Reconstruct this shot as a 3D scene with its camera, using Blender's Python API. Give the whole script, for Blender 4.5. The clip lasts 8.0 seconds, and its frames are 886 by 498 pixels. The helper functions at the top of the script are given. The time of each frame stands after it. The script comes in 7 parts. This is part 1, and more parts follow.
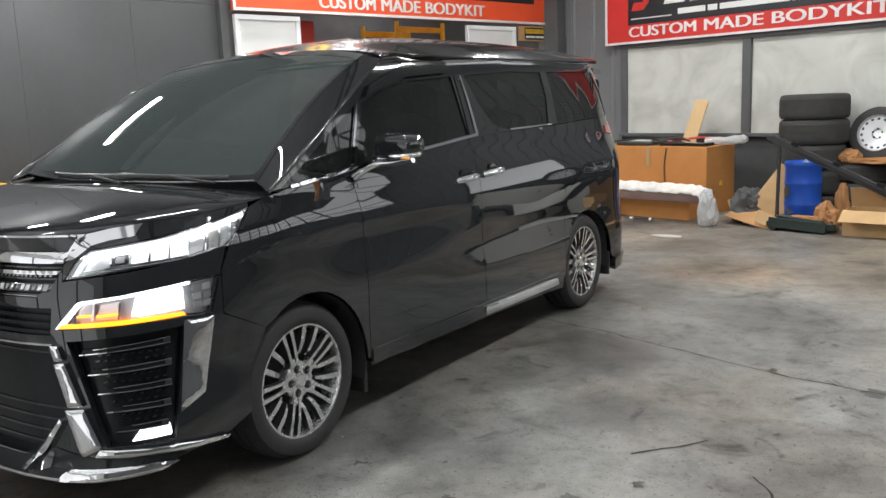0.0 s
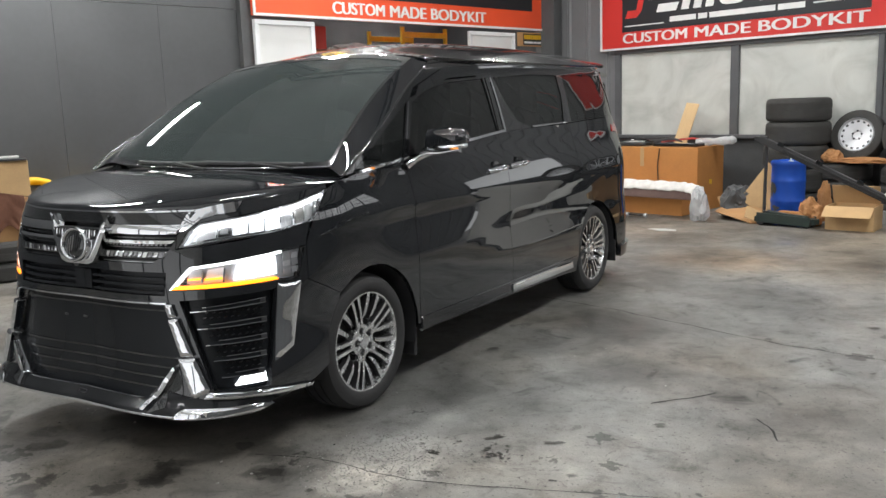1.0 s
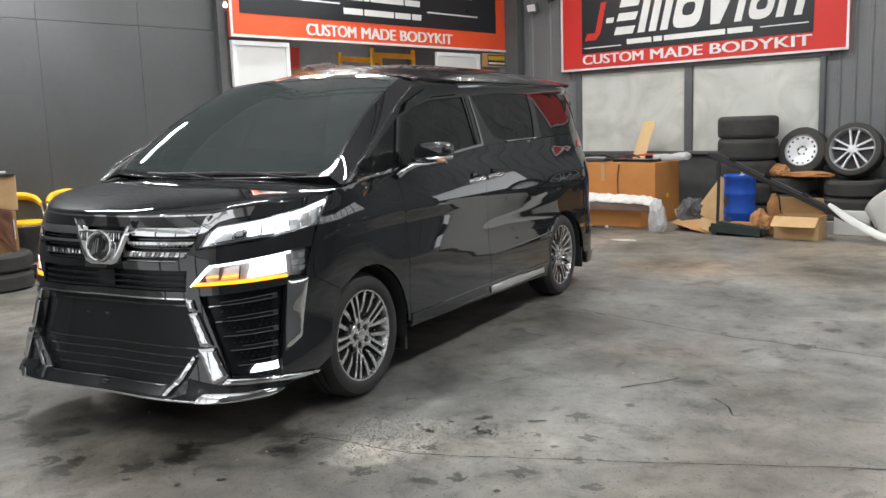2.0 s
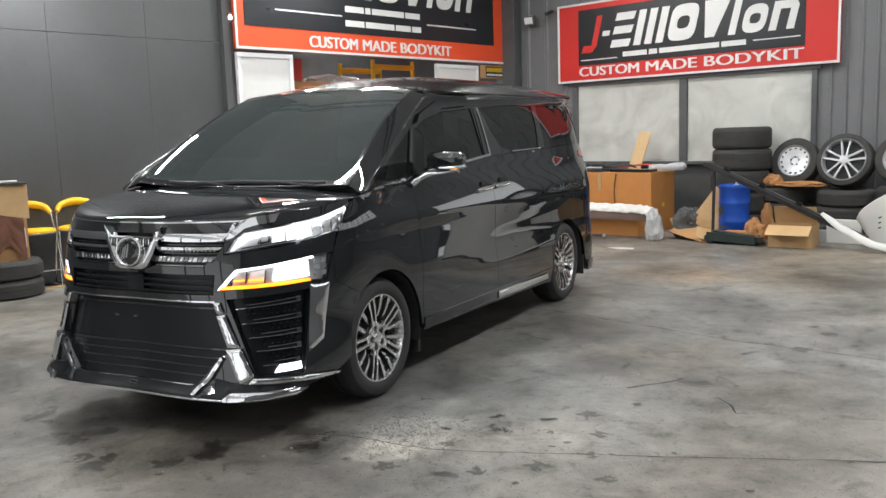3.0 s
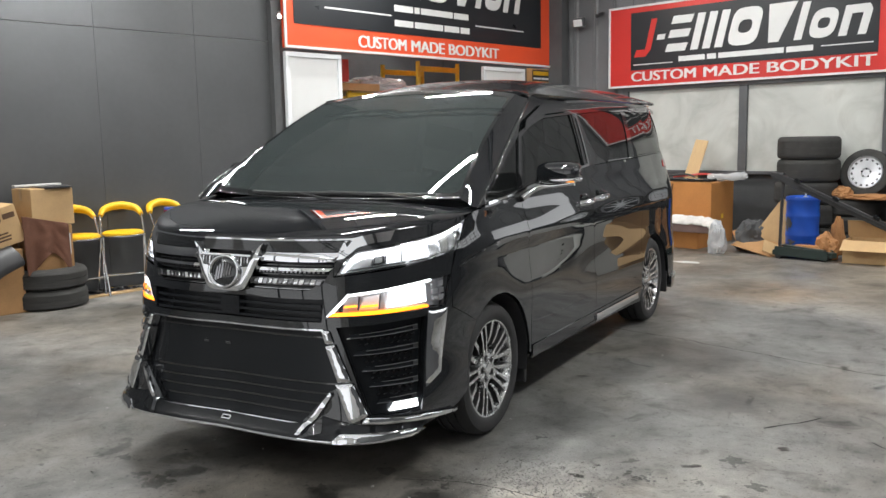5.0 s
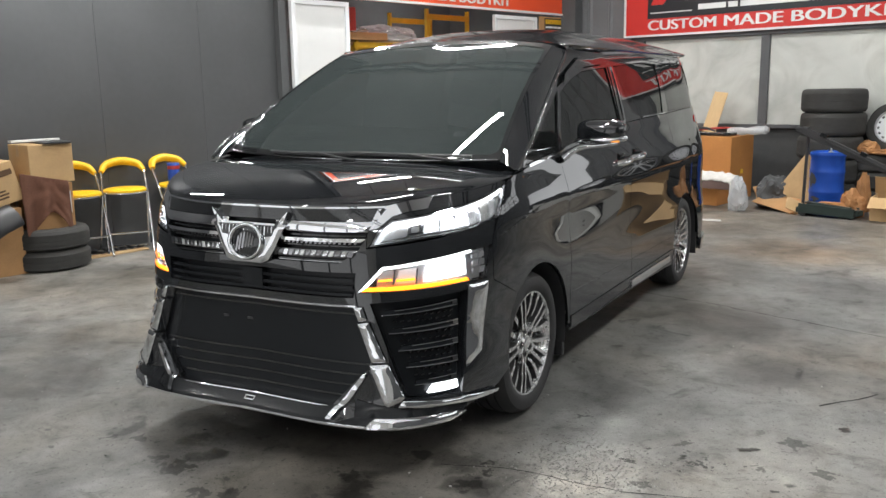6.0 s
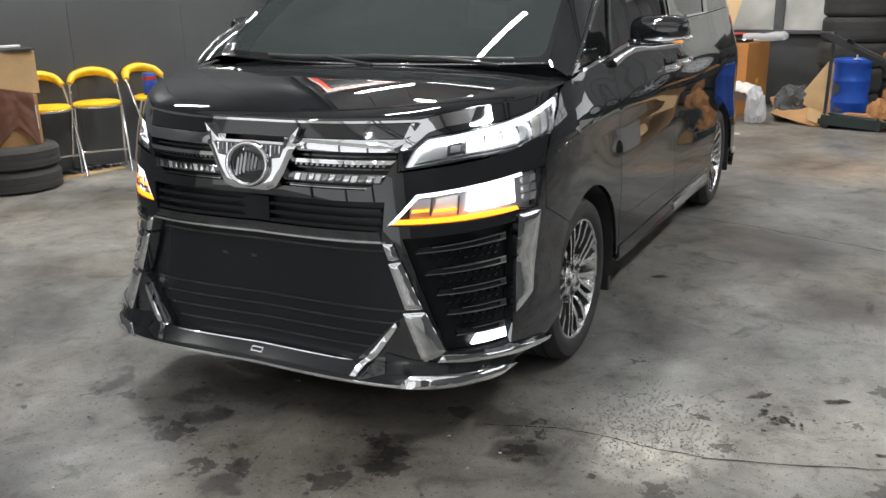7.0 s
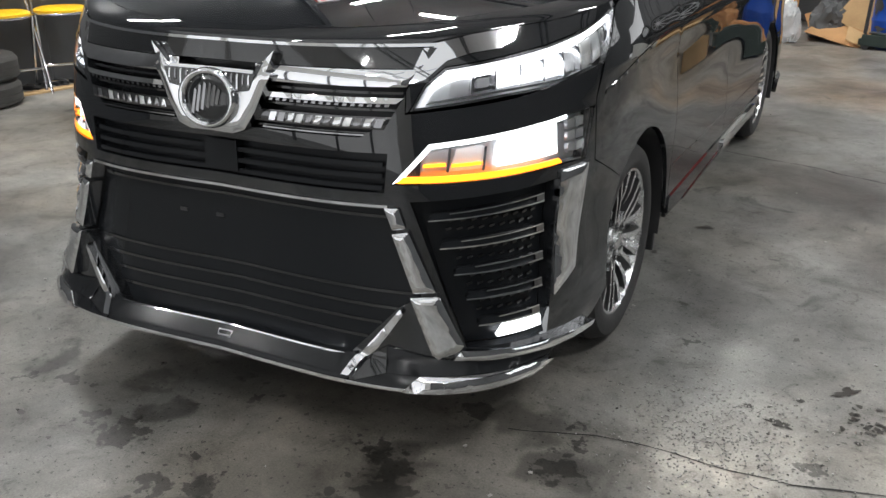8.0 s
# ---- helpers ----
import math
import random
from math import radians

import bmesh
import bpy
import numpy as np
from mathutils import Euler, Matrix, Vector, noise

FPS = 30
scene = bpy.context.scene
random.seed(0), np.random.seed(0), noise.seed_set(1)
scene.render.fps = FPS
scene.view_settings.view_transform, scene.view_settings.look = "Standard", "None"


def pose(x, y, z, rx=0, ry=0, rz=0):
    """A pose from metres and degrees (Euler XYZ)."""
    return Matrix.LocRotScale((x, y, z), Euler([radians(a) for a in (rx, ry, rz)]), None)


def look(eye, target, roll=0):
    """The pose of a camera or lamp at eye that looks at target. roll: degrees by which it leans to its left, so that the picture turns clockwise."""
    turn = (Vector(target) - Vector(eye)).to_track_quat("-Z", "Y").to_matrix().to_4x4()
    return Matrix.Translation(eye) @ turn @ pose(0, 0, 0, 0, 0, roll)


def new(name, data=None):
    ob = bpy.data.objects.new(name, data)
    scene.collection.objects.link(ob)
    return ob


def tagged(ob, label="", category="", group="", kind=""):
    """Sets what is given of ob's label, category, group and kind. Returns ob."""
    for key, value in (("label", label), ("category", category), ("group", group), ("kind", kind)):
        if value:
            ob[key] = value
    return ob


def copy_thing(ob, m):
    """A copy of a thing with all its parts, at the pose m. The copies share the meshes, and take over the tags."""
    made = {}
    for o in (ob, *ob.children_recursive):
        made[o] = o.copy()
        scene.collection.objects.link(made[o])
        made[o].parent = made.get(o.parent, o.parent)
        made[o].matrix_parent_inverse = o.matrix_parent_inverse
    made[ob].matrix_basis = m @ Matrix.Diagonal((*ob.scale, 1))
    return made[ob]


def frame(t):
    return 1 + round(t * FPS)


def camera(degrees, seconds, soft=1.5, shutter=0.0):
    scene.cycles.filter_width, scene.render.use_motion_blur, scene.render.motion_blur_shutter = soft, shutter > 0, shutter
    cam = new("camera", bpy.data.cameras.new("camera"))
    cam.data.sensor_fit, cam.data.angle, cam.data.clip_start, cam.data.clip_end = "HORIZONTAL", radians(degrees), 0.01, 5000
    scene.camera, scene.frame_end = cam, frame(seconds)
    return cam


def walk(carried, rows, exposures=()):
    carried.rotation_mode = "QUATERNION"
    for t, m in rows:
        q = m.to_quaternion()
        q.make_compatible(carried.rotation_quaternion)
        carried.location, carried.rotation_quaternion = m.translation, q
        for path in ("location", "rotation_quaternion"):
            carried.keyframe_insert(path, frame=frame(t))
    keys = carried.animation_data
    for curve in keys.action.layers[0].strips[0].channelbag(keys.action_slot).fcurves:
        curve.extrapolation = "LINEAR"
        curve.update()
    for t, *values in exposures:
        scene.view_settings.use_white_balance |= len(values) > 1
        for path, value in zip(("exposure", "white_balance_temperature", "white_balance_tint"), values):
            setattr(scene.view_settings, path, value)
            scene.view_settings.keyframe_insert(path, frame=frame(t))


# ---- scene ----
cam = camera(55.7, 8.0)
PATH = [
    (0, (3.395, -2.607, 1.539), (2.3, -0.969, 1.195), -2.3),
    (0.5, (3.377, -2.965, 1.522), (2.311, -1.307, 1.182), -2.0),
    (1, (3.442, -3.272, 1.518), (2.383, -1.609, 1.182), -2.0),
    (1.5, (3.534, -3.546, 1.499), (2.522, -1.85, 1.188), -2.0),
    (3, (3.513, -3.971, 1.508), (2.553, -2.237, 1.236), -1.9),
    (3.5, (3.34, -4.033, 1.51), (2.386, -2.293, 1.264), -1.8),
    (4, (3.181, -3.976, 1.533), (2.227, -2.235, 1.292), -1.7),
    (4.5, (3.009, -3.876, 1.556), (2.043, -2.141, 1.322), -1.2),
    (4.7, (2.905, -3.855, 1.551), (1.931, -2.125, 1.311), -1.1),
    (5.8, (2.508, -3.684, 1.556), (1.546, -1.967, 1.196), -1.3),
    (6, (2.444, -3.628, 1.584), (1.482, -1.916, 1.204), -1.1),
    (6.5, (2.248, -3.457, 1.535), (1.298, -1.759, 1.071), -0.8),
    (7, (1.954, -3.219, 1.505), (1.054, -1.529, 0.926), -1.2),
    (7.5, (1.746, -2.915, 1.476), (0.864, -1.26, 0.781), -0.9),
    (8, (1.581, -2.648, 1.441), (0.72, -1.016, 0.67), -0.3),
]
walk(cam, [(t, look(eye, target, roll)) for t, eye, target, roll in PATH])

# ---- world and light ----
world = bpy.data.worlds.new("night")
scene.world = world
world.use_nodes = True
world.node_tree.nodes["Background"].inputs[0].default_value = (0.6, 0.7, 0.85, 1)
world.node_tree.nodes["Background"].inputs[1].default_value = 0.05
scene.view_settings.exposure = 0.08

ROOM = Matrix.Rotation(radians(-14), 4, "Z")      # the hall stands 14 degrees off the car's line


def room(u, v, z, rz=0, rx=0, ry=0):
    return ROOM @ pose(u, v, z, rx, ry, rz)


LAMP_WATT = 79


# ---- materials ----
def material(name, color, rough=0.5, metal=0.0, vary=0.0, scale=8.0, fine=0.0, bump=0.0, bump_scale=60.0, coat=0.0, spec=0.5, emit=None, strength=0.0, trans=0.0, ior=1.45, stretch=(1, 1, 1), per_piece=0.0, coat_ior=1.5):
    m = bpy.data.materials.new(name)
    m.use_nodes = True
    nt = m.node_tree
    p = nt.nodes["Principled BSDF"]
    p.inputs["Base Color"].default_value = (*color, 1)
    p.inputs["Roughness"].default_value = rough
    p.inputs["Metallic"].default_value = metal
    p.inputs["Specular IOR Level"].default_value = spec
    p.inputs["Coat Weight"].default_value = coat
    p.inputs["Coat Roughness"].default_value = 0.02
    p.inputs["Coat IOR"].default_value = coat_ior
    p.inputs["IOR"].default_value = ior
    p.inputs["Transmission Weight"].default_value = trans
    if emit:
        p.inputs["Emission Color"].default_value = (*emit, 1)
        p.inputs["Emission Strength"].default_value = strength
    if vary or fine or bump or per_piece:
        co = nt.nodes.new("ShaderNodeTexCoord")
        mp = nt.nodes.new("ShaderNodeMapping")
        mp.inputs["Scale"].default_value = stretch
        nt.links.new(co.outputs["Object"], mp.inputs["Vector"])
    if vary or fine:
        big = nt.nodes.new("ShaderNodeTexNoise")
        big.inputs["Scale"].default_value, big.inputs["Detail"].default_value = scale, 6
        small = nt.nodes.new("ShaderNodeTexNoise")
        small.inputs["Scale"].default_value, small.inputs["Detail"].default_value = scale * 14, 3
        nt.links.new(mp.outputs[0], big.inputs["Vector"])
        nt.links.new(mp.outputs[0], small.inputs["Vector"])
        a = nt.nodes.new("ShaderNodeMath")
        a.operation = "MULTIPLY_ADD"
        nt.links.new(big.outputs["Fac"], a.inputs[0])
        a.inputs[1].default_value, a.inputs[2].default_value = 4 * vary, 1 - 2 * vary
        b = nt.nodes.new("ShaderNodeMath")
        b.operation = "MULTIPLY_ADD"
        nt.links.new(small.outputs["Fac"], b.inputs[0])
        b.inputs[1].default_value = 3 * fine
        c = nt.nodes.new("ShaderNodeMath")
        c.operation = "ADD"
        nt.links.new(a.outputs[0], b.inputs[2])
        nt.links.new(b.outputs[0], c.inputs[0])
        c.inputs[1].default_value = -1.5 * fine
        last = c
        if per_piece:
            info = nt.nodes.new("ShaderNodeObjectInfo")
            d = nt.nodes.new("ShaderNodeMath")
            d.operation = "MULTIPLY_ADD"
            nt.links.new(info.outputs["Random"], d.inputs[0])
            d.inputs[1].default_value = per_piece
            nt.links.new(c.outputs[0], d.inputs[2])
            last = d
        mix = nt.nodes.new("ShaderNodeVectorMath")
        mix.operation = "SCALE"
        mix.inputs[0].default_value = color
        nt.links.new(last.outputs[0], mix.inputs["Scale"])
        nt.links.new(mix.outputs[0], p.inputs["Base Color"])
        r = nt.nodes.new("ShaderNodeMath")
        r.operation = "MULTIPLY_ADD"
        r.use_clamp = True
        nt.links.new(big.outputs["Fac"], r.inputs[0])
        r.inputs[1].default_value, r.inputs[2].default_value = 0.25 * min(1, rough * 2), rough - 0.125 * min(1, rough * 2)
        nt.links.new(r.outputs[0], p.inputs["Roughness"])
    if bump:
        n = nt.nodes.new("ShaderNodeTexNoise")
        n.inputs["Scale"].default_value, n.inputs["Detail"].default_value = bump_scale, 4
        nt.links.new(mp.outputs[0], n.inputs["Vector"])
        h = nt.nodes.new("ShaderNodeBump")
        h.inputs["Strength"].default_value, h.inputs["Distance"].default_value = bump, 0.01
        nt.links.new(n.outputs["Fac"], h.inputs["Height"])
        nt.links.new(h.outputs[0], p.inputs["Normal"])
    return m


# oil stains with painted shade (dark) and scraped dusty patches (pale) on the floor: x, y, size, tone
# first five, broad patches: oil darkening plus shade under and before the nose
STAINS_AND_SHADE = [(0.3, -0.5, 0.5, 0.6), (-0.1, -0.6, 0.5, 0.6), (0.05, -1.1, 0.7, 0.68), (0.8, -1.05, 0.6, 0.7), (1.0, -1.7, 0.5, 0.75), (0.80, -0.65, 0.14, 0.45), (-0.36, -0.98, 0.10, 0.45), (-0.2, -1.14, 0.09, 0.45),
          (0.57, -1.06, 0.12, 0.5), (0.97, -0.84, 0.11, 0.5), (1.33, -0.45, 0.34, 1.55), (1.32, -0.73, 0.2, 1.6), (1.52, -0.62, 0.16, 1.4), (1.20, 0.0, 0.22, 1.4), (-0.25, -1.55, 0.24, 1.3), (2.1, 3.2, 0.5, 0.75),
          (1.8, 1.1, 0.35, 0.62), (1.5, 2.0, 0.4, 0.65), (1.35, 4.6, 0.45, 0.7), (3.0, 3.1, 0.5, 1.25), (2.6, 1.6, 0.4, 1.22), (0.9, 5.8, 0.5, 0.7)]
# splashes of oil in front of and beside the car: x, y, size
DROPS = [(-0.75, -1.06, 0.075), (-0.74, -1.19, 0.022), (-0.61, -1.12, 0.03), (-0.37, -1.24, 0.04), (-0.22, -1.27, 0.06), (0.04, -1.39, 0.045), (0.16, -1.34, 0.04), (0.49, -0.99, 0.04), (0.57, -1.04, 0.05), (0.60, -1.14, 0.05),
         (0.96, -0.62, 0.022), (0.99, -0.69, 0.022), (0.97, -0.83, 0.05), (1.60, -0.52, 0.03), (1.15, 0.06, 0.025), (0.18, -1.47, 0.07), (0.48, -1.28, 0.06), (0.66, -0.68, 0.05), (1.46, -0.89, 0.045), (1.76, -0.86, 0.07),
         (1.88, -0.77, 0.03), (1.98, -0.17, 0.028), (2.08, 0.16, 0.042), (2.23, -0.10, 0.028), (2.26, -0.37, 0.038), (2.09, -0.59, 0.04), (2.42, -0.61, 0.035), (3.08, 2.46, 0.05), (2.95, 1.96, 0.06)]


# brown dust on the floor: x, y, size, tint
DUST = [(1.45, 4.7, 0.9, (1.14, 0.93, 0.76)), (2.9, 5.6, 2.2, (1.06, 0.99, 0.90)), (0.6, 6.6, 1.4, (1.08, 0.98, 0.88))]


def concrete_floor():
    """Worn grey concrete: pale dusty patches, oil-dark areas, shade painted in before the car, fine specks and scuffs,
    half shiny where it is trodden smooth.
    """
    m = bpy.data.materials.new("worn concrete")
    m.use_nodes = True
    nt = m.node_tree
    p = nt.nodes["Principled BSDF"]
    co = nt.nodes.new("ShaderNodeTexCoord")

    def noisy(scale, detail, rough=0.6, distort=0.0):
        n = nt.nodes.new("ShaderNodeTexNoise")
        n.inputs["Scale"].default_value, n.inputs["Detail"].default_value = scale, detail
        n.inputs["Roughness"].default_value, n.inputs["Distortion"].default_value = rough, distort
        nt.links.new(co.outputs["Object"], n.inputs["Vector"])
        return n.outputs["Fac"]

    def ramp(value, stops):
        r = nt.nodes.new("ShaderNodeValToRGB")
        while len(r.color_ramp.elements) < len(stops):
            r.color_ramp.elements.new(0.5)
        for e, (at, c) in zip(r.color_ramp.elements, stops):
            e.position, e.color = at, (*c, 1)
        nt.links.new(value, r.inputs[0])
        return r.outputs[0]

    def blend(kind, fac, a, b):
        x = nt.nodes.new("ShaderNodeMix")
        x.data_type, x.blend_type = "RGBA", kind
        x.inputs[0].default_value = fac
        nt.links.new(a, x.inputs[6])
        nt.links.new(b, x.inputs[7])
        return x.outputs[2]

    base = ramp(noisy(0.75, 8, 0.62, 0.4), [(0.33, (0.072, 0.071, 0.069)), (0.45, (0.150, 0.150, 0.147)), (0.58, (0.210, 0.209, 0.205)), (0.72, (0.300, 0.296, 0.286))])
    mid = ramp(noisy(4.2, 9, 0.7, 0.6), [(0.32, (0.42, 0.41, 0.395)), (0.44, (0.84, 0.835, 0.82)), (0.55, (1.0, 1.0, 0.99)), (0.7, (1.18, 1.17, 1.14))])
    oil = ramp(noisy(2.1, 5, 0.55, 1.2), [(0.27, (0.22, 0.22, 0.22)), (0.345, (1, 1, 1))])
    specks = ramp(noisy(55, 3, 0.5), [(0.33, (0.42, 0.42, 0.42)), (0.37, (1, 1, 1))])
    scuff = ramp(noisy(26, 4, 0.6, 1.6), [(0.30, (0.55, 0.545, 0.53)), (0.345, (1, 1, 1))])
    grain = ramp(noisy(160, 2, 0.5), [(0.2, (0.74, 0.74, 0.74)), (0.8, (1.24, 1.24, 1.24))])
    patch = ramp(noisy(9.5, 8, 0.72, 0.9), [(0.33, (0.52, 0.515, 0.50)), (0.41, (0.99, 0.99, 0.99)), (0.66, (1.16, 1.16, 1.14))])
    brown = ramp(noisy(0.5, 4, 0.6, 0.3), [(0.42, (1, 1, 1)), (0.62, (1.09, 1.0, 0.90))])
    col = blend("MULTIPLY", 1.0, base, mid)
    col = blend("MULTIPLY", 1.0, col, patch)
    col = blend("MULTIPLY", 1.0, col, brown)
    col = blend("MULTIPLY", 1.0, col, oil)
    col = blend("MULTIPLY", 1.0, col, specks)
    col = blend("MULTIPLY", 1.0, col, scuff)
    col = blend("MULTIPLY", 1.0, col, grain)
    warp = nt.nodes.new("ShaderNodeTexNoise")
    warp.inputs["Scale"].default_value, warp.inputs["Detail"].default_value = 7.0, 6
    nt.links.new(co.outputs["Object"], warp.inputs["Vector"])
    shift = nt.nodes.new("ShaderNodeVectorMath")
    shift.operation = "MULTIPLY_ADD"
    nt.links.new(warp.outputs["Color"], shift.inputs[0])
    shift.inputs[1].default_value, shift.inputs[2].default_value = (0.34, 0.34, 0), (-0.17, -0.17, 0)
    moved = nt.nodes.new("ShaderNodeVectorMath")
    nt.links.new(co.outputs["Object"], moved.inputs[0])
    nt.links.new(shift.outputs[0], moved.inputs[1])
    fine = nt.nodes.new("ShaderNodeTexNoise")
    fine.inputs["Scale"].default_value, fine.inputs["Detail"].default_value = 22.0, 5
    nt.links.new(co.outputs["Object"], fine.inputs["Vector"])
    ragged = nt.nodes.new("ShaderNodeVectorMath")
    ragged.operation = "MULTIPLY_ADD"
    nt.links.new(fine.outputs["Color"], ragged.inputs[0])
    ragged.inputs[1].default_value, ragged.inputs[2].default_value = (0.22, 0.22, 0), (-0.11, -0.11, 0)
    torn = nt.nodes.new("ShaderNodeVectorMath")
    nt.links.new(co.outputs["Object"], torn.inputs[0])
    nt.links.new(ragged.outputs[0], torn.inputs[1])
    for x, y, size, tone in STAINS_AND_SHADE + [(x, y, 1.25 * r, 0.36) for x, y, r in DROPS]:
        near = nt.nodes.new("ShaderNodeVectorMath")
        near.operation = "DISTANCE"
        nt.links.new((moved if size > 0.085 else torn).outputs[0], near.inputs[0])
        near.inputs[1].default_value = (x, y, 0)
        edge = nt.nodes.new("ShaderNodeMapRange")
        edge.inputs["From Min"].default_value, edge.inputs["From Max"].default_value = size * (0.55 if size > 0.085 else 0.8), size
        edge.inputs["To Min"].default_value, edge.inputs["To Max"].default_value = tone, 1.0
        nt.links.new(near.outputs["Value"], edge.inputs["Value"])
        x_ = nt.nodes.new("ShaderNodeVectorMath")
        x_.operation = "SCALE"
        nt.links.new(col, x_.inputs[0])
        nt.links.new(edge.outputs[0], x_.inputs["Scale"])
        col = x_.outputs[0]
    for x, y, size, tint in DUST:
        near = nt.nodes.new("ShaderNodeVectorMath")
        near.operation = "DISTANCE"
        nt.links.new(moved.outputs[0], near.inputs[0])
        near.inputs[1].default_value = (x, y, 0)
        edge = nt.nodes.new("ShaderNodeMapRange")
        edge.interpolation_type = "SMOOTHSTEP"
        edge.inputs["From Min"].default_value, edge.inputs["From Max"].default_value = 0.25 * size, size
        edge.inputs["To Min"].default_value, edge.inputs["To Max"].default_value = 1.0, 0.0
        nt.links.new(near.outputs["Value"], edge.inputs["Value"])
        dust = nt.nodes.new("ShaderNodeMix")
        dust.data_type, dust.blend_type = "RGBA", "MULTIPLY"
        nt.links.new(edge.outputs[0], dust.inputs[0])
        nt.links.new(col, dust.inputs[6])
        dust.inputs[7].default_value = (*tint, 1)
        col = dust.outputs[2]
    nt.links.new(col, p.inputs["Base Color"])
    gloss = ramp(noisy(1.7, 7, 0.65, 0.5), [(0.3, (0.3, 0.3, 0.3)), (0.7, (0.62, 0.62, 0.62))])
    nt.links.new(gloss, p.inputs["Roughness"])
    h = nt.nodes.new("ShaderNodeBump")
    h.inputs["Strength"].default_value, h.inputs["Distance"].default_value = 0.25, 0.004
    nt.links.new(noisy(38, 6, 0.7), h.inputs["Height"])
    nt.links.new(h.outputs[0], p.inputs["Normal"])
    return m


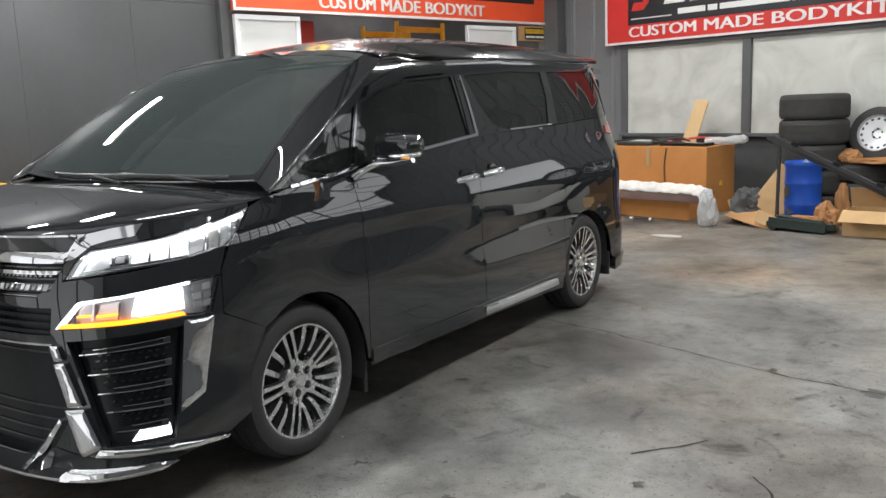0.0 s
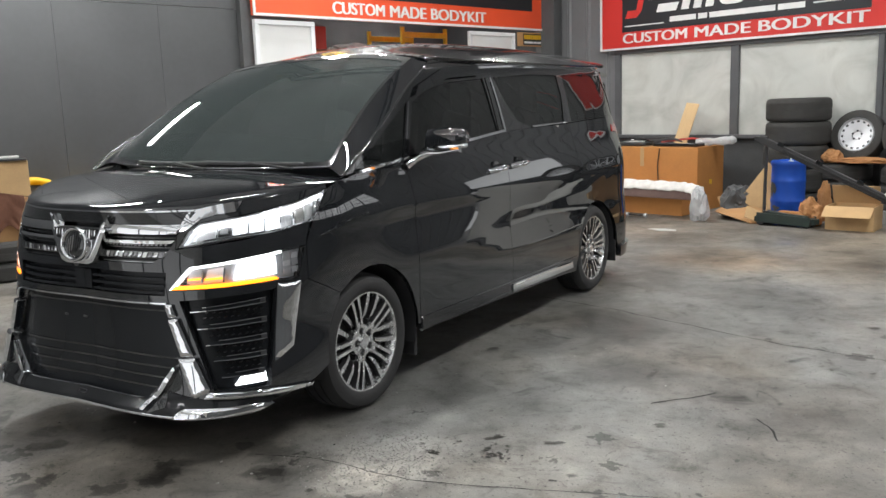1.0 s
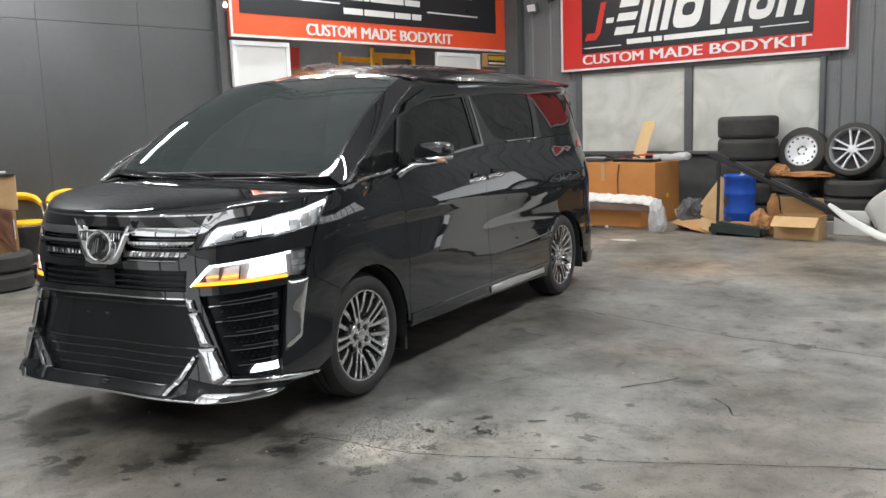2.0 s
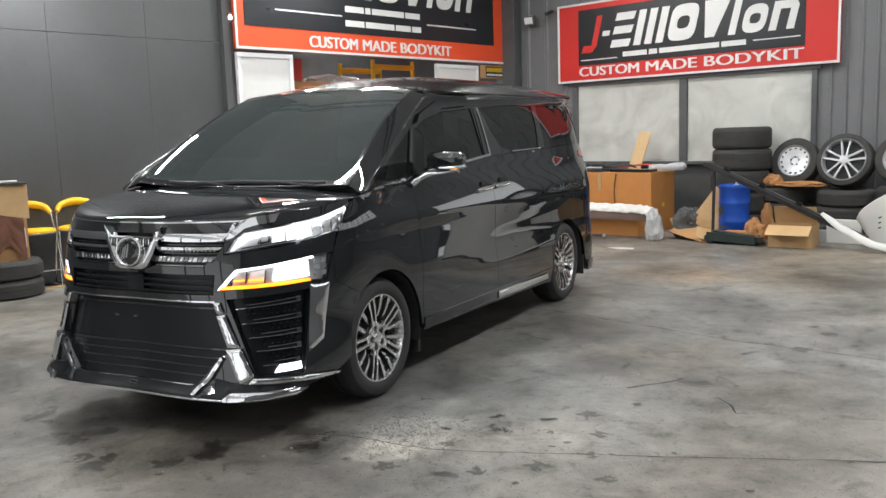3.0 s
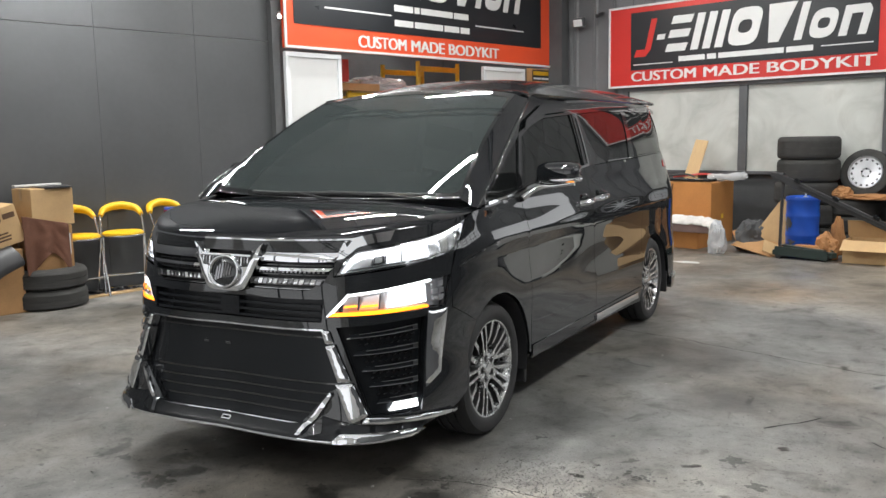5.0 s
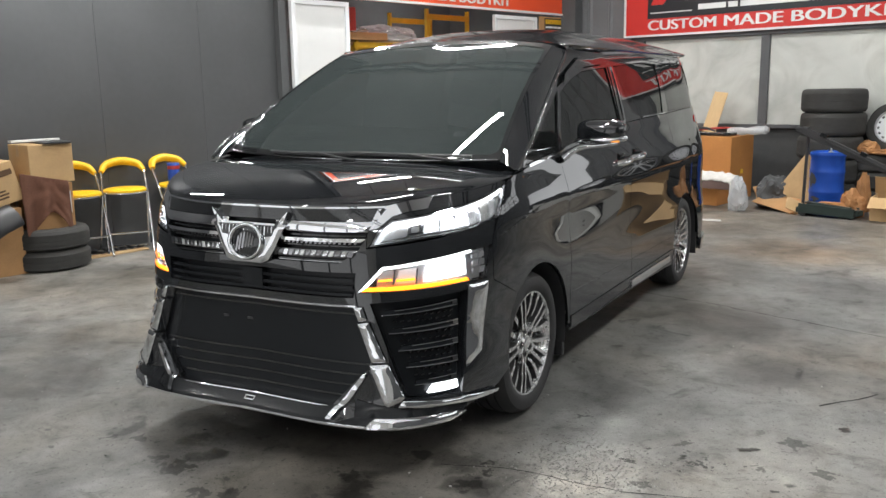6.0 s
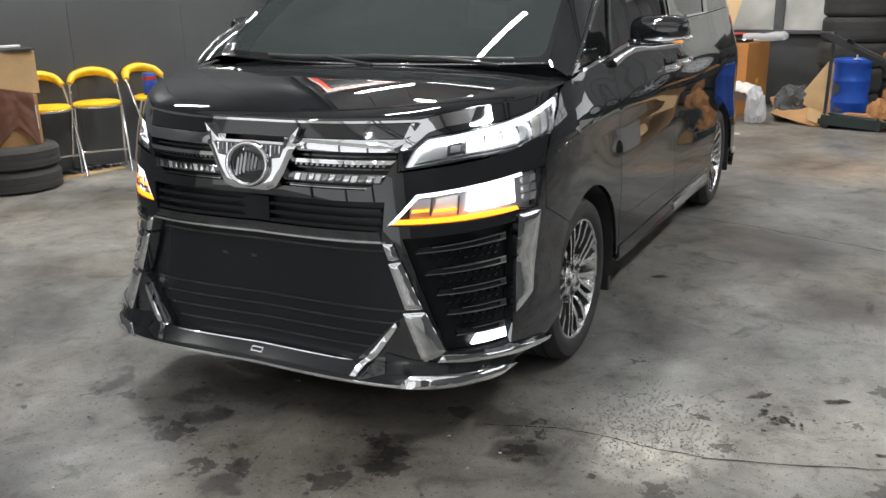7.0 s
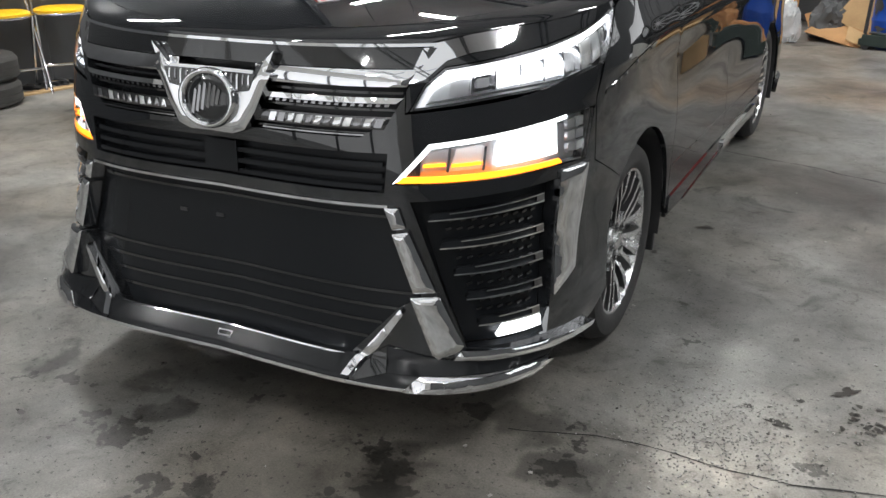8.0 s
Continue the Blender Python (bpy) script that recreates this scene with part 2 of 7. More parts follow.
M = {
    "floor": concrete_floor(),
    "paint": material("black car paint", (0.014, 0.0152, 0.0175), 0.07, coat=1.0, spec=0.0, coat_ior=1.75),
    "dusty_paint": material("dusty black roof paint", (0.018, 0.019, 0.021), 0.14, vary=0.1, scale=3, fine=0.05, spec=0.2, coat=0.4),
    "plastic": material("black plastic", (0.034, 0.034, 0.036), 0.42, fine=0.06, scale=20),
    "gloss_black": material("gloss black trim", (0.014, 0.015, 0.0165), 0.08, coat=0.9),
    "grille_dark": material("dark grille plastic", (0.013, 0.0145, 0.017), 0.22, spec=0.3),
    "dark": material("dark inside", (0.028, 0.028, 0.029), 0.8),
    "chrome": material("chrome", (0.80, 0.81, 0.83), 0.04, metal=1.0),
    "machined": material("turned alloy face", (0.72, 0.73, 0.74), 0.26, metal=0.9, fine=0.05, scale=30),
    "satin_black": material("satin black lip", (0.016, 0.017, 0.019), 0.2, vary=0.08, scale=6, spec=0.3),
    "smoke": material("smoked chrome", (0.30, 0.30, 0.31), 0.1, metal=1.0),
    "dark_chrome": material("dark chrome", (0.16, 0.16, 0.165), 0.12, metal=1.0),
    "soft_glow": material("dim lamp inside", (0.7, 0.7, 0.7), 0.3, emit=(0.92, 0.96, 1.0), strength=0.10),
    "satin": material("machined alloy", (0.80, 0.81, 0.82), 0.30, metal=0.85, fine=0.05, scale=30),
    "silver": material("silver wheel paint", (0.52, 0.53, 0.55), 0.35, metal=0.6, vary=0.08, scale=9),
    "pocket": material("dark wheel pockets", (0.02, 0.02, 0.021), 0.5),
    "rubber": material("tyre rubber", (0.03, 0.03, 0.031), 0.68, vary=0.12, scale=12, bump=0.15, bump_scale=90),
    "old_rubber": material("dusty tyre rubber", (0.04, 0.039, 0.037), 0.8, vary=0.25, scale=9, fine=0.1, bump=0.2, bump_scale=80),
    "tint": material("tinted glass", (0.04, 0.044, 0.044), 0.0, trans=0.75, spec=0.5),
    "screen": material("windscreen glass", (0.066, 0.08, 0.08), 0.0, trans=0.4, spec=0.5),
    "lens": material("clear lamp lens", (0.98, 0.985, 1.0), 0.0, trans=1.0, ior=1.03, coat=1.0),
    "led": material("white running light", (0.9, 0.9, 0.9), 0.4, emit=(0.93, 0.97, 1.0), strength=3.4),
    "amber": material("amber indicator light", (0.9, 0.4, 0.05), 0.4, emit=(1.0, 0.27, 0.008), strength=3.2),
    "dim_amber": material("small amber repeater", (0.8, 0.3, 0.04), 0.3, emit=(1.0, 0.3, 0.02), strength=0.5),
    "lamp_glow": material("lit reflector", (0.9, 0.9, 0.9), 0.3, emit=(0.90, 0.95, 1.0), strength=0.8),
    "daylight": material("overcast daylight outside", (0.8, 0.8, 0.8), 0.9, emit=(0.96, 0.98, 1.0), strength=1.5),
    "skylight": material("translucent roof sheet", (0.8, 0.8, 0.8), 0.6, vary=0.1, scale=1.5, emit=(0.96, 0.98, 1.0), strength=0.6),
    "front_daylight": material("dim daylight before the open front", (0.8, 0.8, 0.8), 0.9, emit=(0.96, 0.98, 1.0), strength=0.85),
    "red_lens": material("red lamp lens", (0.45, 0.01, 0.01), 0.08, coat=0.8),
    "partition": material("charcoal painted panel", (0.066, 0.068, 0.071), 0.42, vary=0.1, scale=1.2, fine=0.05, bump=0.04, bump_scale=25),
    "sheet": material("grey steel sheet", (0.15, 0.152, 0.157), 0.45, metal=0.0, vary=0.1, scale=1.6, fine=0.05),
    "low_wall": material("dark grey painted wall", (0.075, 0.077, 0.08), 0.6, vary=0.22, scale=2.5, fine=0.08),
    "frame": material("grey aluminium frame", (0.11, 0.112, 0.118), 0.4, metal=0.3, vary=0.1, scale=6),
    "white_frame": material("white window frame", (0.72, 0.73, 0.74), 0.45, vary=0.06, scale=5),
    "sign_red": material("red sign vinyl", (0.54, 0.030, 0.024), 0.35, vary=0.05, scale=2),
    # red vinyl again; the left board's lighting is put into this oranger colour
    "sign_red_lit": material("red sign vinyl, oranger for its lighting", (0.74, 0.085, 0.028), 0.33, vary=0.05, scale=2),
    "sign_black": material("black sign vinyl", (0.016, 0.018, 0.021), 0.3, vary=0.08, scale=3),
    "sign_yellow": material("yellow sign vinyl", (0.78, 0.42, 0.02), 0.35, vary=0.05, scale=3),
    "sign_white": material("white sign lettering", (0.68, 0.68, 0.67), 0.4, vary=0.04, scale=6),
    "card": material("brown cardboard", (0.42, 0.235, 0.105), 0.85, vary=0.12, scale=5, fine=0.07, bump=0.06, bump_scale=40),
    "card_pale": material("pale cardboard", (0.50, 0.33, 0.165), 0.85, vary=0.1, scale=5, fine=0.06),
    "card_orange": material("orange brown cardboard", (0.47, 0.205, 0.06), 0.8, vary=0.1, scale=4, fine=0.06),
    "mauve": material("dull mauve brown plastic", (0.20, 0.13, 0.115), 0.55, vary=0.12, scale=6, fine=0.06),
    "tape": material("packing tape", (0.42, 0.28, 0.14), 0.3),
    "print": material("dark box print", (0.10, 0.055, 0.03), 0.8),
    "paper": material("crumpled brown paper", (0.36, 0.175, 0.07), 0.85, vary=0.2, scale=9, fine=0.1),
    "cloth": material("dark brown cloth", (0.12, 0.052, 0.032), 0.95, vary=0.12, scale=5, fine=0.15, bump=0.3, bump_scale=120),
    "yellow": material("yellow vinyl padding", (0.78, 0.46, 0.012), 0.4, vary=0.06, scale=8),
    "blue": material("blue plastic drum", (0.012, 0.075, 0.42), 0.38, vary=0.12, scale=5, fine=0.04),
    "blue_can": material("blue printed tin", (0.02, 0.06, 0.3), 0.35, vary=0.1, scale=20),
    "white": material("white primer paint", (0.60, 0.60, 0.58), 0.35, vary=0.06, scale=4),
    "foam": material("pale wrapping foam", (0.62, 0.60, 0.57), 0.7, vary=0.15, scale=14, fine=0.1, bump=0.4, bump_scale=30),
    "plywood": material("pale plywood", (0.55, 0.38, 0.2), 0.7, vary=0.12, scale=6, fine=0.08, stretch=(1, 1, 0.15)),
    "film": material("crumpled clear film", (0.8, 0.82, 0.84), 0.25, trans=0.55, vary=0.05, scale=20),
    "yellow_steel": material("yellow painted steel", (0.62, 0.36, 0.015), 0.45, vary=0.15, scale=8),
    "ceiling": material("grey roof sheet", (0.5, 0.5, 0.5), 0.6, vary=0.1, scale=1.5),
    "plain_wall": material("light grey wall paint", (0.7, 0.69, 0.67), 0.6, vary=0.06, scale=1.2, fine=0.04),
    "stain": material("dark oil stain", (0.045, 0.042, 0.038), 0.3, vary=0.3, scale=14, fine=0.2),
    "pale_stain": material("pale scraped concrete", (0.36, 0.35, 0.335), 0.75, vary=0.3, scale=18, fine=0.25),
    "crack": material("dark crack", (0.03, 0.03, 0.03), 0.9),
    "tube": material("white fluorescent tube", (0.9, 0.9, 0.9), 0.4, emit=(0.98, 0.99, 0.98), strength=90.0),
    "fixture": material("white lamp housing", (0.6, 0.6, 0.6), 0.5),
    "jack_green": material("dark green jack paint", (0.022, 0.034, 0.030), 0.45, vary=0.2, scale=9, fine=0.1),
    "red_part": material("red painted metal", (0.35, 0.03, 0.02), 0.4, vary=0.1, scale=7),
}


def frosted():
    """Dusty white window film with wiped swirls."""
    m = material("dusty frosted pane", (0.62, 0.63, 0.62), 0.22)
    nt = m.node_tree
    p = nt.nodes["Principled BSDF"]
    co = nt.nodes.new("ShaderNodeTexCoord")
    w = nt.nodes.new("ShaderNodeTexNoise")
    w.inputs["Scale"].default_value, w.inputs["Detail"].default_value, w.inputs["Distortion"].default_value = 0.8, 8, 1.2
    nt.links.new(co.outputs["Object"], w.inputs["Vector"])
    r = nt.nodes.new("ShaderNodeValToRGB")
    r.color_ramp.elements[0].position, r.color_ramp.elements[0].color = 0.3, (0.46, 0.47, 0.45, 1)
    r.color_ramp.elements[1].position, r.color_ramp.elements[1].color = 0.66, (0.60, 0.61, 0.58, 1)
    nt.links.new(w.outputs["Fac"], r.inputs[0])
    wipe = nt.nodes.new("ShaderNodeTexNoise")
    wipe.inputs["Scale"].default_value, wipe.inputs["Detail"].default_value, wipe.inputs["Distortion"].default_value = 1.3, 9, 2.2
    nt.links.new(co.outputs["Object"], wipe.inputs["Vector"])
    r2 = nt.nodes.new("ShaderNodeValToRGB")
    r2.color_ramp.elements[0].position, r2.color_ramp.elements[0].color = 0.34, (0.86, 0.855, 0.84, 1)
    r2.color_ramp.elements[1].position, r2.color_ramp.elements[1].color = 0.56, (1.04, 1.04, 1.03, 1)
    nt.links.new(wipe.outputs["Fac"], r2.inputs[0])
    x = nt.nodes.new("ShaderNodeMix")
    x.data_type, x.blend_type = "RGBA", "MULTIPLY"
    x.inputs[0].default_value = 1.0
    nt.links.new(r.outputs[0], x.inputs[6])
    nt.links.new(r2.outputs[0], x.inputs[7])
    nt.links.new(x.outputs[2], p.inputs["Base Color"])
    return m


M["pane"] = frosted()
M["pane_thin"] = material("thin frosted pane", (0.8, 0.8, 0.79), 0.5, trans=0.25, vary=0.04, scale=2)


# ---- mesh helpers ----
def part(name, bm, mat, parent=None, label="", smooth=None, at=None):
    """Links a bmesh as one mesh object, under a thing or part if given."""
    me = bpy.data.meshes.new(name)
    if smooth is not None:
        for f in bm.faces:
            f.smooth = True
    bm.normal_update()
    bm.to_mesh(me)
    bm.free()
    if smooth is not None and smooth < 180:
        me.set_sharp_from_angle(angle=radians(smooth))
    me.materials.append(M[mat])
    ob = new(name, me)
    if parent:
        ob.parent = parent
    if at is not None:
        ob.matrix_basis = at
    if label:
        ob["label"] = label
    return ob


def thing(name, label, category, at=None, group="", kind=""):
    ob = new(name)
    ob.empty_display_size = 0.1
    if at is not None:
        ob.matrix_basis = at
    return tagged(ob, label, category, group, kind)


def box(sx, sy, sz, at=(0, 0, 0), bevel=0.0, turn=None, bm=None):
    bm2 = bmesh.new()
    bmesh.ops.create_cube(bm2, size=1)
    for v in bm2.verts:
        v.co = Vector((v.co.x * sx, v.co.y * sy, v.co.z * sz))
    if bevel:
        bmesh.ops.bevel(bm2, geom=bm2.edges[:], offset=bevel, segments=2, affect="EDGES", profile=0.5)
    m = Matrix.Translation(at) @ (turn if turn is not None else Matrix())
    bmesh.ops.transform(bm2, matrix=m, verts=bm2.verts)
    return join(bm, bm2)


def join(bm, bm2):
    if bm is None:
        return bm2
    me = bpy.data.meshes.new("joined")
    bm2.to_mesh(me)
    bm2.free()
    bm.from_mesh(me)
    bpy.data.meshes.remove(me)
    return bm


def lathe(profile, n=48, axis="Z", closed=False, bm=None):
    """Revolves (radius, height) pairs."""
    bm2 = bmesh.new()
    rings = []
    for r, h in profile:
        ring = []
        for i in range(n):
            a = 2 * math.pi * i / n
            c, s = r * math.cos(a), r * math.sin(a)
            ring.append(bm2.verts.new((c, s, h) if axis == "Z" else (h, c, s)))
        rings.append(ring)
    pairs = list(zip(rings, rings[1:])) + ([(rings[-1], rings[0])] if closed else [])
    for a, b in pairs:
        for i in range(n):
            bm2.faces.new((a[i], a[(i + 1) % n], b[(i + 1) % n], b[i]))
    if not closed:
        if profile[0][0] > 1e-5:
            bm2.faces.new(rings[0][::-1])
        if profile[-1][0] > 1e-5:
            bm2.faces.new(rings[-1])
    bmesh.ops.remove_doubles(bm2, verts=bm2.verts, dist=1e-6)
    bmesh.ops.recalc_face_normals(bm2, faces=bm2.faces)
    return join(bm, bm2)


def smooth_line(points, n=8):
    """Catmull-Rom through the points."""
    p = [Vector(q) for q in points]
    p = [2 * p[0] - p[1]] + p + [2 * p[-1] - p[-2]]
    out = []
    for i in range(1, len(p) - 2):
        for k in range(n):
            t = k / n
            out.append(0.5 * (2 * p[i] + (p[i + 1] - p[i - 1]) * t + (2 * p[i - 1] - 5 * p[i] + 4 * p[i + 1] - p[i + 2]) * t * t + (3 * p[i] - p[i - 1] - 3 * p[i + 1] + p[i + 2]) * t ** 3))
    return out + [p[-2]]


def sweep(points, radius, n=10, flat=1.0, bm=None):
    """A tube along points; radius a number or one for each point; flat squeezes it."""
    bm2 = bmesh.new()
    pts = [Vector(p) for p in points]
    rings = []
    side = None
    for i, p in enumerate(pts):
        d = (pts[min(i + 1, len(pts) - 1)] - pts[max(i - 1, 0)]).normalized()
        if side is None:
            side = d.orthogonal().normalized()
        side = (side - d * side.dot(d)).normalized()
        up = d.cross(side)
        r = radius[i] if isinstance(radius, (list, tuple)) else radius
        rings.append([bm2.verts.new(p + side * (r * math.cos(2 * math.pi * k / n)) + up * (flat * r * math.sin(2 * math.pi * k / n))) for k in range(n)])
    for a, b in zip(rings, rings[1:]):
        for k in range(n):
            bm2.faces.new((a[k], a[(k + 1) % n], b[(k + 1) % n], b[k]))
    bm2.faces.new(rings[0][::-1])
    bm2.faces.new(rings[-1])
    bmesh.ops.recalc_face_normals(bm2, faces=bm2.faces)
    return join(bm, bm2)


def prism(outline, depth, bm=None, turn=None):
    """A flat outline in x, y, given thickness along z."""
    bm2 = bmesh.new()
    lo = [bm2.verts.new((x, y, 0)) for x, y in outline]
    hi = [bm2.verts.new((x, y, depth)) for x, y in outline]
    n = len(outline)
    bm2.faces.new(lo[::-1])
    bm2.faces.new(hi)
    for i in range(n):
        bm2.faces.new((lo[i], lo[(i + 1) % n], hi[(i + 1) % n], hi[i]))
    bmesh.ops.recalc_face_normals(bm2, faces=bm2.faces)
    if turn is not None:
        bmesh.ops.transform(bm2, matrix=turn, verts=bm2.verts)
    return join(bm, bm2)


def lettering(words, width_m, height_m, depth=0.004):
    """A bmesh of the words, width by height, its lower left corner at the origin, upright in x, z and facing -y."""
    cu = bpy.data.curves.new("words", "FONT")
    cu.body, cu.extrude, cu.offset = words, depth / 2, 0.0
    ob = bpy.data.objects.new("words", cu)
    me = bpy.data.meshes.new_from_object(ob)
    bm = bmesh.new()
    bm.from_mesh(me)
    bpy.data.objects.remove(ob)
    bpy.data.meshes.remove(me)
    xs, ys = [v.co.x for v in bm.verts], [v.co.y for v in bm.verts]
    bold = 0.11 * height_m
    for v in bm.verts:
        v.co = Vector(((v.co.x - min(xs)) / (max(xs) - min(xs)) * (width_m - bold), -v.co.z, (v.co.y - min(ys)) / (max(ys) - min(ys)) * height_m))
    middle, last = bm.copy(), bm.copy()
    bmesh.ops.translate(middle, verts=middle.verts, vec=(bold / 2, -0.0024, 0))
    bmesh.ops.translate(last, verts=last.verts, vec=(bold, -0.0012, 0))
    return join(join(bm, middle), last)


def noisy_mesh(bm, amount, scale, seed=0.0):
    for v in bm.verts:
        v.co += amount * noise.noise_vector(v.co * scale + Vector((seed, seed * 1.7, -seed)))
    return bm
# first four follow seen reflections; the rest are unseen, added to light the hall
LAMPS = [(-4.4, 0.45, 3.75, 90), (-4.6, 4.1, 4.45, 90), (-0.22, 0.28, 4.5, 90), (-2.65, 3.35, 4.5, 0), (2.8, 4.4, 4.5, 90), (3.8, 0.6, 4.5, 90), (5.2, -6.6, 4.5, 90), (-0.65, -3.4, 4.5, 90), (2.6, -6.6, 4.5, 90), (2.0, 6.6, 4.5, 0), (-2.0, 6.6, 4.5, 0), (-3.4, -6.6, 4.5, 90)]

def rounded(poly, r):
    """Corners cut round by r."""
    out = []
    n = len(poly)
    for i in range(n):
        a, b, c = Vector(poly[i - 1]), Vector(poly[i]), Vector(poly[(i + 1) % n])
        k = min(r, 0.45 * (a - b).length, 0.45 * (c - b).length)
        p, q = b + (a - b).normalized() * k, b + (c - b).normalized() * k
        for t in (0, 0.25, 0.5, 0.75, 1):
            out.append(tuple((1 - t) ** 2 * p + 2 * t * (1 - t) * b + t * t * q))
    return out


# ---- the hall ----
def structure(name, label, mat=None, bm=None, category="wall", at=None, smooth=None):
    ob = part(name, bm, mat, smooth=smooth) if bm else new(name)
    ob.matrix_basis = ROOM if at is None else at
    return tagged(ob, label, category, kind="structure")


bm = bmesh.new()
bmesh.ops.create_grid(bm, x_segments=8, y_segments=8, size=16)
structure("floor", "worn grey concrete workshop floor with oil stains and shade painted in before the car", "floor", bm, "floor", at=Matrix())
structure("ceiling", "grey sheet metal roof over the workshop", "ceiling", box(22, 22, 0.1, (0, 0, 5.45)), "ceiling")

for k in range(5):
    structure("skylight", "translucent daylight sheet in the workshop roof", "skylight", box(2.2, 7.0, 0.04, (-3.0 + 2.32 * k, -5.5, 5.37)), "skylight")

# charcoal partition
partition = structure("wall_west", "charcoal painted panel partition of the workshop", "partition", box(0.08, 12.6, 5.4, (-5.22, -3.0, 2.7)))
v = 3.3
while v > -9:
    for z0, z1 in ((0.0, 2.754), (2.757, 5.4)):
        part("panel", box(0.04, 1.1575, z1 - z0 - 0.002, (-5.155, v - 0.58, (z0 + z1) / 2), 0.0012), "partition", partition)
    v -= 1.16

# far wall of ribbed sheet, with the two-pane window
LO, HI = 0.98, 2.21


def ribbed(u0, u1, z0, z1, pitch=0.19):
    """Steel sheet with narrow standing ribs, facing -v."""
    bm2 = bmesh.new()
    line = []
    u = u0
    while u < u1 - 0.001:
        w = min(pitch, u1 - u)
        line += [(u, 0), (u + w * 0.78, 0), (u + w * 0.84, -0.022), (u + w * 0.94, -0.022)]
        u += w
    line.append((u1, 0))
    lo = [bm2.verts.new((a, b, z0)) for a, b in line]
    hi = [bm2.verts.new((a, b, z1)) for a, b in line]
    for i in range(len(line) - 1):
        bm2.faces.new((lo[i], lo[i + 1], hi[i + 1], hi[i]))
    return bm2


north = structure("wall_north", "grey ribbed steel sheet wall with a long window", "low_wall", box(4.0, 0.1, LO - 0.04, (-1.68, 9.0, (LO - 0.04) / 2)))
part("wall_sheet", ribbed(0.29, 1.48, 0, 5.4), "sheet", north, at=pose(0, 8.93, 0))
part("wall_sheet", ribbed(1.48, 2.95, 2.2, 5.4), "sheet", north, at=pose(0, 8.93, 0))
part("wall_sheet", ribbed(2.95, 3.98, 0, 5.4), "sheet", north, at=pose(0, 8.93, 0))
part("wall_sheet", ribbed(3.98, 7.0, 0, 2.45), "sheet", north, at=pose(0, 8.93, 0))
part("wall_sheet", ribbed(3.98, 7.0, 4.2, 5.4), "sheet", north, at=pose(0, 8.93, 0))
part("wall_sheet", ribbed(-3.68, 0.29, HI + 0.05, 5.4), "sheet", north, at=pose(0, 8.93, 0))
part("wall_sheet", ribbed(-5.3, -3.66, 0, 5.4, 0.38), "sheet", north, at=pose(0, 8.95, 0))
part("wall_back", box(9.48, 0.05, 3.1, (-0.76, 9.08, 3.85)), "low_wall", north)
part("wall_back", box(3.5, 0.05, 1.2, (5.73, 9.08, 4.8)), "low_wall", north)
part("wall_back", box(1.19, 0.05, 2.3, (0.885, 9.08, 1.15)), "low_wall", north)
part("wall_back", box(4.15, 0.05, 2.3, (5.025, 9.08, 1.15)), "low_wall", north)
part("wall_back", box(1.7, 0.05, 2.3, (-4.5, 9.08, 1.15)), "low_wall", north)
part("corner_post", box(0.28, 0.2, 5.4, (-4.86, 8.82, 2.7), 0.01), "low_wall", north)

win = structure("window_1", "long two-pane window of dusty frosted glass", category="window")
for u0, u1 in ((-3.55, -1.72), (-1.60, 0.22)):
    part("pane", box(u1 - u0, 0.012, HI - LO, ((u0 + u1) / 2, 8.93, (LO + HI) / 2)), "pane", win)
for a in (box(4.0, 0.09, 0.06, (-1.66, 8.92, HI + 0.03), 0.006), box(4.0, 0.12, 0.05, (-1.66, 8.90, LO - 0.025), 0.006)):
    part("window_frame", a, "frame", win)
for u, w in ((-3.60, 0.1), (-1.66, 0.12), (0.255, 0.07)):
    part("window_frame", box(w, 0.09, HI - LO, (u, 8.92, (LO + HI) / 2), 0.006), "frame", win)

# walls behind the camera and beside it
east = structure("wall_east", "dark grey workshop wall with a high window", "low_wall", box(0.15, 19, 2.45, (7.0, -0.4, 1.225)))
part("upper_wall", box(0.15, 19, 1.2, (7.0, -0.4, 4.8)), "low_wall", east)
part("upper_wall", box(0.15, 9.9, 1.75, (7.0, -4.95, 3.325)), "low_wall", east)
structure("backdrop_lane", "plain bright daylight outside the high side window", "daylight", box(0.05, 11.0, 4.0, (8.4, 5.0, 3.2)), "backdrop")
side_win = structure("window_3", "high unglazed side window with steel lattice bars", category="window")
for k in range(9):
    part("bar", box(0.05, 0.06, 1.75, (6.98, 0.5 + 1.0 * k, 3.325)), "frame", side_win)
for k in range(8):
    part("bar", sweep([(6.98, 0.5 + 1.0 * k, 2.45 + (0.55 if k % 2 else 0)), (6.98, 1.5 + 1.0 * k, 2.45 + (0 if k % 2 else 0.55))], 0.025, 6), "frame", side_win)
for z in (3.02, 3.6):
    part("bar", box(0.05, 8.4, 0.05, (6.98, 4.5, z)), "frame", side_win)
south = structure("wall_south", "light grey workshop wall with the open front", "plain_wall", box(12.3, 0.15, 2.2, (0.9, -9.3, 4.3)))
part("pier", box(1.4, 0.15, 3.2, (-4.55, -9.3, 1.6)), "plain_wall", south)
part("pier", box(1.6, 0.15, 3.2, (6.25, -9.3, 1.6)), "plain_wall", south)
for u in (-1.4, 0.9, 3.2):
    part("post", box(0.16, 0.16, 3.2, (u, -9.3, 1.6)), "frame", south)
structure("backdrop_street", "plain bright daylight outside the open front", "front_daylight", box(14, 0.05, 4.6, (0.9, -11.5, 2.1)), "backdrop")
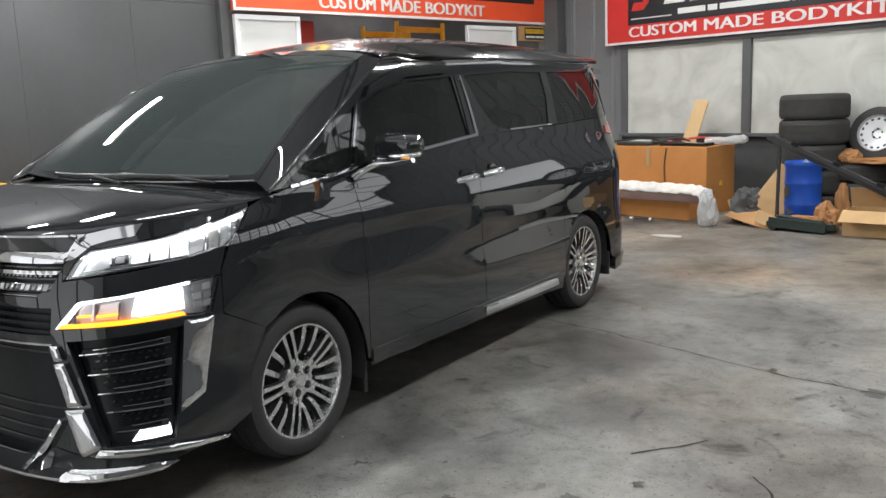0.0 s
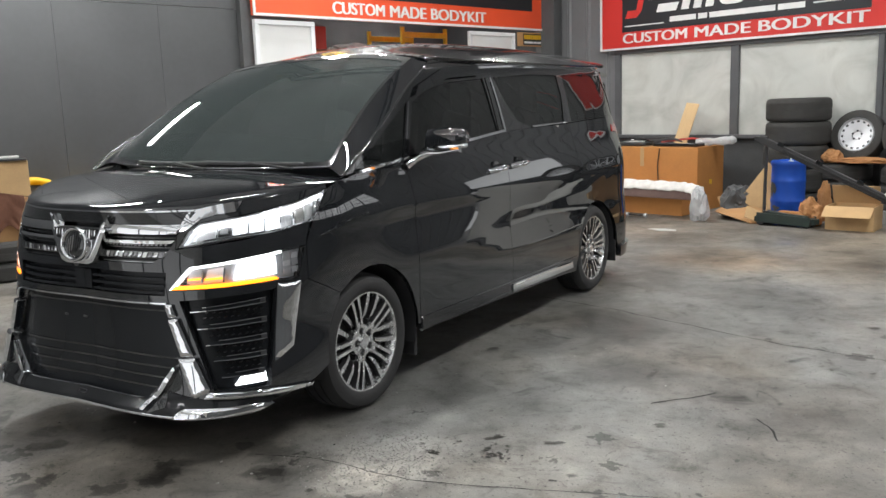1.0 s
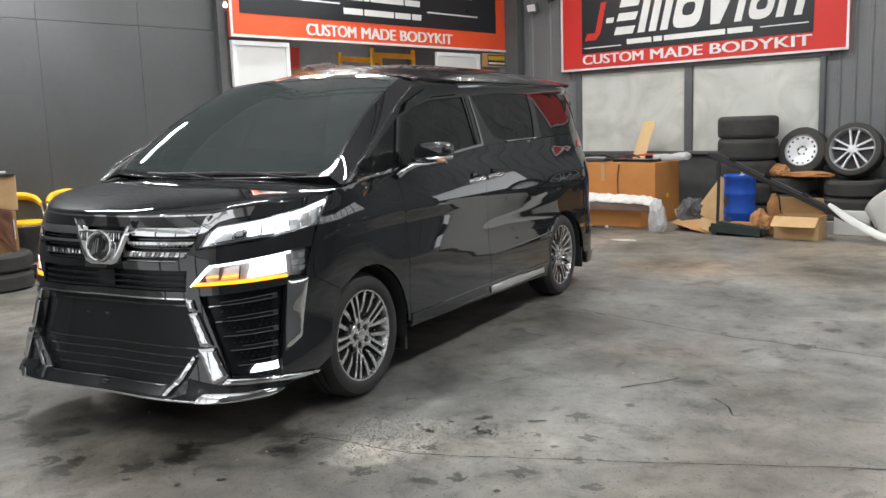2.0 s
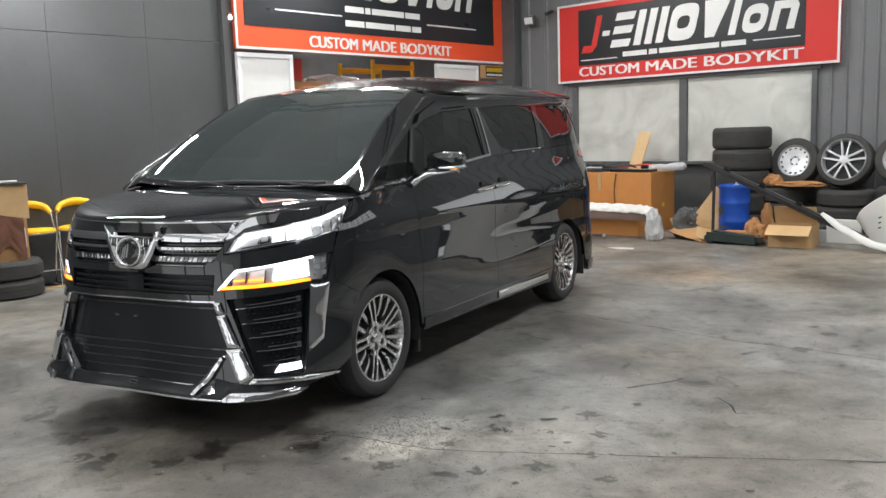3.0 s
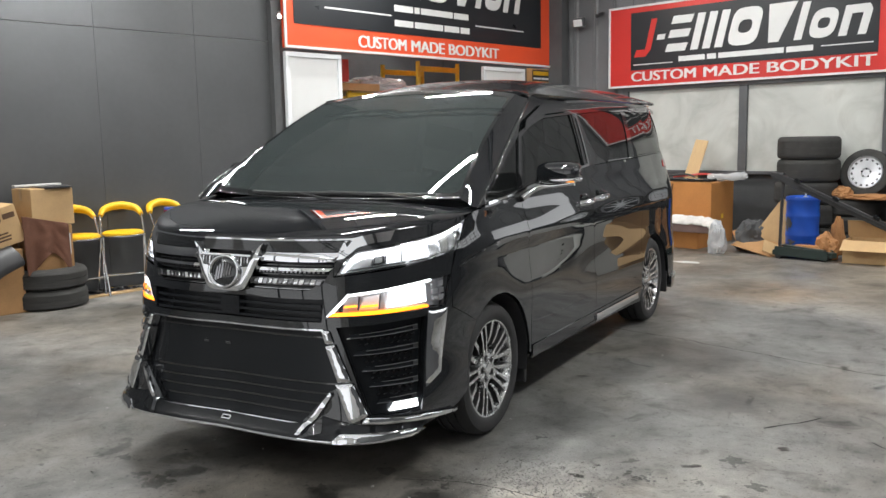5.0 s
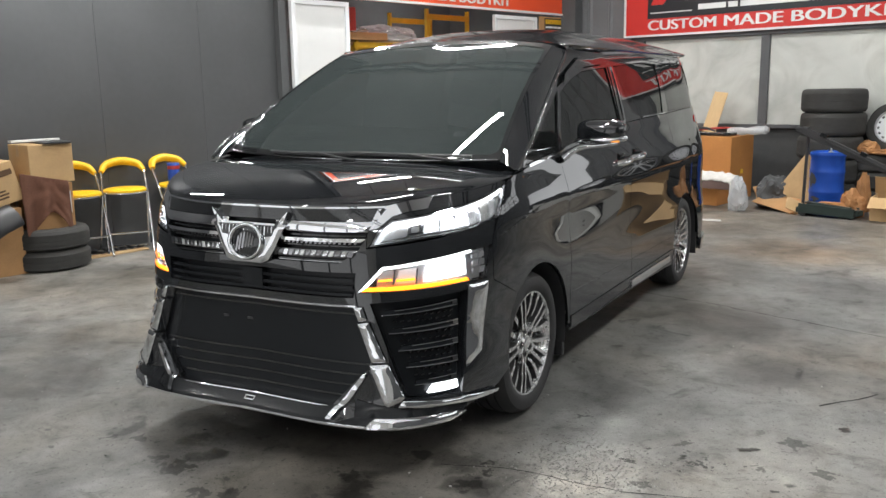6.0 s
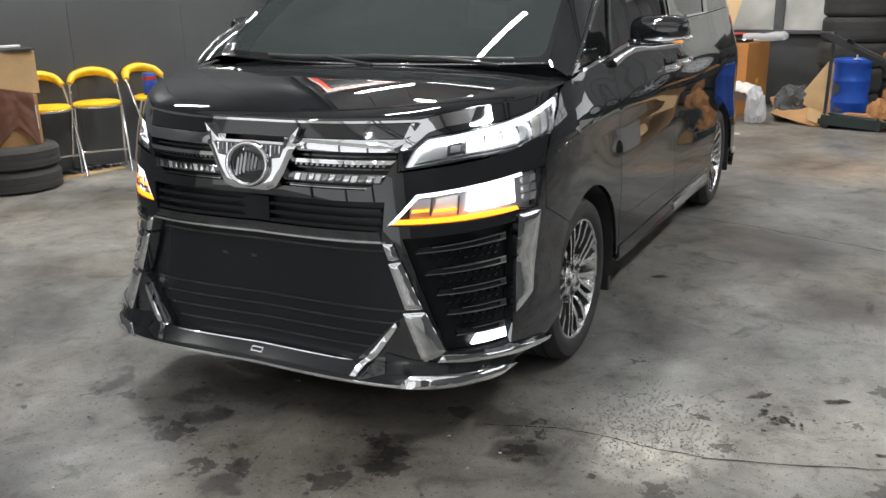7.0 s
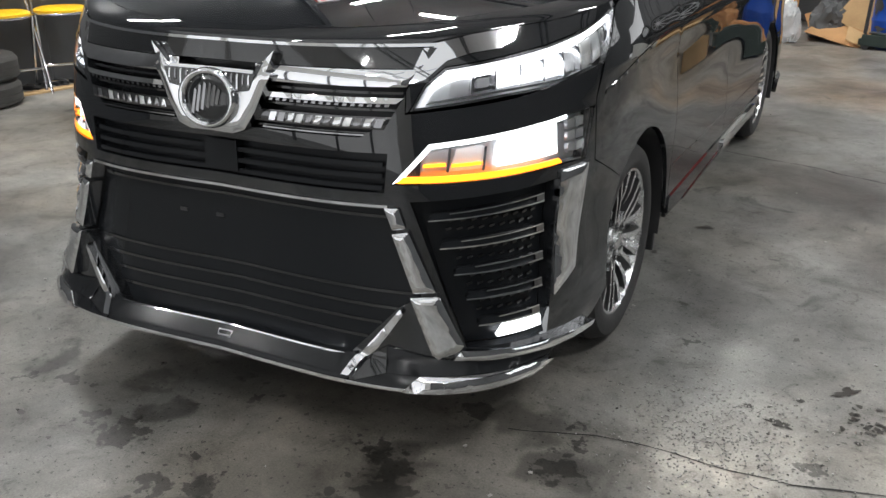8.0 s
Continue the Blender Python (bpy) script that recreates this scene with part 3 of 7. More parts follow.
structure("backdrop_yard", "plain bright daylight outside the side door", "daylight", box(8.0, 0.05, 5.4, (4.6, 10.2, 2.6)), "backdrop")
barrier = structure("yard_barrier", "dark barrier in the doorway to the yard", "low_wall", box(1.9, 0.08, 0.75, (2.3, 9.55, 0.77), 0.01), "barrier")
for u in (1.5, 3.1):
    part("barrier_leg", box(0.08, 0.08, 0.40, (u, 9.55, 0.2)), "low_wall", barrier)
high = structure("window_2", "high unglazed window with steel lattice bars", category="window")
for k in range(5):
    part("bar", box(0.06, 0.05, 1.75, (3.98 + 0.75 * k, 8.99, 3.325)), "frame", high)
for k in range(4):
    part("bar", sweep([(3.98 + 0.75 * k, 8.99, 2.45 + (0.55 if k % 2 else 0)), (4.73 + 0.75 * k, 8.99, 2.45 + (0 if k % 2 else 0.55))], 0.025, 6), "frame", high)
for z in (3.02, 3.6):
    part("bar", box(3.0, 0.05, 0.05, (5.48, 8.99, z)), "frame", high)
# back room behind the left sign
structure("wall_backroom", "dark wall of the store behind the opening", "low_wall", box(0.1, 6.5, 5.4, (-8.0, 6.2, 2.7)))
structure("wall_store_side", "dark side wall of the store", "low_wall", box(2.9, 0.1, 5.4, (-6.5, 3.2, 2.7)))
structure("wall_store_end", "dark end wall of the store", "low_wall", box(2.9, 0.1, 5.4, (-6.6, 9.3, 2.7)))


# ---- signs ----
def sign(name, label, length, height, field, at, big, small, mat, initial):
    """A framed sign board in its own x (along), z (up), facing -y; origin at its lower left corner."""
    ob = thing(name, label, "sign", at)
    part("board", box(length, 0.05, height, (length / 2, 0.025, height / 2), 0.004), mat, ob)
    for a in (box(length, 0.02, 0.03, (length / 2, -0.008, 0.015)), box(length, 0.02, 0.03, (length / 2, -0.008, height - 0.015)),
              box(0.03, 0.02, height - 0.06, (0.015, -0.008, height / 2)), box(0.03, 0.02, height - 0.06, (length - 0.015, -0.008, height / 2))):
        part("edge_strip", a, "sign_white", ob, "pale aluminium edge strip")
    x0, x1, z0, z1 = field
    part("field", box(x1 - x0, 0.006, z1 - z0, ((x0 + x1) / 2, -0.003, (z0 + z1) / 2)), "sign_black", ob, "black field")
    words, wx, wz, ww, wh = small
    for word, a, b in zip(words.split(), (0.0, 0.337, 0.602), (0.305, 0.572, 1.0)):
        bm2 = lettering(word, (b - a) * ww, wh)
        bmesh.ops.translate(bm2, verts=bm2.verts, vec=(wx + a * ww, -0.004, wz))
        part("lettering", bm2, "sign_white", ob, "white capital lettering")
    lx0, lx1, lz0, lz1 = big
    tall, lean = lz1 - lz0, 0.24 * (lz1 - lz0)
    upright = Matrix(((1, 0, 0, 0), (0, 0, -1, -0.006), (0, 1, 0, 0), (0, 0, 0, 1)))
    shapes = [("hook", 0.62, 1.0), ("dash", 0.30, 0.55), ("stripes", 0.80, 1.0), ("notched", 1.15, 1.0), ("ring", 1.0, 1.0), ("wedge", 0.9, 1.0), ("slim", 0.30, 0.95), ("ring", 0.78, 0.74), ("arch", 0.80, 0.74)]
    total, gap = sum(w for _, w, _ in shapes), 0.018 * (lx1 - lx0)
    x = lx0
    for kind, w, rise in shapes:
        wm = w / total * (lx1 - lx0 - gap * (len(shapes) - 1) - lean)

        def at_(u, t, x=x, wm=wm, rise=rise):
            return (x + u * wm + lean * t * rise, lz0 + t * rise * tall)
        if kind == "hook":
            outs = [[at_(0.62, 0.1), at_(0.98, 0.1), at_(0.98, 1.0), at_(0.62, 1.0)], [at_(0.0, -0.08), at_(0.72, -0.08), at_(0.96, 0.09), at_(0.55, 0.13), at_(0.06, 0.13)]]
        elif kind == "dash":
            outs = [[at_(0, 0.68), at_(1, 0.68), at_(1, 0.95), at_(0, 0.95)]]
        elif kind == "stripes":
            outs = [[at_(0.0, t), at_(0.94, t), at_(1.0, t + 0.22), at_(0.04, t + 0.22)] for t in (0.0, 0.39, 0.78)]
        elif kind == "notched":
            outs = [[at_(a, 0), at_(a + 0.24, 0), at_(a + 0.24, 1), at_(a, 1)] for a in (0.0, 0.38, 0.76)]
        elif kind == "wedge":
            outs = [[at_(0.30, 0), at_(0.66, 0), at_(1.0, 1.0), at_(0.0, 1.0)]]
        elif kind == "slim":
            outs = [[at_(0.1, 0), at_(0.9, 0), at_(0.9, 1), at_(0.1, 1)]]
        elif kind == "arch":
            outs = [[at_(0, 0), at_(0.3, 0), at_(0.3, 0.72), at_(0.3, 1), at_(0, 1)], [at_(0.3, 0.72), at_(0.7, 0.72), at_(0.7, 0), at_(1, 0), at_(1, 0.8), at_(0.85, 1), at_(0.3, 1)]]
        else:
            rim, hole = [rounded([at_(d, 1.2 * d), at_(1 - d, 1.2 * d), at_(1 - d, 1 - 1.2 * d), at_(d, 1 - 1.2 * d)], (0.3 - 0.4 * d) * tall) for d in (0.0, 0.27)]
            outs = [[rim[i - 1], rim[i], hole[i], hole[i - 1]] for i in range(len(rim))]
        shape = bmesh.new()
        for o in outs:
            prism(o, 0.006, bm=shape, turn=upright)
        bmesh.ops.remove_doubles(shape, verts=shape.verts, dist=1e-5)
        part("logo_shape", shape, initial if kind == "hook" else "sign_white", ob)
        x += wm + gap
    return ob


def sign_bars(ob, rows):
    for x0, x1, z0, z1 in rows:
        part("plain_bar", box(x1 - x0, 0.005, z1 - z0, ((x0 + x1) / 2, -0.0065, (z0 + z1) / 2)), "sign_white", ob)


far_sign = sign("sign", "red workshop sign with a black field and white lettering", 4.46, 1.25, (0.40, 4.01, 0.26, 1.14), room(-3.87, 8.82, 2.27),
                (0.47, 3.98, 0.50, 1.02), ("CUSTOM MADE BODYKIT", 0.41, 0.09, 3.59, 0.145), "sign_red", "sign_red")
sign_bars(far_sign, [(0.45, 1.12, 0.335, 0.35), (3.3, 3.95, 0.385, 0.40)])
left_sign = sign("sign", "orange red workshop sign with a black field over the store opening", 5.55, 1.62, (0.15, 5.2, 0.30, 1.5), room(-4.98, 3.28, 2.68, 90),
                 (0.75, 4.75, 0.80, 1.42), ("CUSTOM MADE BODYKIT", 1.19, 0.075, 2.92, 0.155), "sign_red_lit", "sign_yellow")
sign_bars(left_sign, [(0.64, 1.80, 0.525, 0.545), (3.55, 4.73, 0.525, 0.545)])


def bar_words(ob, x, z, h, lengths, gap):
    """Unreadable or brand writing as plain bars."""
    for w in lengths:
        part("plain_bar", box(w, 0.005, h, (x + w / 2, -0.0065, z + h / 2)), "sign_white", ob)
        x += w + gap


bar_words(far_sign, 1.22, 0.345, 0.075, (0.42, 0.14, 0.95, 0.36), 0.035)
bar_words(left_sign, 1.86, 0.60, 0.085, (0.36, 0.10, 0.66, 0.32), 0.03)
bar_words(left_sign, 1.86, 0.40, 0.085, (0.36, 0.58, 0.32, 0.2), 0.03)


# ---- ceiling lamps ----
def tube_lamp(u, v, z, turn, length=1.25):
    watt = 18 if u < -5.5 else 0.5 * LAMP_WATT if v < -3 else LAMP_WATT
    ob = thing("fluorescent_lamp", "lit white fluorescent tube lamp of a set partly added unseen for light", "ceiling lamp", room(u, v, z, turn), "ceiling tubes")
    part("housing", box(length, 0.055, 0.04, (0, 0, 0.055), 0.008), "fixture", ob)
    t = bmesh.new()
    sweep([(-length / 2 + 0.03, 0, 0), (length / 2 - 0.03, 0, 0)], 0.018, 10, bm=t)
    part("tube", t, "tube", ob, "glowing white tube", smooth=40)
    for s in (-1, 1):
        part("end_cap", box(0.03, 0.045, 0.05, (s * (length / 2 - 0.015), 0, 0.01), 0.004), "fixture", ob)
    for s in (-1, 1):
        if u > -4.65 or u < -5.5:
            part("hanger", sweep([(s * length * 0.35, 0, 0.07), (s * length * 0.35, 0, 5.4 - z)], 0.006, 6), "frame", ob)
        else:
            part("bracket", box(0.04, 0.34, 0.03, (s * length * 0.35, 0.17, 0.06)), "frame", ob)
    la = bpy.data.lights.new("tube_light", "AREA")
    la.shape, la.size, la.size_y = "RECTANGLE", length, 0.08
    la.energy, la.color = watt, (0.985, 0.99, 0.97)
    lo = new("tube_light", la)
    lo.matrix_basis = room(u, v, z - 0.03, turn)
    return ob


# unseen store tubes, added to brighten the frosted panes from behind
tube_lamp(-6.5, 4.2, 3.3, 90)
tube_lamp(-6.5, 7.6, 3.3, 90)
for u, v, z, turn in LAMPS:
    tube_lamp(u, v, z, turn)

# ---- the car's surfaces: front at -y, its left side at +x ----
from mathutils.geometry import delaunay_2d_cdt

HALF_PI = math.pi / 2
QF = 0.93                                       # metres of outline for a radian round the nose


def curve(pts):
    """A smooth curve through (x, value) pairs."""
    xs, ys = [p[0] for p in pts], [p[1] for p in pts]
    d = [(ys[i + 1] - ys[i]) / (xs[i + 1] - xs[i]) for i in range(len(xs) - 1)]
    m = [d[0]] + [0.0 if d[i - 1] * d[i] <= 0 else 2 * d[i - 1] * d[i] / (d[i - 1] + d[i]) for i in range(1, len(d))] + [d[-1]]

    def f(x):
        if x <= xs[0]:
            return ys[0] + m[0] * (x - xs[0])
        if x >= xs[-1]:
            return ys[-1] + m[-1] * (x - xs[-1])
        i = 0
        while x > xs[i + 1]:
            i += 1
        h = xs[i + 1] - xs[i]
        t = (x - xs[i]) / h
        return (2 * t ** 3 - 3 * t * t + 1) * ys[i] + (t ** 3 - 2 * t * t + t) * h * m[i] + (3 * t * t - 2 * t ** 3) * ys[i + 1] + (t ** 3 - t * t) * h * m[i + 1]
    return f


half_width = curve([(0.12, 0.895), (0.3, 0.912), (0.5, 0.918), (0.75, 0.925), (0.95, 0.918), (1.05, 0.905), (1.15, 0.888), (1.25, 0.872), (1.35, 0.855), (1.5, 0.825), (1.65, 0.785), (1.75, 0.75), (1.82, 0.70)])
nose = curve([(0.12, 1.03), (0.234, 1.04), (0.30, 0.99), (0.45, 0.975), (0.71, 0.964), (0.87, 0.957), (1.0, 0.937), (1.12, 0.92)])
square = curve([(0.15, 4.1), (0.35, 3.8), (0.6, 3.3), (0.85, 2.9), (1.0, 2.7), (1.12, 2.35)])
tail = curve([(0.15, 0.72), (0.5, 0.78), (0.9, 0.76), (1.3, 0.70), (1.85, 0.60)])
shoulder = curve([(0, 1.105), (0.60, 1.107), (0.73, 1.128), (0.855, 1.138), (1.01, 1.145), (1.31, 1.172), (HALF_PI, 1.20)])   # top of the side, by angle round the nose
belt = curve([(-0.06, 1.203), (0.42, 1.237), (1.0, 1.287), (1.55, 1.335), (2.1, 1.348), (2.7, 1.36), (3.65, 1.388)])
crown = curve([(0.6, 1.77), (0.88, 1.845), (1.35, 1.93), (1.9, 1.952), (2.5, 1.955), (3.2, 1.94), (3.75, 1.905), (3.95, 1.875)])


# scooped doors: the hollow falls towards the rear
hollow_front = curve([(0.12, 0.012), (0.3, 0.012), (0.5, 0.008), (0.65, 0.0075), (0.72, 0.0045), (0.78, -0.0005), (0.9, -0.0095), (0.94, -0.0095), (0.98, -0.0025), (1.0, 0.002), (1.03, 0.004), (1.06, 0.002), (1.10, -0.003), (1.15, -0.010), (1.2, -0.013), (1.3, -0.026), (1.4, -0.032), (1.6, -0.034), (1.9, -0.03)])
hollow_rear = curve([(0.12, 0.012), (0.3, 0.012), (0.42, 0.01), (0.5, 0.0075), (0.56, 0.004), (0.62, -0.004), (0.72, -0.016), (0.76, -0.017), (0.85, -0.0135), (0.95, -0.006), (1.0, -0.002), (1.04, -0.0005), (1.08, 0), (1.13, -0.0025), (1.2, -0.013), (1.3, -0.029), (1.4, -0.036), (1.6, -0.038), (1.9, -0.034)])


# rounded shoulder of the front wing
wing_shoulder = curve([(0.80, 0.0), (0.92, 0.001), (0.98, 0.005), (1.03, 0.010), (1.06, 0.0095), (1.10, 0.003), (1.14, -0.005), (1.19, -0.014), (1.3, -0.014)])


def width(y, z):
    w = half_width(z)
    k = min(max((0.45 - y) / 0.45, 0), 1)
    w += wing_shoulder(min(max(z, 0.8), 1.3)) * k * k * (3 - 2 * k)
    k = min(max((0.62 - z) / 0.3, 0), 1) * min(max((0.3 - y) / 0.3, 0), 1)
    w += 0.03 * k * k * (3 - 2 * k)
    k = min(max(y / 0.4, 0), 1)
    r = min(max((y - 0.4) / 1.4, 0), 1)
    r = r * r * (3 - 2 * r)
    w += ((1 - r) * hollow_front(z) + r * hollow_rear(z)) * k * k * (3 - 2 * k)
    if y > 2.8:
        w -= 0.03 * ((y - 2.8) / 1.2) ** 2
    return w


def body(q, z):
    """The body's side at q metres along the outline from the middle of the nose, at height z."""
    if q < QF * HALF_PI:
        a = q / QF
        s, c, n = abs(math.sin(a)), math.cos(a), square(z)
        r = ((s / width(0, z)) ** n + (c / nose(z)) ** n) ** (-1 / n)
        return Vector((r * math.sin(a), -r * c, z))
    y = q - QF * HALF_PI
    if y <= 3.2:
        return Vector((width(y, z), y, z))
    a = min((y - 3.2) / 0.75, HALF_PI)
    r = ((math.cos(a) / width(3.2, z)) ** 5 + (math.sin(a) / tail(z)) ** 5) ** -0.2
    return Vector((r * math.cos(a), 3.2 + r * math.sin(a), z))


def Q(x, y):
    return QF * math.atan2(x, -y) if y < 0 else QF * HALF_PI + y


SIDE = QF * HALF_PI                               # q at the front axle


def bonnet(x, y):
    back = max(-0.15 - y, 0)
    return Vector((x, y, 1.237 - 0.12 * (back / 0.77) ** 1.8 - 0.055 * (abs(x) / 0.87) ** 2.5 + 0.03 * max(y + 0.15, 0)))


def roof_at(x, y):
    c = crown(y)
    return Vector((x, y, c - (c - 1.80) * (abs(x) / 0.712) ** 3.0))


def screen(u, t):
    """The windscreen: u from -1 to 1 across, t from 0 at the cowl to 1 at the roof."""
    lo = Vector((0.79 * u, -0.22 + 0.165 * u * u, 1.232 + 0.004 * u * u))
    hi = Vector((0.675 * u, 0.885 - 0.05 * u * u, 1.848 - 0.055 * abs(u) ** 2.5))
    p = lo.lerp(hi, t)
    return p + Vector((0, -0.030, 0.052)) * (4 * t * (1 - t)) * (1 - 0.25 * u * u)


# ---- panels cut out of a surface ----
def inside_outline(p, poly):
    hit = False
    for i in range(len(poly)):
        (x0, y0), (x1, y1) = poly[i - 1], poly[i]
        if (y0 > p[1]) != (y1 > p[1]) and p[0] < (x1 - x0) * (p[1] - y0) / (y1 - y0) + x0:
            hit = not hit
    return hit


def area2(poly):
    return sum(poly[i - 1][0] * poly[i][1] - poly[i][0] * poly[i - 1][1] for i in range(len(poly)))


def shrunk(poly, d):
    """The outline moved in by d (out, if negative), counter-clockwise."""
    if area2(poly) < 0:
        poly = poly[::-1]
    out = []
    n = len(poly)
    for i in range(n):
        a, b, c = Vector(poly[i - 1]), Vector(poly[i]), Vector(poly[(i + 1) % n])
        e, f = (b - a).normalized(), (c - b).normalized()
        n1, n2 = Vector((-e.y, e.x)), Vector((-f.y, f.x))
        k = n1 + n2
        k = k / max(k.dot(n1), 0.35)
        out.append(tuple(b + d * k))
    return out


def dense(poly, step):
    out = []
    for i in range(len(poly)):
        a, b = Vector(poly[i - 1]), Vector(poly[i])
        n = max(1, int((b - a).length / step + 0.5))
        out += [tuple(a.lerp(b, k / n)) for k in range(n)]
    return out


def to_segment(p, a, b):
    """Distance from p to the line from a to b."""
    dx, dy = b[0] - a[0], b[1] - a[1]
    k = min(max(((p[0] - a[0]) * dx + (p[1] - a[1]) * dy) / max(dx * dx + dy * dy, 1e-12), 0), 1)
    return math.hypot(p[0] - a[0] - k * dx, p[1] - a[1] - k * dy)


def panel(name, outline, surf, mat, parent, holes=(), gap=0.002, lift=0.0, depth=0.014, step=0.035, flip=False, label="", round_by=0.0, hole_depth=None, units=1.0, dome=0.0, dome_in=0.012):
    """A piece of the surface inside the outline, with its edges turned in. flip: the same on the car's other side. dome: swollen by so much, dome_in metres from its edges."""
    e = 1e-4
    if round_by:
        outline = rounded(outline, round_by)
    loops = [dense(shrunk(outline, gap / units), step)] + [dense(shrunk(h, -gap / units), step) for h in holes]
    pts, edges, at = [], [], []
    for loop in loops:
        k = len(pts)
        pts += loop
        at.append((k, len(loop)))
        edges += [(k + i, k + (i + 1) % len(loop)) for i in range(len(loop))]
    xs, ys = [p[0] for p in loops[0]], [p[1] for p in loops[0]]
    rim = np.array(pts)
    rows = int((max(ys) - min(ys)) / step) + 1
    for j in range(rows + 1):
        y = min(ys) + (j + 0.5) * step
        x = min(xs) + (0.5 if j % 2 else 0.0) * step
        while x < max(xs):
            if np.min((rim[:, 0] - x) ** 2 + (rim[:, 1] - y) ** 2) > (0.55 * step) ** 2 and inside_outline((x, y), loops[0]) and not any(inside_outline((x, y), h) for h in loops[1:]):
                pts.append((x, y))
            x += step
    v2, _, tris, _, _, _ = delaunay_2d_cdt([Vector(p) for p in pts], edges, [], 0, 1e-6)
    keep = []
    for t in tris:
        c = sum((v2[i] for i in t), Vector((0, 0))) / 3
        if inside_outline(c, loops[0]) and not any(inside_outline(c, h) for h in loops[1:]):
            keep.append(tuple(t))
    sx = -1 if flip else 1

    def place(p):
        a = surf(*p)
        n = (surf(p[0] + e, p[1]) - surf(p[0] - e, p[1])).cross(surf(p[0], p[1] + e) - surf(p[0], p[1] - e)).normalized()
        a = a + lift * n
        return Vector((sx * a.x, a.y, a.z)), Vector((sx * n.x, n.y, n.z))
    verts, normals = [], []
    for p in v2:
        a, n = place(p)
        if dome:
            away = min(to_segment(p, loop[i - 1], loop[i]) for loop in loops for i in range(len(loop)))
            a = a + n * dome * (1 - (1 - min(away / dome_in, 1)) ** 2)
        verts.append(a)
        normals.append(n)
    faces = [t[::-1] if flip else t for t in keep]
    if dome:
        swell = [Vector((0, 0, 0)) for _ in verts]
        for f in faces:
            k = (verts[f[1]] - verts[f[0]]).cross(verts[f[2]] - verts[f[0]])
            for i in f:
                swell[i] += k if k.dot(normals[i]) > 0 else -k
        normals = [k.normalized() if k.length > 1e-12 else n for k, n in zip(swell, normals)]
    for li, loop in enumerate(loops):
        d = depth if li == 0 or hole_depth is None else hole_depth
        if d <= 0:
            continue
        base = len(verts)
        n = len(loop)
        spots = [place(p) for p in loop]
        for i, (a, nn) in enumerate(spots):
            tan = (spots[(i + 1) % n][0] - spots[i - 1][0]).normalized()
            out = tan.cross(nn).normalized() * (-1 if flip else 1)
            verts += [a, a - d * nn]
            normals += [out, out]
        for i in range(n):
            j = (i + 1) % n
            f = (base + 2 * i, base + 2 * i + 1, base + 2 * j + 1, base + 2 * j)
            if li:
                f = f[::-1]
            faces.append(f[::-1] if flip else f)
        if li:
            for i in range(n):
                for k in (0, 1):
                    normals[base + 2 * i + k] = -normals[base + 2 * i + k]
    me = bpy.data.meshes.new(name)
    me.from_pydata(verts, [], faces)
    me.shade_smooth()
    me.normals_split_custom_set_from_vertices(normals)
    me.materials.append(M[mat])
    ob = new(name, me)
    ob.parent = parent
    if label:
        ob["label"] = label
    return ob


def strip(name, line_a, line_b, mat, parent, bulge=0.0, flip=False, label="", rows=8):
    """A skin between two lines of equally many points, bulged outwards."""
    bm2 = bmesh.new()
    sx = -1 if flip else 1
    grid = []
    for a, b in zip(line_a, line_b):
        a, b = Vector(a), Vector(b)
        row = []
        for k in range(rows + 1):
            t = k / rows
            p = a.lerp(b, t)
            away = Vector((p.x, 0, 0.9)).normalized()
            p = p + away * bulge * 4 * t * (1 - t)
            row.append(bm2.verts.new((sx * p.x, p.y, p.z)))
        grid.append(row)
    for r0, r1 in zip(grid, grid[1:]):
        for k in range(rows):
            f = (r0[k], r0[k + 1], r1[k + 1], r1[k])
            bm2.faces.new(f if flip else f[::-1])
    return part(name, bm2, mat, parent, label, smooth=180)


car = thing("minivan", "glossy black minivan with chrome trim and lit headlights", "car")


def qz(points):
    """Outline points given as x, y, z on the car, as q, z."""
    return [(Q(x, y), z) for x, y, z in points]


def arch(yc, r, up=None, zc=0.345, n=28):
    """Points of a wheel arch, from its rear foot over the top to its front foot."""
    out = []
    for i in range(n + 1):
        a = math.pi * i / n
        y, z = yc + r * math.cos(a), zc + (up or r) * math.sin(a)
        out.append((Q(width(min(y, 3.2), z), y), z))
    return out


FRONT_ARCH, REAR_ARCH, ARCH_UP, ARCH_MID = 0.385, 0.385, 0.40, 0.02
DOOR_A, DOOR_B, DOOR_C = 0.43, 1.53, 2.62

HL_TOP = [(0.524, 0.949), (0.562, 1.014), (0.612, 1.053), (0.755, 1.071), (0.89, 1.089), (1.029, 1.112), (1.18, 1.148), (1.224, 1.156)]
HL_LOW = [(1.145, 1.075), (1.108, 1.022), (0.965, 0.989), (0.745, 0.976)]
HL = HL_TOP + HL_LOW
lamp_top, lamp_low = curve(HL_TOP), curve([(0.524, 0.949), (0.745, 0.976), (0.965, 0.989), (1.108, 1.022), (1.2, 1.10)])
TRIM = [(0.517, 1.012), (0.541, 1.060), (0.566, 1.104), (0.685, 1.126), (0.796, 1.137), (0.762, 1.089), (0.68, 1.081), (0.618, 1.066), (0.562, 1.022)]
DRL = qz([(0.512, -0.905, 0.766), (0.595, -0.852, 0.869), (0.849, -0.540, 0.909), (0.885, -0.424, 0.914), (0.886, -0.480, 0.775), (0.857, -0.570, 0.780)])
VCH = qz([(0.850, -0.590, 0.768), (0.887, -0.470, 0.766), (0.894, -0.553, 0.478), (0.870, -0.660, 0.424)])
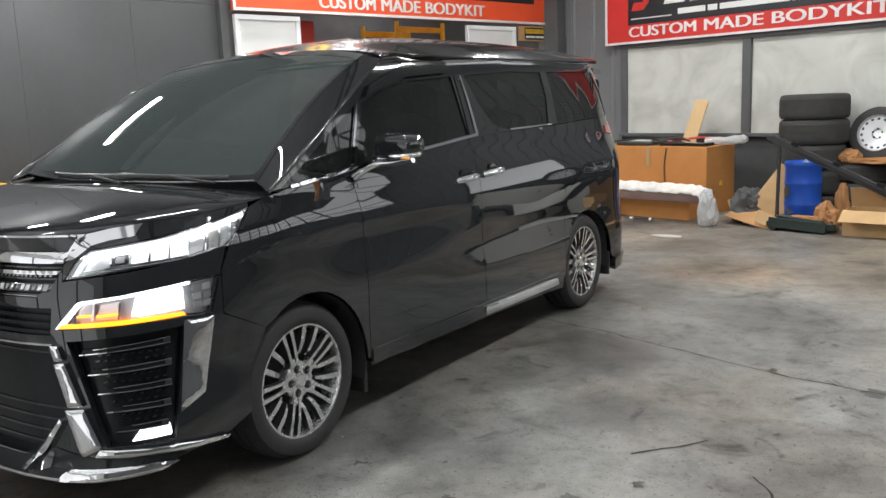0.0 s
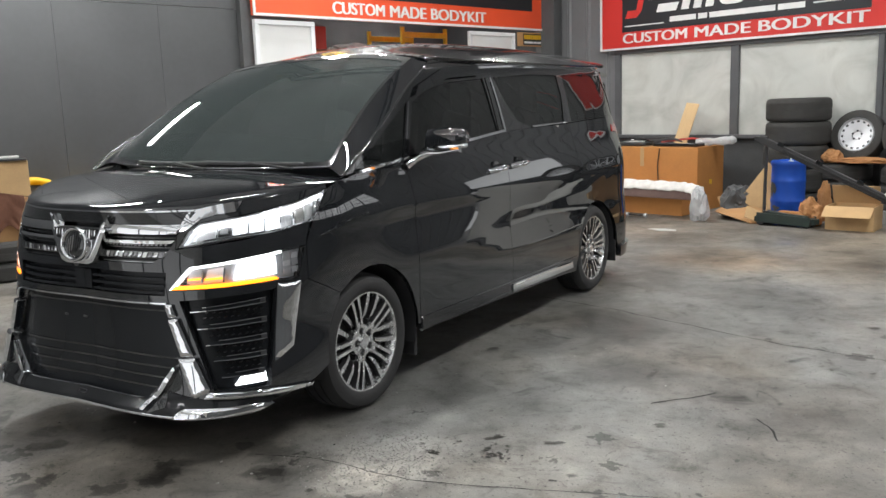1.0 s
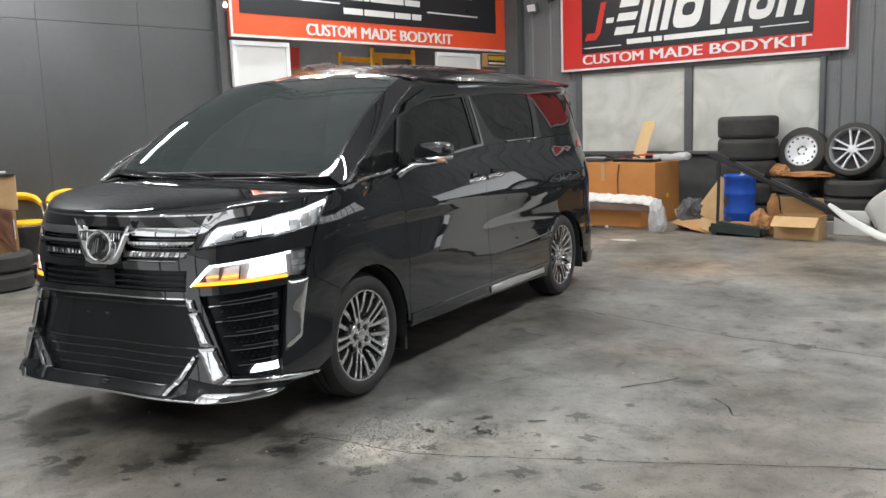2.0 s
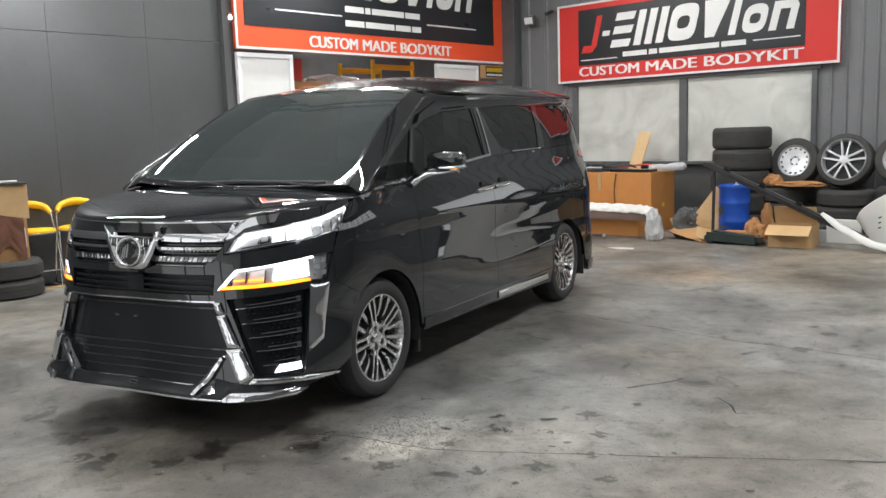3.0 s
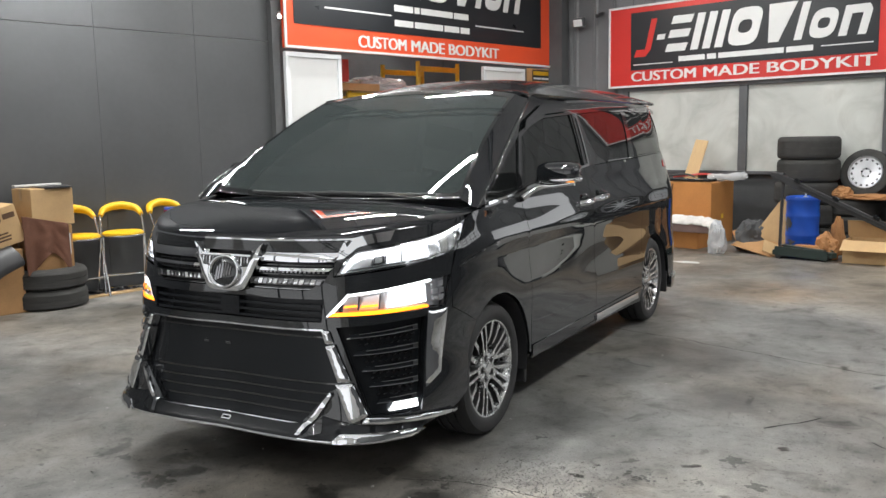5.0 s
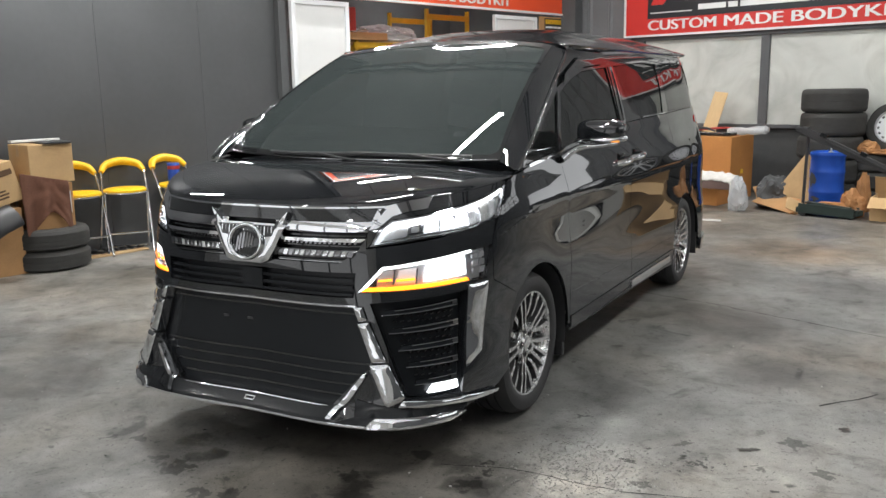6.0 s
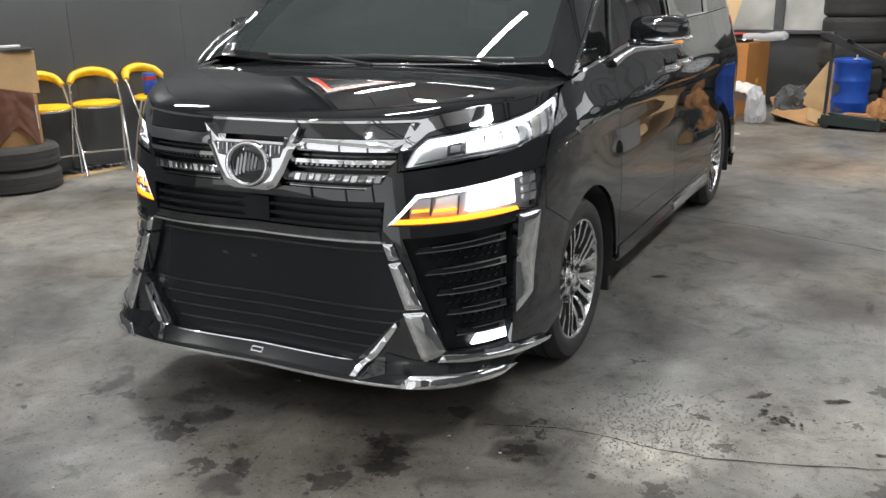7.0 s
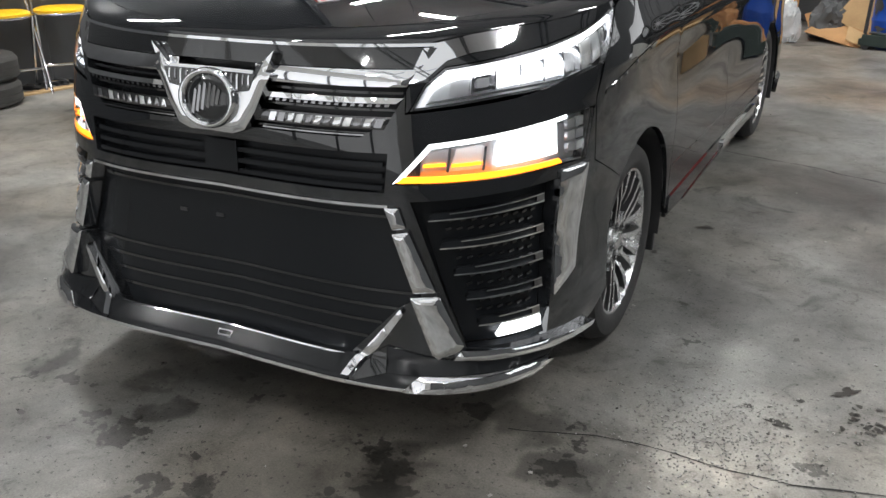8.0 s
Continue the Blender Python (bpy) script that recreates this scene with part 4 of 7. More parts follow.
VENT = qz([(0.560, -0.890, 0.722), (0.850, -0.590, 0.745), (0.868, -0.672, 0.40), (0.868, -0.690, 0.330), (0.720, -0.880, 0.335)])


def fq(x, z):
    """q of a point on the nose, given by x and height."""
    n = square(z)
    y = -nose(z) * max(1 - (abs(x) / width(0, z)) ** n, 0) ** (1 / n)
    return math.copysign(Q(abs(x), y), x)


def front(points):
    return [(fq(x, z), z) for x, z in points]


def nose_surf(q, z):
    p = body(abs(q), z)
    return Vector((p.x if q >= 0 else -p.x, p.y, p.z))


def both(points):
    """An outline over the car's middle from its right half, top to bottom."""
    return points + [(-x, z) for x, z in points[::-1]]


OPENING = front(both([(0.505, 0.702), (0.60, 0.47), (0.545, 0.44), (0.415, 0.295), (0.36, 0.282)]))
UPPER = front(both([(0.575, 1.096), (0.535, 1.0), (0.50, 0.93), (0.43, 0.885)]))
MIDDLE = front(both([(0.50, 0.845), (0.495, 0.745)]))

# bumper skin over the nose, with its openings
foot = FRONT_ARCH
front_line = [(Q(width(0, z), ARCH_MID - foot * math.sqrt(1 - ((z - 0.345) / ARCH_UP) ** 2)), z) for z in (0.345, 0.42, 0.5, 0.58, 0.63)]
right_edge = [(Q(0.905, -0.455), 0.30), *[(a, b) for a, b in front_line], (Q(0.905, -0.232), 0.658), (Q(0.893, -0.43), 0.76), (Q(0.889, -0.42), 0.93), (Q(0.882, -0.38), 1.025)]
top_edge = [(Q(0.760, -0.672), 0.972), (Q(0.535, -0.865), 0.943), (Q(0.53, -0.85), 1.0), (Q(0.569, -0.785), 1.099)]
half = [(fq(0.55, 0.262), 0.262), (fq(0.88, 0.262), 0.262)] + right_edge + top_edge
outline = half + [(0.0, 1.104)] + [(-a, b) for a, b in half[::-1]] + [(0.0, 0.262)]
mirror_of = lambda poly: [(-a, b) for a, b in poly[::-1]]
panel("front_bumper", outline, nose_surf, "paint", car, holes=[OPENING, UPPER, MIDDLE, DRL, mirror_of(DRL), VENT, mirror_of(VENT)], step=0.03, hole_depth=0.05, gap=0.001)

# what lies behind the openings
panel("grille_back", front(both([(0.60, 1.10), (0.56, 1.0), (0.52, 0.93), (0.45, 0.87)])), nose_surf, "grille_dark", car, lift=-0.045, depth=0)
panel("intake_back", front(both([(0.58, 0.86), (0.58, 0.70), (0.66, 0.47), (0.60, 0.42), (0.46, 0.26), (0.2, 0.255)])), nose_surf, "grille_dark", car, lift=-0.034, depth=0)
for z in (0.815, 0.785, 0.755):
    panel("intake_slat", front(both([(0.49, z + 0.008), (0.49, z - 0.008)])), nose_surf, "grille_dark", car, lift=-0.008, depth=0.04)
panel("radar_cover", front(both([(0.055, 0.838), (0.055, 0.752)])), nose_surf, "grille_dark", car, lift=-0.004, depth=0.03, gap=0)
for z in (0.47, 0.425, 0.38, 0.335, 0.675):
    w = 0.60 if z > 0.42 else 0.43 + (z - 0.30) * 0.9
    w = min(w, 0.505 + (0.70 - z) * 0.4)
    panel("intake_slat", front(both([(w - 0.01, z + 0.006), (w - 0.01, z - 0.006)])), nose_surf, "gloss_black", car, lift=-0.028, depth=0.012)
for x in (-0.19, -0.06):
    panel("clip", front([(x, 0.612), (x, 0.598), (x + 0.03, 0.598), (x + 0.03, 0.612)]), nose_surf, "plastic", car, lift=-0.030, depth=0.006)

# gloss band under the bonnet and chrome bars of the upper grille, cut at the badge
panel("grille_band", front(both([(0.580, 1.097), (0.556, 1.0505)])), nose_surf, "gloss_black", car, lift=0.003, depth=0.03, gap=0.0)
for s in (1, -1):
    for lo, hi, out, lift in ((1.006, 1.050, 0.552, 0.004), (0.966, 0.983, 0.532, 0.004), (0.903, 0.938, 0.508, 0.0)):
        o = front([(s * 0.125, lo), (s * (out - 0.018), lo), (s * out, hi), (s * 0.125, hi)])
        b = panel("grille_bar", o, nose_surf, "chrome" if lo > 0.93 else "dark_chrome", car, lift=lift, depth=0.03, label="chrome grille bar", dome=0.004, dome_in=0.010, step=0.014)
        if lo < 0.93:
            for k in range(12):
                x = 0.172 + 0.0265 * k
                panel("bar_tooth", front([(s * x, lo + 0.007), (s * (x + 0.019), lo + 0.006), (s * (x + 0.026), hi - 0.006), (s * (x + 0.007), hi - 0.007)]), nose_surf, ("chrome", "smoke", "chrome", "satin", "smoke")[k % 5], b, lift=lift + 0.004, depth=0.004, step=0.012, gap=0.0, dome=0.005, dome_in=0.012)
        elif lo < 1.0:
            for k in range(16):
                x = 0.17 + 0.021 * k
                panel("bar_tooth", front([(s * x, lo - 0.006), (s * (x + 0.011), lo - 0.006), (s * (x + 0.013), lo + 0.001), (s * (x + 0.002), lo + 0.001)]), nose_surf, "smoke", b, lift=lift - 0.001, depth=0.006, step=0.05, gap=0.0)
    for z in (0.994, 0.953, 0.893):
        panel("grille_fin", front([(s * 0.12, z - 0.005), (s * 0.525, z - 0.005), (s * 0.528, z + 0.005), (s * 0.12, z + 0.005)]), nose_surf, "gloss_black", car, lift=-0.015, depth=0.03)
    panel("grille_fin", front([(s * 0.15, 0.888), (s * 0.485, 0.888), (s * 0.488, 0.8915), (s * 0.15, 0.8915)]), nose_surf, "smoke", car, lift=-0.002, depth=0.01, gap=0.0)
panel("bonnet_trim", front(both([(0.575, 1.106), (0.571, 1.0985)])), nose_surf, "chrome", car, lift=0.008, depth=0.02, label="thin chrome strip", gap=0.0, dome=0.002, dome_in=0.004, step=0.02)
panel("intake_trim", front(both([(0.507, 0.7145), (0.505, 0.7075)])), nose_surf, "chrome", car, lift=0.008, depth=0.02, label="thin chrome strip", gap=0.0, dome=0.002, dome_in=0.004, step=0.02)

# badge: a swollen chrome shield with two horns, a ribbed dark band and a ring
BADGE = pose(0, -0.949, 0.964, 90 - 9) @ Matrix.Diagonal((0.89, 0.91, 1, 1))


def badge_face(u, v):
    return BADGE @ Vector((u, v, 0))


def halves(points):
    return points + [(-x, y) for x, y in points[::-1]]


badge = panel("badge", halves([(0.080, -0.110), (0.122, -0.096), (0.160, -0.040), (0.196, 0.036), (0.214, 0.066), (0.199, 0.074), (0.226, 0.136), (0.160, 0.076)]), badge_face, "chrome", car, lift=0.016, depth=0.022, gap=0.0, step=0.011, dome=0.010, dome_in=0.026, label="chrome shield-shaped badge")
panel("badge_band", halves([(0.096, 0.010), (0.148, 0.018), (0.170, 0.067)]), badge_face, "gloss_black", badge, lift=0.0275, depth=0.004, gap=0.0, step=0.02)
for k in range(15):
    x = -0.147 + 0.021 * k
    low = 0.028 if abs(x) > 0.12 else 0.014
    panel("badge_rib", [(x - 0.0045, low), (x + 0.0045, low), (x + 0.0045, 0.063), (x - 0.0045, 0.063)], badge_face, "smoke" if k % 2 else "chrome", badge, lift=0.0285, depth=0.003, gap=0.0, step=0.004, dome=0.003, dome_in=0.0045, label="narrow chrome rib")


def badge_round(name, profile, mat, n=56):
    bm2 = lathe(profile, n)
    bmesh.ops.transform(bm2, matrix=BADGE @ pose(0, -0.014, 0) @ Matrix.Diagonal((1.03, 0.86, 1, 1)), verts=bm2.verts)
    return part(name, bm2, mat, badge, smooth=50)


badge_round("badge_ring", [(0.102, 0.02), (0.1025, 0.034), (0.099, 0.041), (0.094, 0.044), (0.087, 0.043), (0.081, 0.039), (0.0785, 0.033), (0.078, 0.02)], "chrome")
badge_round("badge_dish", [(0.0, 0.040), (0.025, 0.0395), (0.05, 0.0375), (0.065, 0.035), (0.078, 0.031), (0.078, 0.02)], "gloss_black", 48)
for a, b in ((-0.046, 0.030), (-0.030, 0.043), (-0.012, 0.050), (0.008, 0.050), (0.026, 0.046), (0.042, 0.036)):
    part("badge_mark", prism([(a - 0.008, -0.030 + 0.35 * a), (a + 0.002, -0.034 + 0.35 * a), (a + 0.012, b - 0.012), (a + 0.004, b - 0.006)], 0.003, turn=BADGE @ Matrix.Translation((0, -0.012, 0.0375))), "smoke", badge)

for flip in (False, True):
    S = -1 if flip else 1
    # headlight: bowl, lens, projectors and a light strip
    lamp = panel("headlight", HL, body, "satin", car, lift=-0.055, depth=0, flip=flip, label="lit headlight with a clear lens")
    panel("lens", HL, body, "lens", lamp, flip=flip, gap=0.004, depth=0.006)
    panel("housing", HL, body, "smoke", lamp, holes=[shrunk(HL, 0.008)], lift=-0.004, gap=0.001, depth=0.03, hole_depth=0.05, flip=flip, step=0.03)
    upper = [0.585 + 0.61 * k / 14 for k in range(15)]
    panel("light_strip", [(q, lamp_top(q) - 0.010) for q in upper] + [(q, lamp_top(q) - 0.021) for q in upper[::-1]], body, "led", lamp, lift=-0.016, depth=0.014, flip=flip, gap=0.0, label="glowing white strip")
    panel("light_strip", [(0.543, 0.960), (0.572, 1.008), (0.600, 1.032), (0.604, 1.020), (0.582, 0.998), (0.560, 0.963)], body, "lamp_glow", lamp, lift=-0.016, depth=0.014, flip=flip, gap=0.0, label="glowing white strip")
    panel("lower_strip", [(q, lamp_low(q) + 0.012) for q in (0.56, 0.65, 0.75, 0.85, 0.95, 1.05)] + [(q, lamp_low(q) + 0.018) for q in (1.05, 0.95, 0.85, 0.75, 0.65, 0.58)], body, "chrome", lamp, lift=-0.014, depth=0.02, flip=flip, gap=0.0)
    cells = [0.615, 0.675, 0.735, 0.805, 0.875, 0.945, 1.01]
    for i, (a, b) in enumerate(zip(cells, cells[1:])):
        lo_a, lo_b, hi_a, hi_b = lamp_low(a) + 0.024, lamp_low(b) + 0.024, lamp_top(a) - 0.026, lamp_top(b) - 0.026
        lean = 0.008
        panel("light_block", [(a + 0.006, lo_a), (b - 0.004, lo_b), (b - 0.004 + lean, hi_b), (a + 0.006 + lean, hi_a)], body, ("satin", "smoke", "lamp_glow", "lamp_glow", "lamp_glow", "satin")[i], lamp, lift=-0.042, depth=0.010, flip=flip, gap=0.0, round_by=0.006, label="low beam reflector block")
        panel("block_edge", [(b - 0.003, lo_b - 0.004), (b + 0.002, lo_b - 0.004), (b + 0.002 + lean, hi_b + 0.003), (b - 0.003 + lean, hi_b + 0.003)], body, "chrome", lamp, lift=-0.022, depth=0.03, flip=flip, gap=0.0)
        mid = (lo_a + hi_a + lo_b + hi_b) / 4
        if i in (2, 3, 4):
            panel("projector", [(a + 0.016, mid - 0.020), (b - 0.012, mid - 0.017), (b - 0.008, mid + 0.017), (a + 0.020, mid + 0.015)], body, "led", lamp, lift=-0.030, depth=0.012, flip=flip, gap=0.0, round_by=0.012, label="glowing projector")
        elif i == 1:
            panel("projector", [(a + 0.014, mid - 0.014), (b - 0.014, mid - 0.012), (b - 0.010, mid + 0.014), (a + 0.018, mid + 0.012)], body, "satin", lamp, lift=-0.030, depth=0.012, flip=flip, gap=0.0, round_by=0.004)
    for k in range(3):
        q0 = 1.022 + 0.050 * k
        lo_, hi_ = lamp_low(q0) + 0.016, lamp_top(q0 + 0.03) - 0.026
        panel("reflector_rib", [(q0, lo_), (q0 + 0.040, lo_ + 0.016), (q0 + 0.056, hi_ + 0.006), (q0 + 0.014, hi_)], body, ("white", "satin", "chrome")[k], lamp, lift=-0.026, depth=0.02, flip=flip, gap=0, dome=0.006, dome_in=0.02, step=0.012)
    rim_q = [0.56 + (1.222 - 0.56) * k / 16 for k in range(17)]
    panel("lamp_surround", HL_TOP + [(q, shoulder(q / QF)) for q in rim_q[::-1]] + [(Q(0.569, -0.785), 1.099), (Q(0.53, -0.85), 1.0), (Q(0.535, -0.865), 0.943)], body, "paint", car, flip=flip, gap=0.0015, step=0.025)
    panel("headlight_trim", TRIM, body, "chrome", car, lift=0.003, depth=0.02, flip=flip, label="chrome trim beside the bonnet", round_by=0.006)
    # running light
    drl = panel("running_light", DRL, body, "silver", car, lift=-0.045, depth=0, flip=flip, label="lit white running light with an amber lower edge")
    panel("lens", DRL, body, "lens", drl, flip=flip, gap=0.004, depth=0.006)
    ins = shrunk(DRL, 0.013) if area2(DRL) > 0 else shrunk(DRL, 0.013)[::-1]
    panel("bezel", DRL, body, "smoke", drl, holes=[shrunk(DRL, 0.010)], lift=-0.010, gap=0.003, depth=0.02, hole_depth=0.02, flip=flip, step=0.03)
    panel("light_guide", [DRL[0], DRL[1], DRL[2], ins[2], ins[1], ins[0]], body, "led", drl, lift=-0.005, gap=0.0015, depth=0.02, flip=flip, step=0.02, label="glowing white strip along the upper edge")
    q0, q1 = Q(0.735, -0.735), Q(0.845, -0.565)
    panel("light_panel", [(q0, 0.800), (q1, 0.806), (q1, 0.888), (q0 + 0.02, 0.873)], body, "led", drl, lift=-0.022, depth=0.01, flip=flip, label="glowing white block")
    panel("indicator_strip", [(0.490, 0.7695), (0.506, 0.786), (0.70, 0.793), (0.90, 0.797), (0.91, 0.784), (0.70, 0.776)], body, "amber", drl, lift=-0.003, depth=0.006, flip=flip, gap=0.0, label="glowing amber strip")
    for a, b, m_ in ((0.545, 0.605, "silver"), (0.612, 0.690, "soft_glow")):
        panel("inner_cell", [(a, 0.797), (b, 0.800), (b + 0.008, 0.852 + 0.1 * (b - 0.6)), (a + 0.022, 0.846 + 0.1 * (a - 0.545))], body, m_, drl, lift=-0.030, depth=0.008, flip=flip, gap=0.0)
        panel("inner_tube", [(a + 0.006, 0.808), (b, 0.811), (b, 0.819), (a + 0.008, 0.816)], body, "amber", drl, lift=-0.020, depth=0.012, flip=flip, gap=0.0)
        panel("cell_edge", [(b, 0.797), (b + 0.006, 0.797), (b + 0.014, 0.858), (b + 0.008, 0.858)], body, "chrome", drl, lift=-0.014, depth=0.02, flip=flip, gap=0.0)
    for row in range(3):
        for col in range(2):
            a, z = Q(0.858, -0.535) + 0.036 * col, 0.802 + 0.032 * row
            panel("side_cell", [(a, z), (a + 0.030, z + 0.002), (a + 0.032, z + 0.026), (a + 0.002, z + 0.024)], body, "satin" if (row + col) % 2 else "silver", drl, lift=-0.016, depth=0.012, flip=flip, gap=0)
    panel("corner_trim", VCH, body, "chrome", car, lift=0.008, depth=0.025, flip=flip, label="upright chrome trim", round_by=0.008, dome=0.006, dome_in=0.02, step=0.015)
    # vent with slats and fog lamp
    vent = panel("side_vent", VENT, body, "grille_dark", car, lift=-0.048, depth=0, flip=flip, label="black side vent with chrome-edged slats")
    for i, (xa, ya, za, xb, yb, zb) in enumerate(((0.602, -0.878, 0.684, 0.832, -0.642, 0.703), (0.633, -0.872, 0.610, 0.837, -0.649, 0.620), (0.669, -0.862, 0.540, 0.842, -0.661, 0.545), (0.703, -0.856, 0.473, 0.850, -0.679, 0.474), (0.737, -0.850, 0.401, 0.856, -0.703, 0.402))):
        qa, qb = Q(xa, ya), Q(xb, yb)
        panel("slat", [(qa, za - 0.012), (qb, zb - 0.012), (qb, zb + 0.012), (qa + 0.01, za + 0.008)], body, "grille_dark", vent, lift=-0.010, depth=0.035, flip=flip)
        panel("slat_edge", [(qa, za - 0.013), (qb, zb - 0.012), (qb, zb - 0.0075), (qa + 0.003, za - 0.009)], body, "chrome", vent, lift=-0.002, depth=0.012, flip=flip, gap=0, label="thin chrome edge")
        panel("slat_edge", [(qa + 0.05, za + 0.006), (qb, zb + 0.009), (qb, zb + 0.0125), (qa + 0.05, za + 0.009)], body, "chrome", vent, lift=-0.002, depth=0.012, flip=flip, gap=0, label="thin chrome edge")
        panel("slat_edge", [(qb - 0.022, zb - 0.0075), (qb, zb - 0.0075), (qb, zb + 0.009), (qb - 0.022, zb + 0.0088)], body, "smoke", vent, lift=-0.003, depth=0.012, flip=flip, gap=0, label="chrome end of the slat")
    for row, (xa, ya, xb, yb, z) in enumerate(((0.645, -0.862, 0.835, -0.648, 0.655), (0.675, -0.855, 0.840, -0.655, 0.578), (0.705, -0.850, 0.846, -0.670, 0.508), (0.735, -0.846, 0.852, -0.690, 0.438))):
        n = 9 - row
        for k in range(n):
            for up in (0.011, -0.011):
                q = Q(xa, ya) + (Q(xb, yb) - Q(xa, ya)) * (k + (0.5 if up > 0 else 0.15)) / n
                panel("mesh_rib", [(q, z + up - 0.005), (q + 0.014, z + up - 0.001), (q + 0.013, z + up + 0.005), (q - 0.001, z + up + 0.001)], body, "gloss_black", vent, lift=-0.036, depth=0.010, flip=flip, gap=0.0, step=0.05)
    fog = panel("fog_light", qz([(0.780, -0.822, 0.348), (0.862, -0.690, 0.350), (0.858, -0.695, 0.400), (0.800, -0.795, 0.388)]), body, "led", vent, lift=-0.012, depth=0.02, flip=flip, label="glowing white fog light", round_by=0.008)
    # chrome bar from the intake's top corner down to the lower edge
    bar = [front([(0.496, 0.71), (0.535, 0.71), (0.556, 0.655), (0.520, 0.648)]), front([(0.518, 0.643), (0.562, 0.650), (0.637, 0.486), (0.580, 0.482)]), front([(0.572, 0.476), (0.644, 0.481), (0.712, 0.345), (0.702, 0.330), (0.655, 0.306), (0.640, 0.316)])]
    for o, up in zip(bar, (0.014, 0.019, 0.026)):
        panel("intake_bar", o, body, "chrome", car, lift=up, depth=0.04, flip=flip, label="sloping chrome bar", round_by=0.006, step=0.008, dome=0.006, dome_in=0.009)
    panel("lower_trim", front([(0.690, 0.306), (0.880, 0.290)]) + [(Q(0.930, -0.505), 0.284), (Q(0.928, -0.49), 0.296), (Q(0.885, -0.68), 0.318)] + front([(0.705, 0.332)]), body, "chrome", car, lift=0.024, depth=0.05, flip=flip, label="chrome lower trim", gap=0.0, dome=0.007, dome_in=0.014, step=0.012)
    # wing of the lip
    panel("lip_wing", front([(0.552, 0.440), (0.560, 0.425), (0.500, 0.325), (0.440, 0.246), (0.418, 0.246), (0.450, 0.300)]), body, "chrome", car, lift=0.022, depth=0.05, flip=flip, label="chrome wing of the front lip", gap=0.0, dome=0.006, dome_in=0.02, step=0.012)

# front lip: a dark tray below the bumper, with thin chrome lines along its edges
panel("front_lip", front(both([(0.36, 0.285), (0.435, 0.30), (0.43, 0.232)])), nose_surf, "satin_black", car, lift=0.012, depth=0.06, gap=0.0)
panel("lip_edge", front(both([(0.428, 0.2385), (0.43, 0.232)])), nose_surf, "chrome", car, lift=0.014, depth=0.03, gap=0.0, label="thin chrome lip edge", dome=0.002, dome_in=0.003, step=0.02)
panel("lip_edge", front(both([(0.405, 0.2885), (0.36, 0.2835)])), nose_surf, "chrome", car, lift=0.013, depth=0.01, gap=0.0, label="thin chrome line above the lip")
mark = [(-0.02, 0.272), (-0.02, 0.258), (0.03, 0.258), (0.03, 0.272)]
panel("lip_mark", front(mark), nose_surf, "chrome", car, holes=[shrunk(front(mark), 0.003)], lift=0.0145, depth=0.004, gap=0)
for flip in (False, True):
    for k, out in enumerate(([(0.43, 0.25), (0.52, 0.33), (0.535, 0.262), (0.44, 0.236)], [(0.52, 0.33), (0.62, 0.31), (0.70, 0.30), (0.885, 0.287), (0.880, 0.268), (0.61, 0.262), (0.535, 0.262)], [(0.44, 0.236), (0.535, 0.262), (0.61, 0.262), (0.880, 0.268), (0.875, 0.24), (0.60, 0.231)])):
        panel("lip_corner", front(out), body, "satin_black" if k else "gloss_black", car, lift=0.008 + 0.003 * (k == 2), depth=0.06, flip=flip, gap=0.0005, dome=0.003, dome_in=0.02, step=0.02)
    panel("lip_edge", front([(0.430, 0.2385), (0.60, 0.2375), (0.60, 0.231), (0.430, 0.232)]), body, "chrome", car, lift=0.014, depth=0.03, flip=flip, gap=0.0, label="thin chrome lip edge")
    panel("lip_blade", front([(0.585, 0.232), (0.625, 0.260), (0.850, 0.264), (0.884, 0.256), (0.858, 0.238), (0.70, 0.231)]), body, "chrome", car, lift=0.020, depth=0.06, flip=flip, gap=0.0, label="chrome blade of the front lip", dome=0.006, dome_in=0.013, step=0.012)

# bonnet, with its rolled front edge, and wing tops
N = 40
edge_out, edge_in = [], []
for i in range(N + 1):
    a = -1.535 + 3.07 * i / N
    p = body(QF * abs(a), shoulder(abs(a)))
    k = min(max((abs(a) - 0.85) / 0.5, 0), 1)
    inx = abs(p.x) * (0.95 - 0.03 * k)
    iny = p.y + 0.06 - 0.055 * k
    p2 = bonnet(inx, iny)
    s = 1 if a >= 0 else -1
    edge_out.append(Vector((s * p.x, p.y, p.z)))
    edge_in.append(Vector((s * p2.x, p2.y, p2.z)))
rim_b = bmesh.new()
grid = []
for a, b in zip(edge_out, edge_in):
    c = Vector((a.x * 0.99, a.y * 0.995, b.z - 0.010)).lerp(a, 0.2)
    grid.append([rim_b.verts.new((1 - t) ** 2 * a + 2 * t * (1 - t) * c + t * t * b) for t in (0, 0.15, 0.3, 0.45, 0.6, 0.8, 1)])
for r0, r1 in zip(grid, grid[1:]):
    for k in range(6):
        rim_b.faces.new((r0[k], r1[k], r1[k + 1], r0[k + 1]))
part("wing_top", rim_b, "paint", car, smooth=180)
inner = [(p.x, p.y) for p in edge_in]
bonnet_line = [(x, y) for x, y in inner] + [(0.80, -0.13), (0.4, -0.20), (0.0, -0.225), (-0.4, -0.20), (-0.80, -0.13)]
panel("bonnet", bonnet_line, bonnet, "paint", car, gap=0.0015, depth=0.01, step=0.04)
panel("cowl", [(-0.83, -0.16), (-0.4, -0.235), (0, -0.26), (0.4, -0.235), (0.83, -0.16), (0.86, 0.10), (-0.86, 0.10)], bonnet, "plastic", car, lift=-0.012, depth=0, step=0.06)

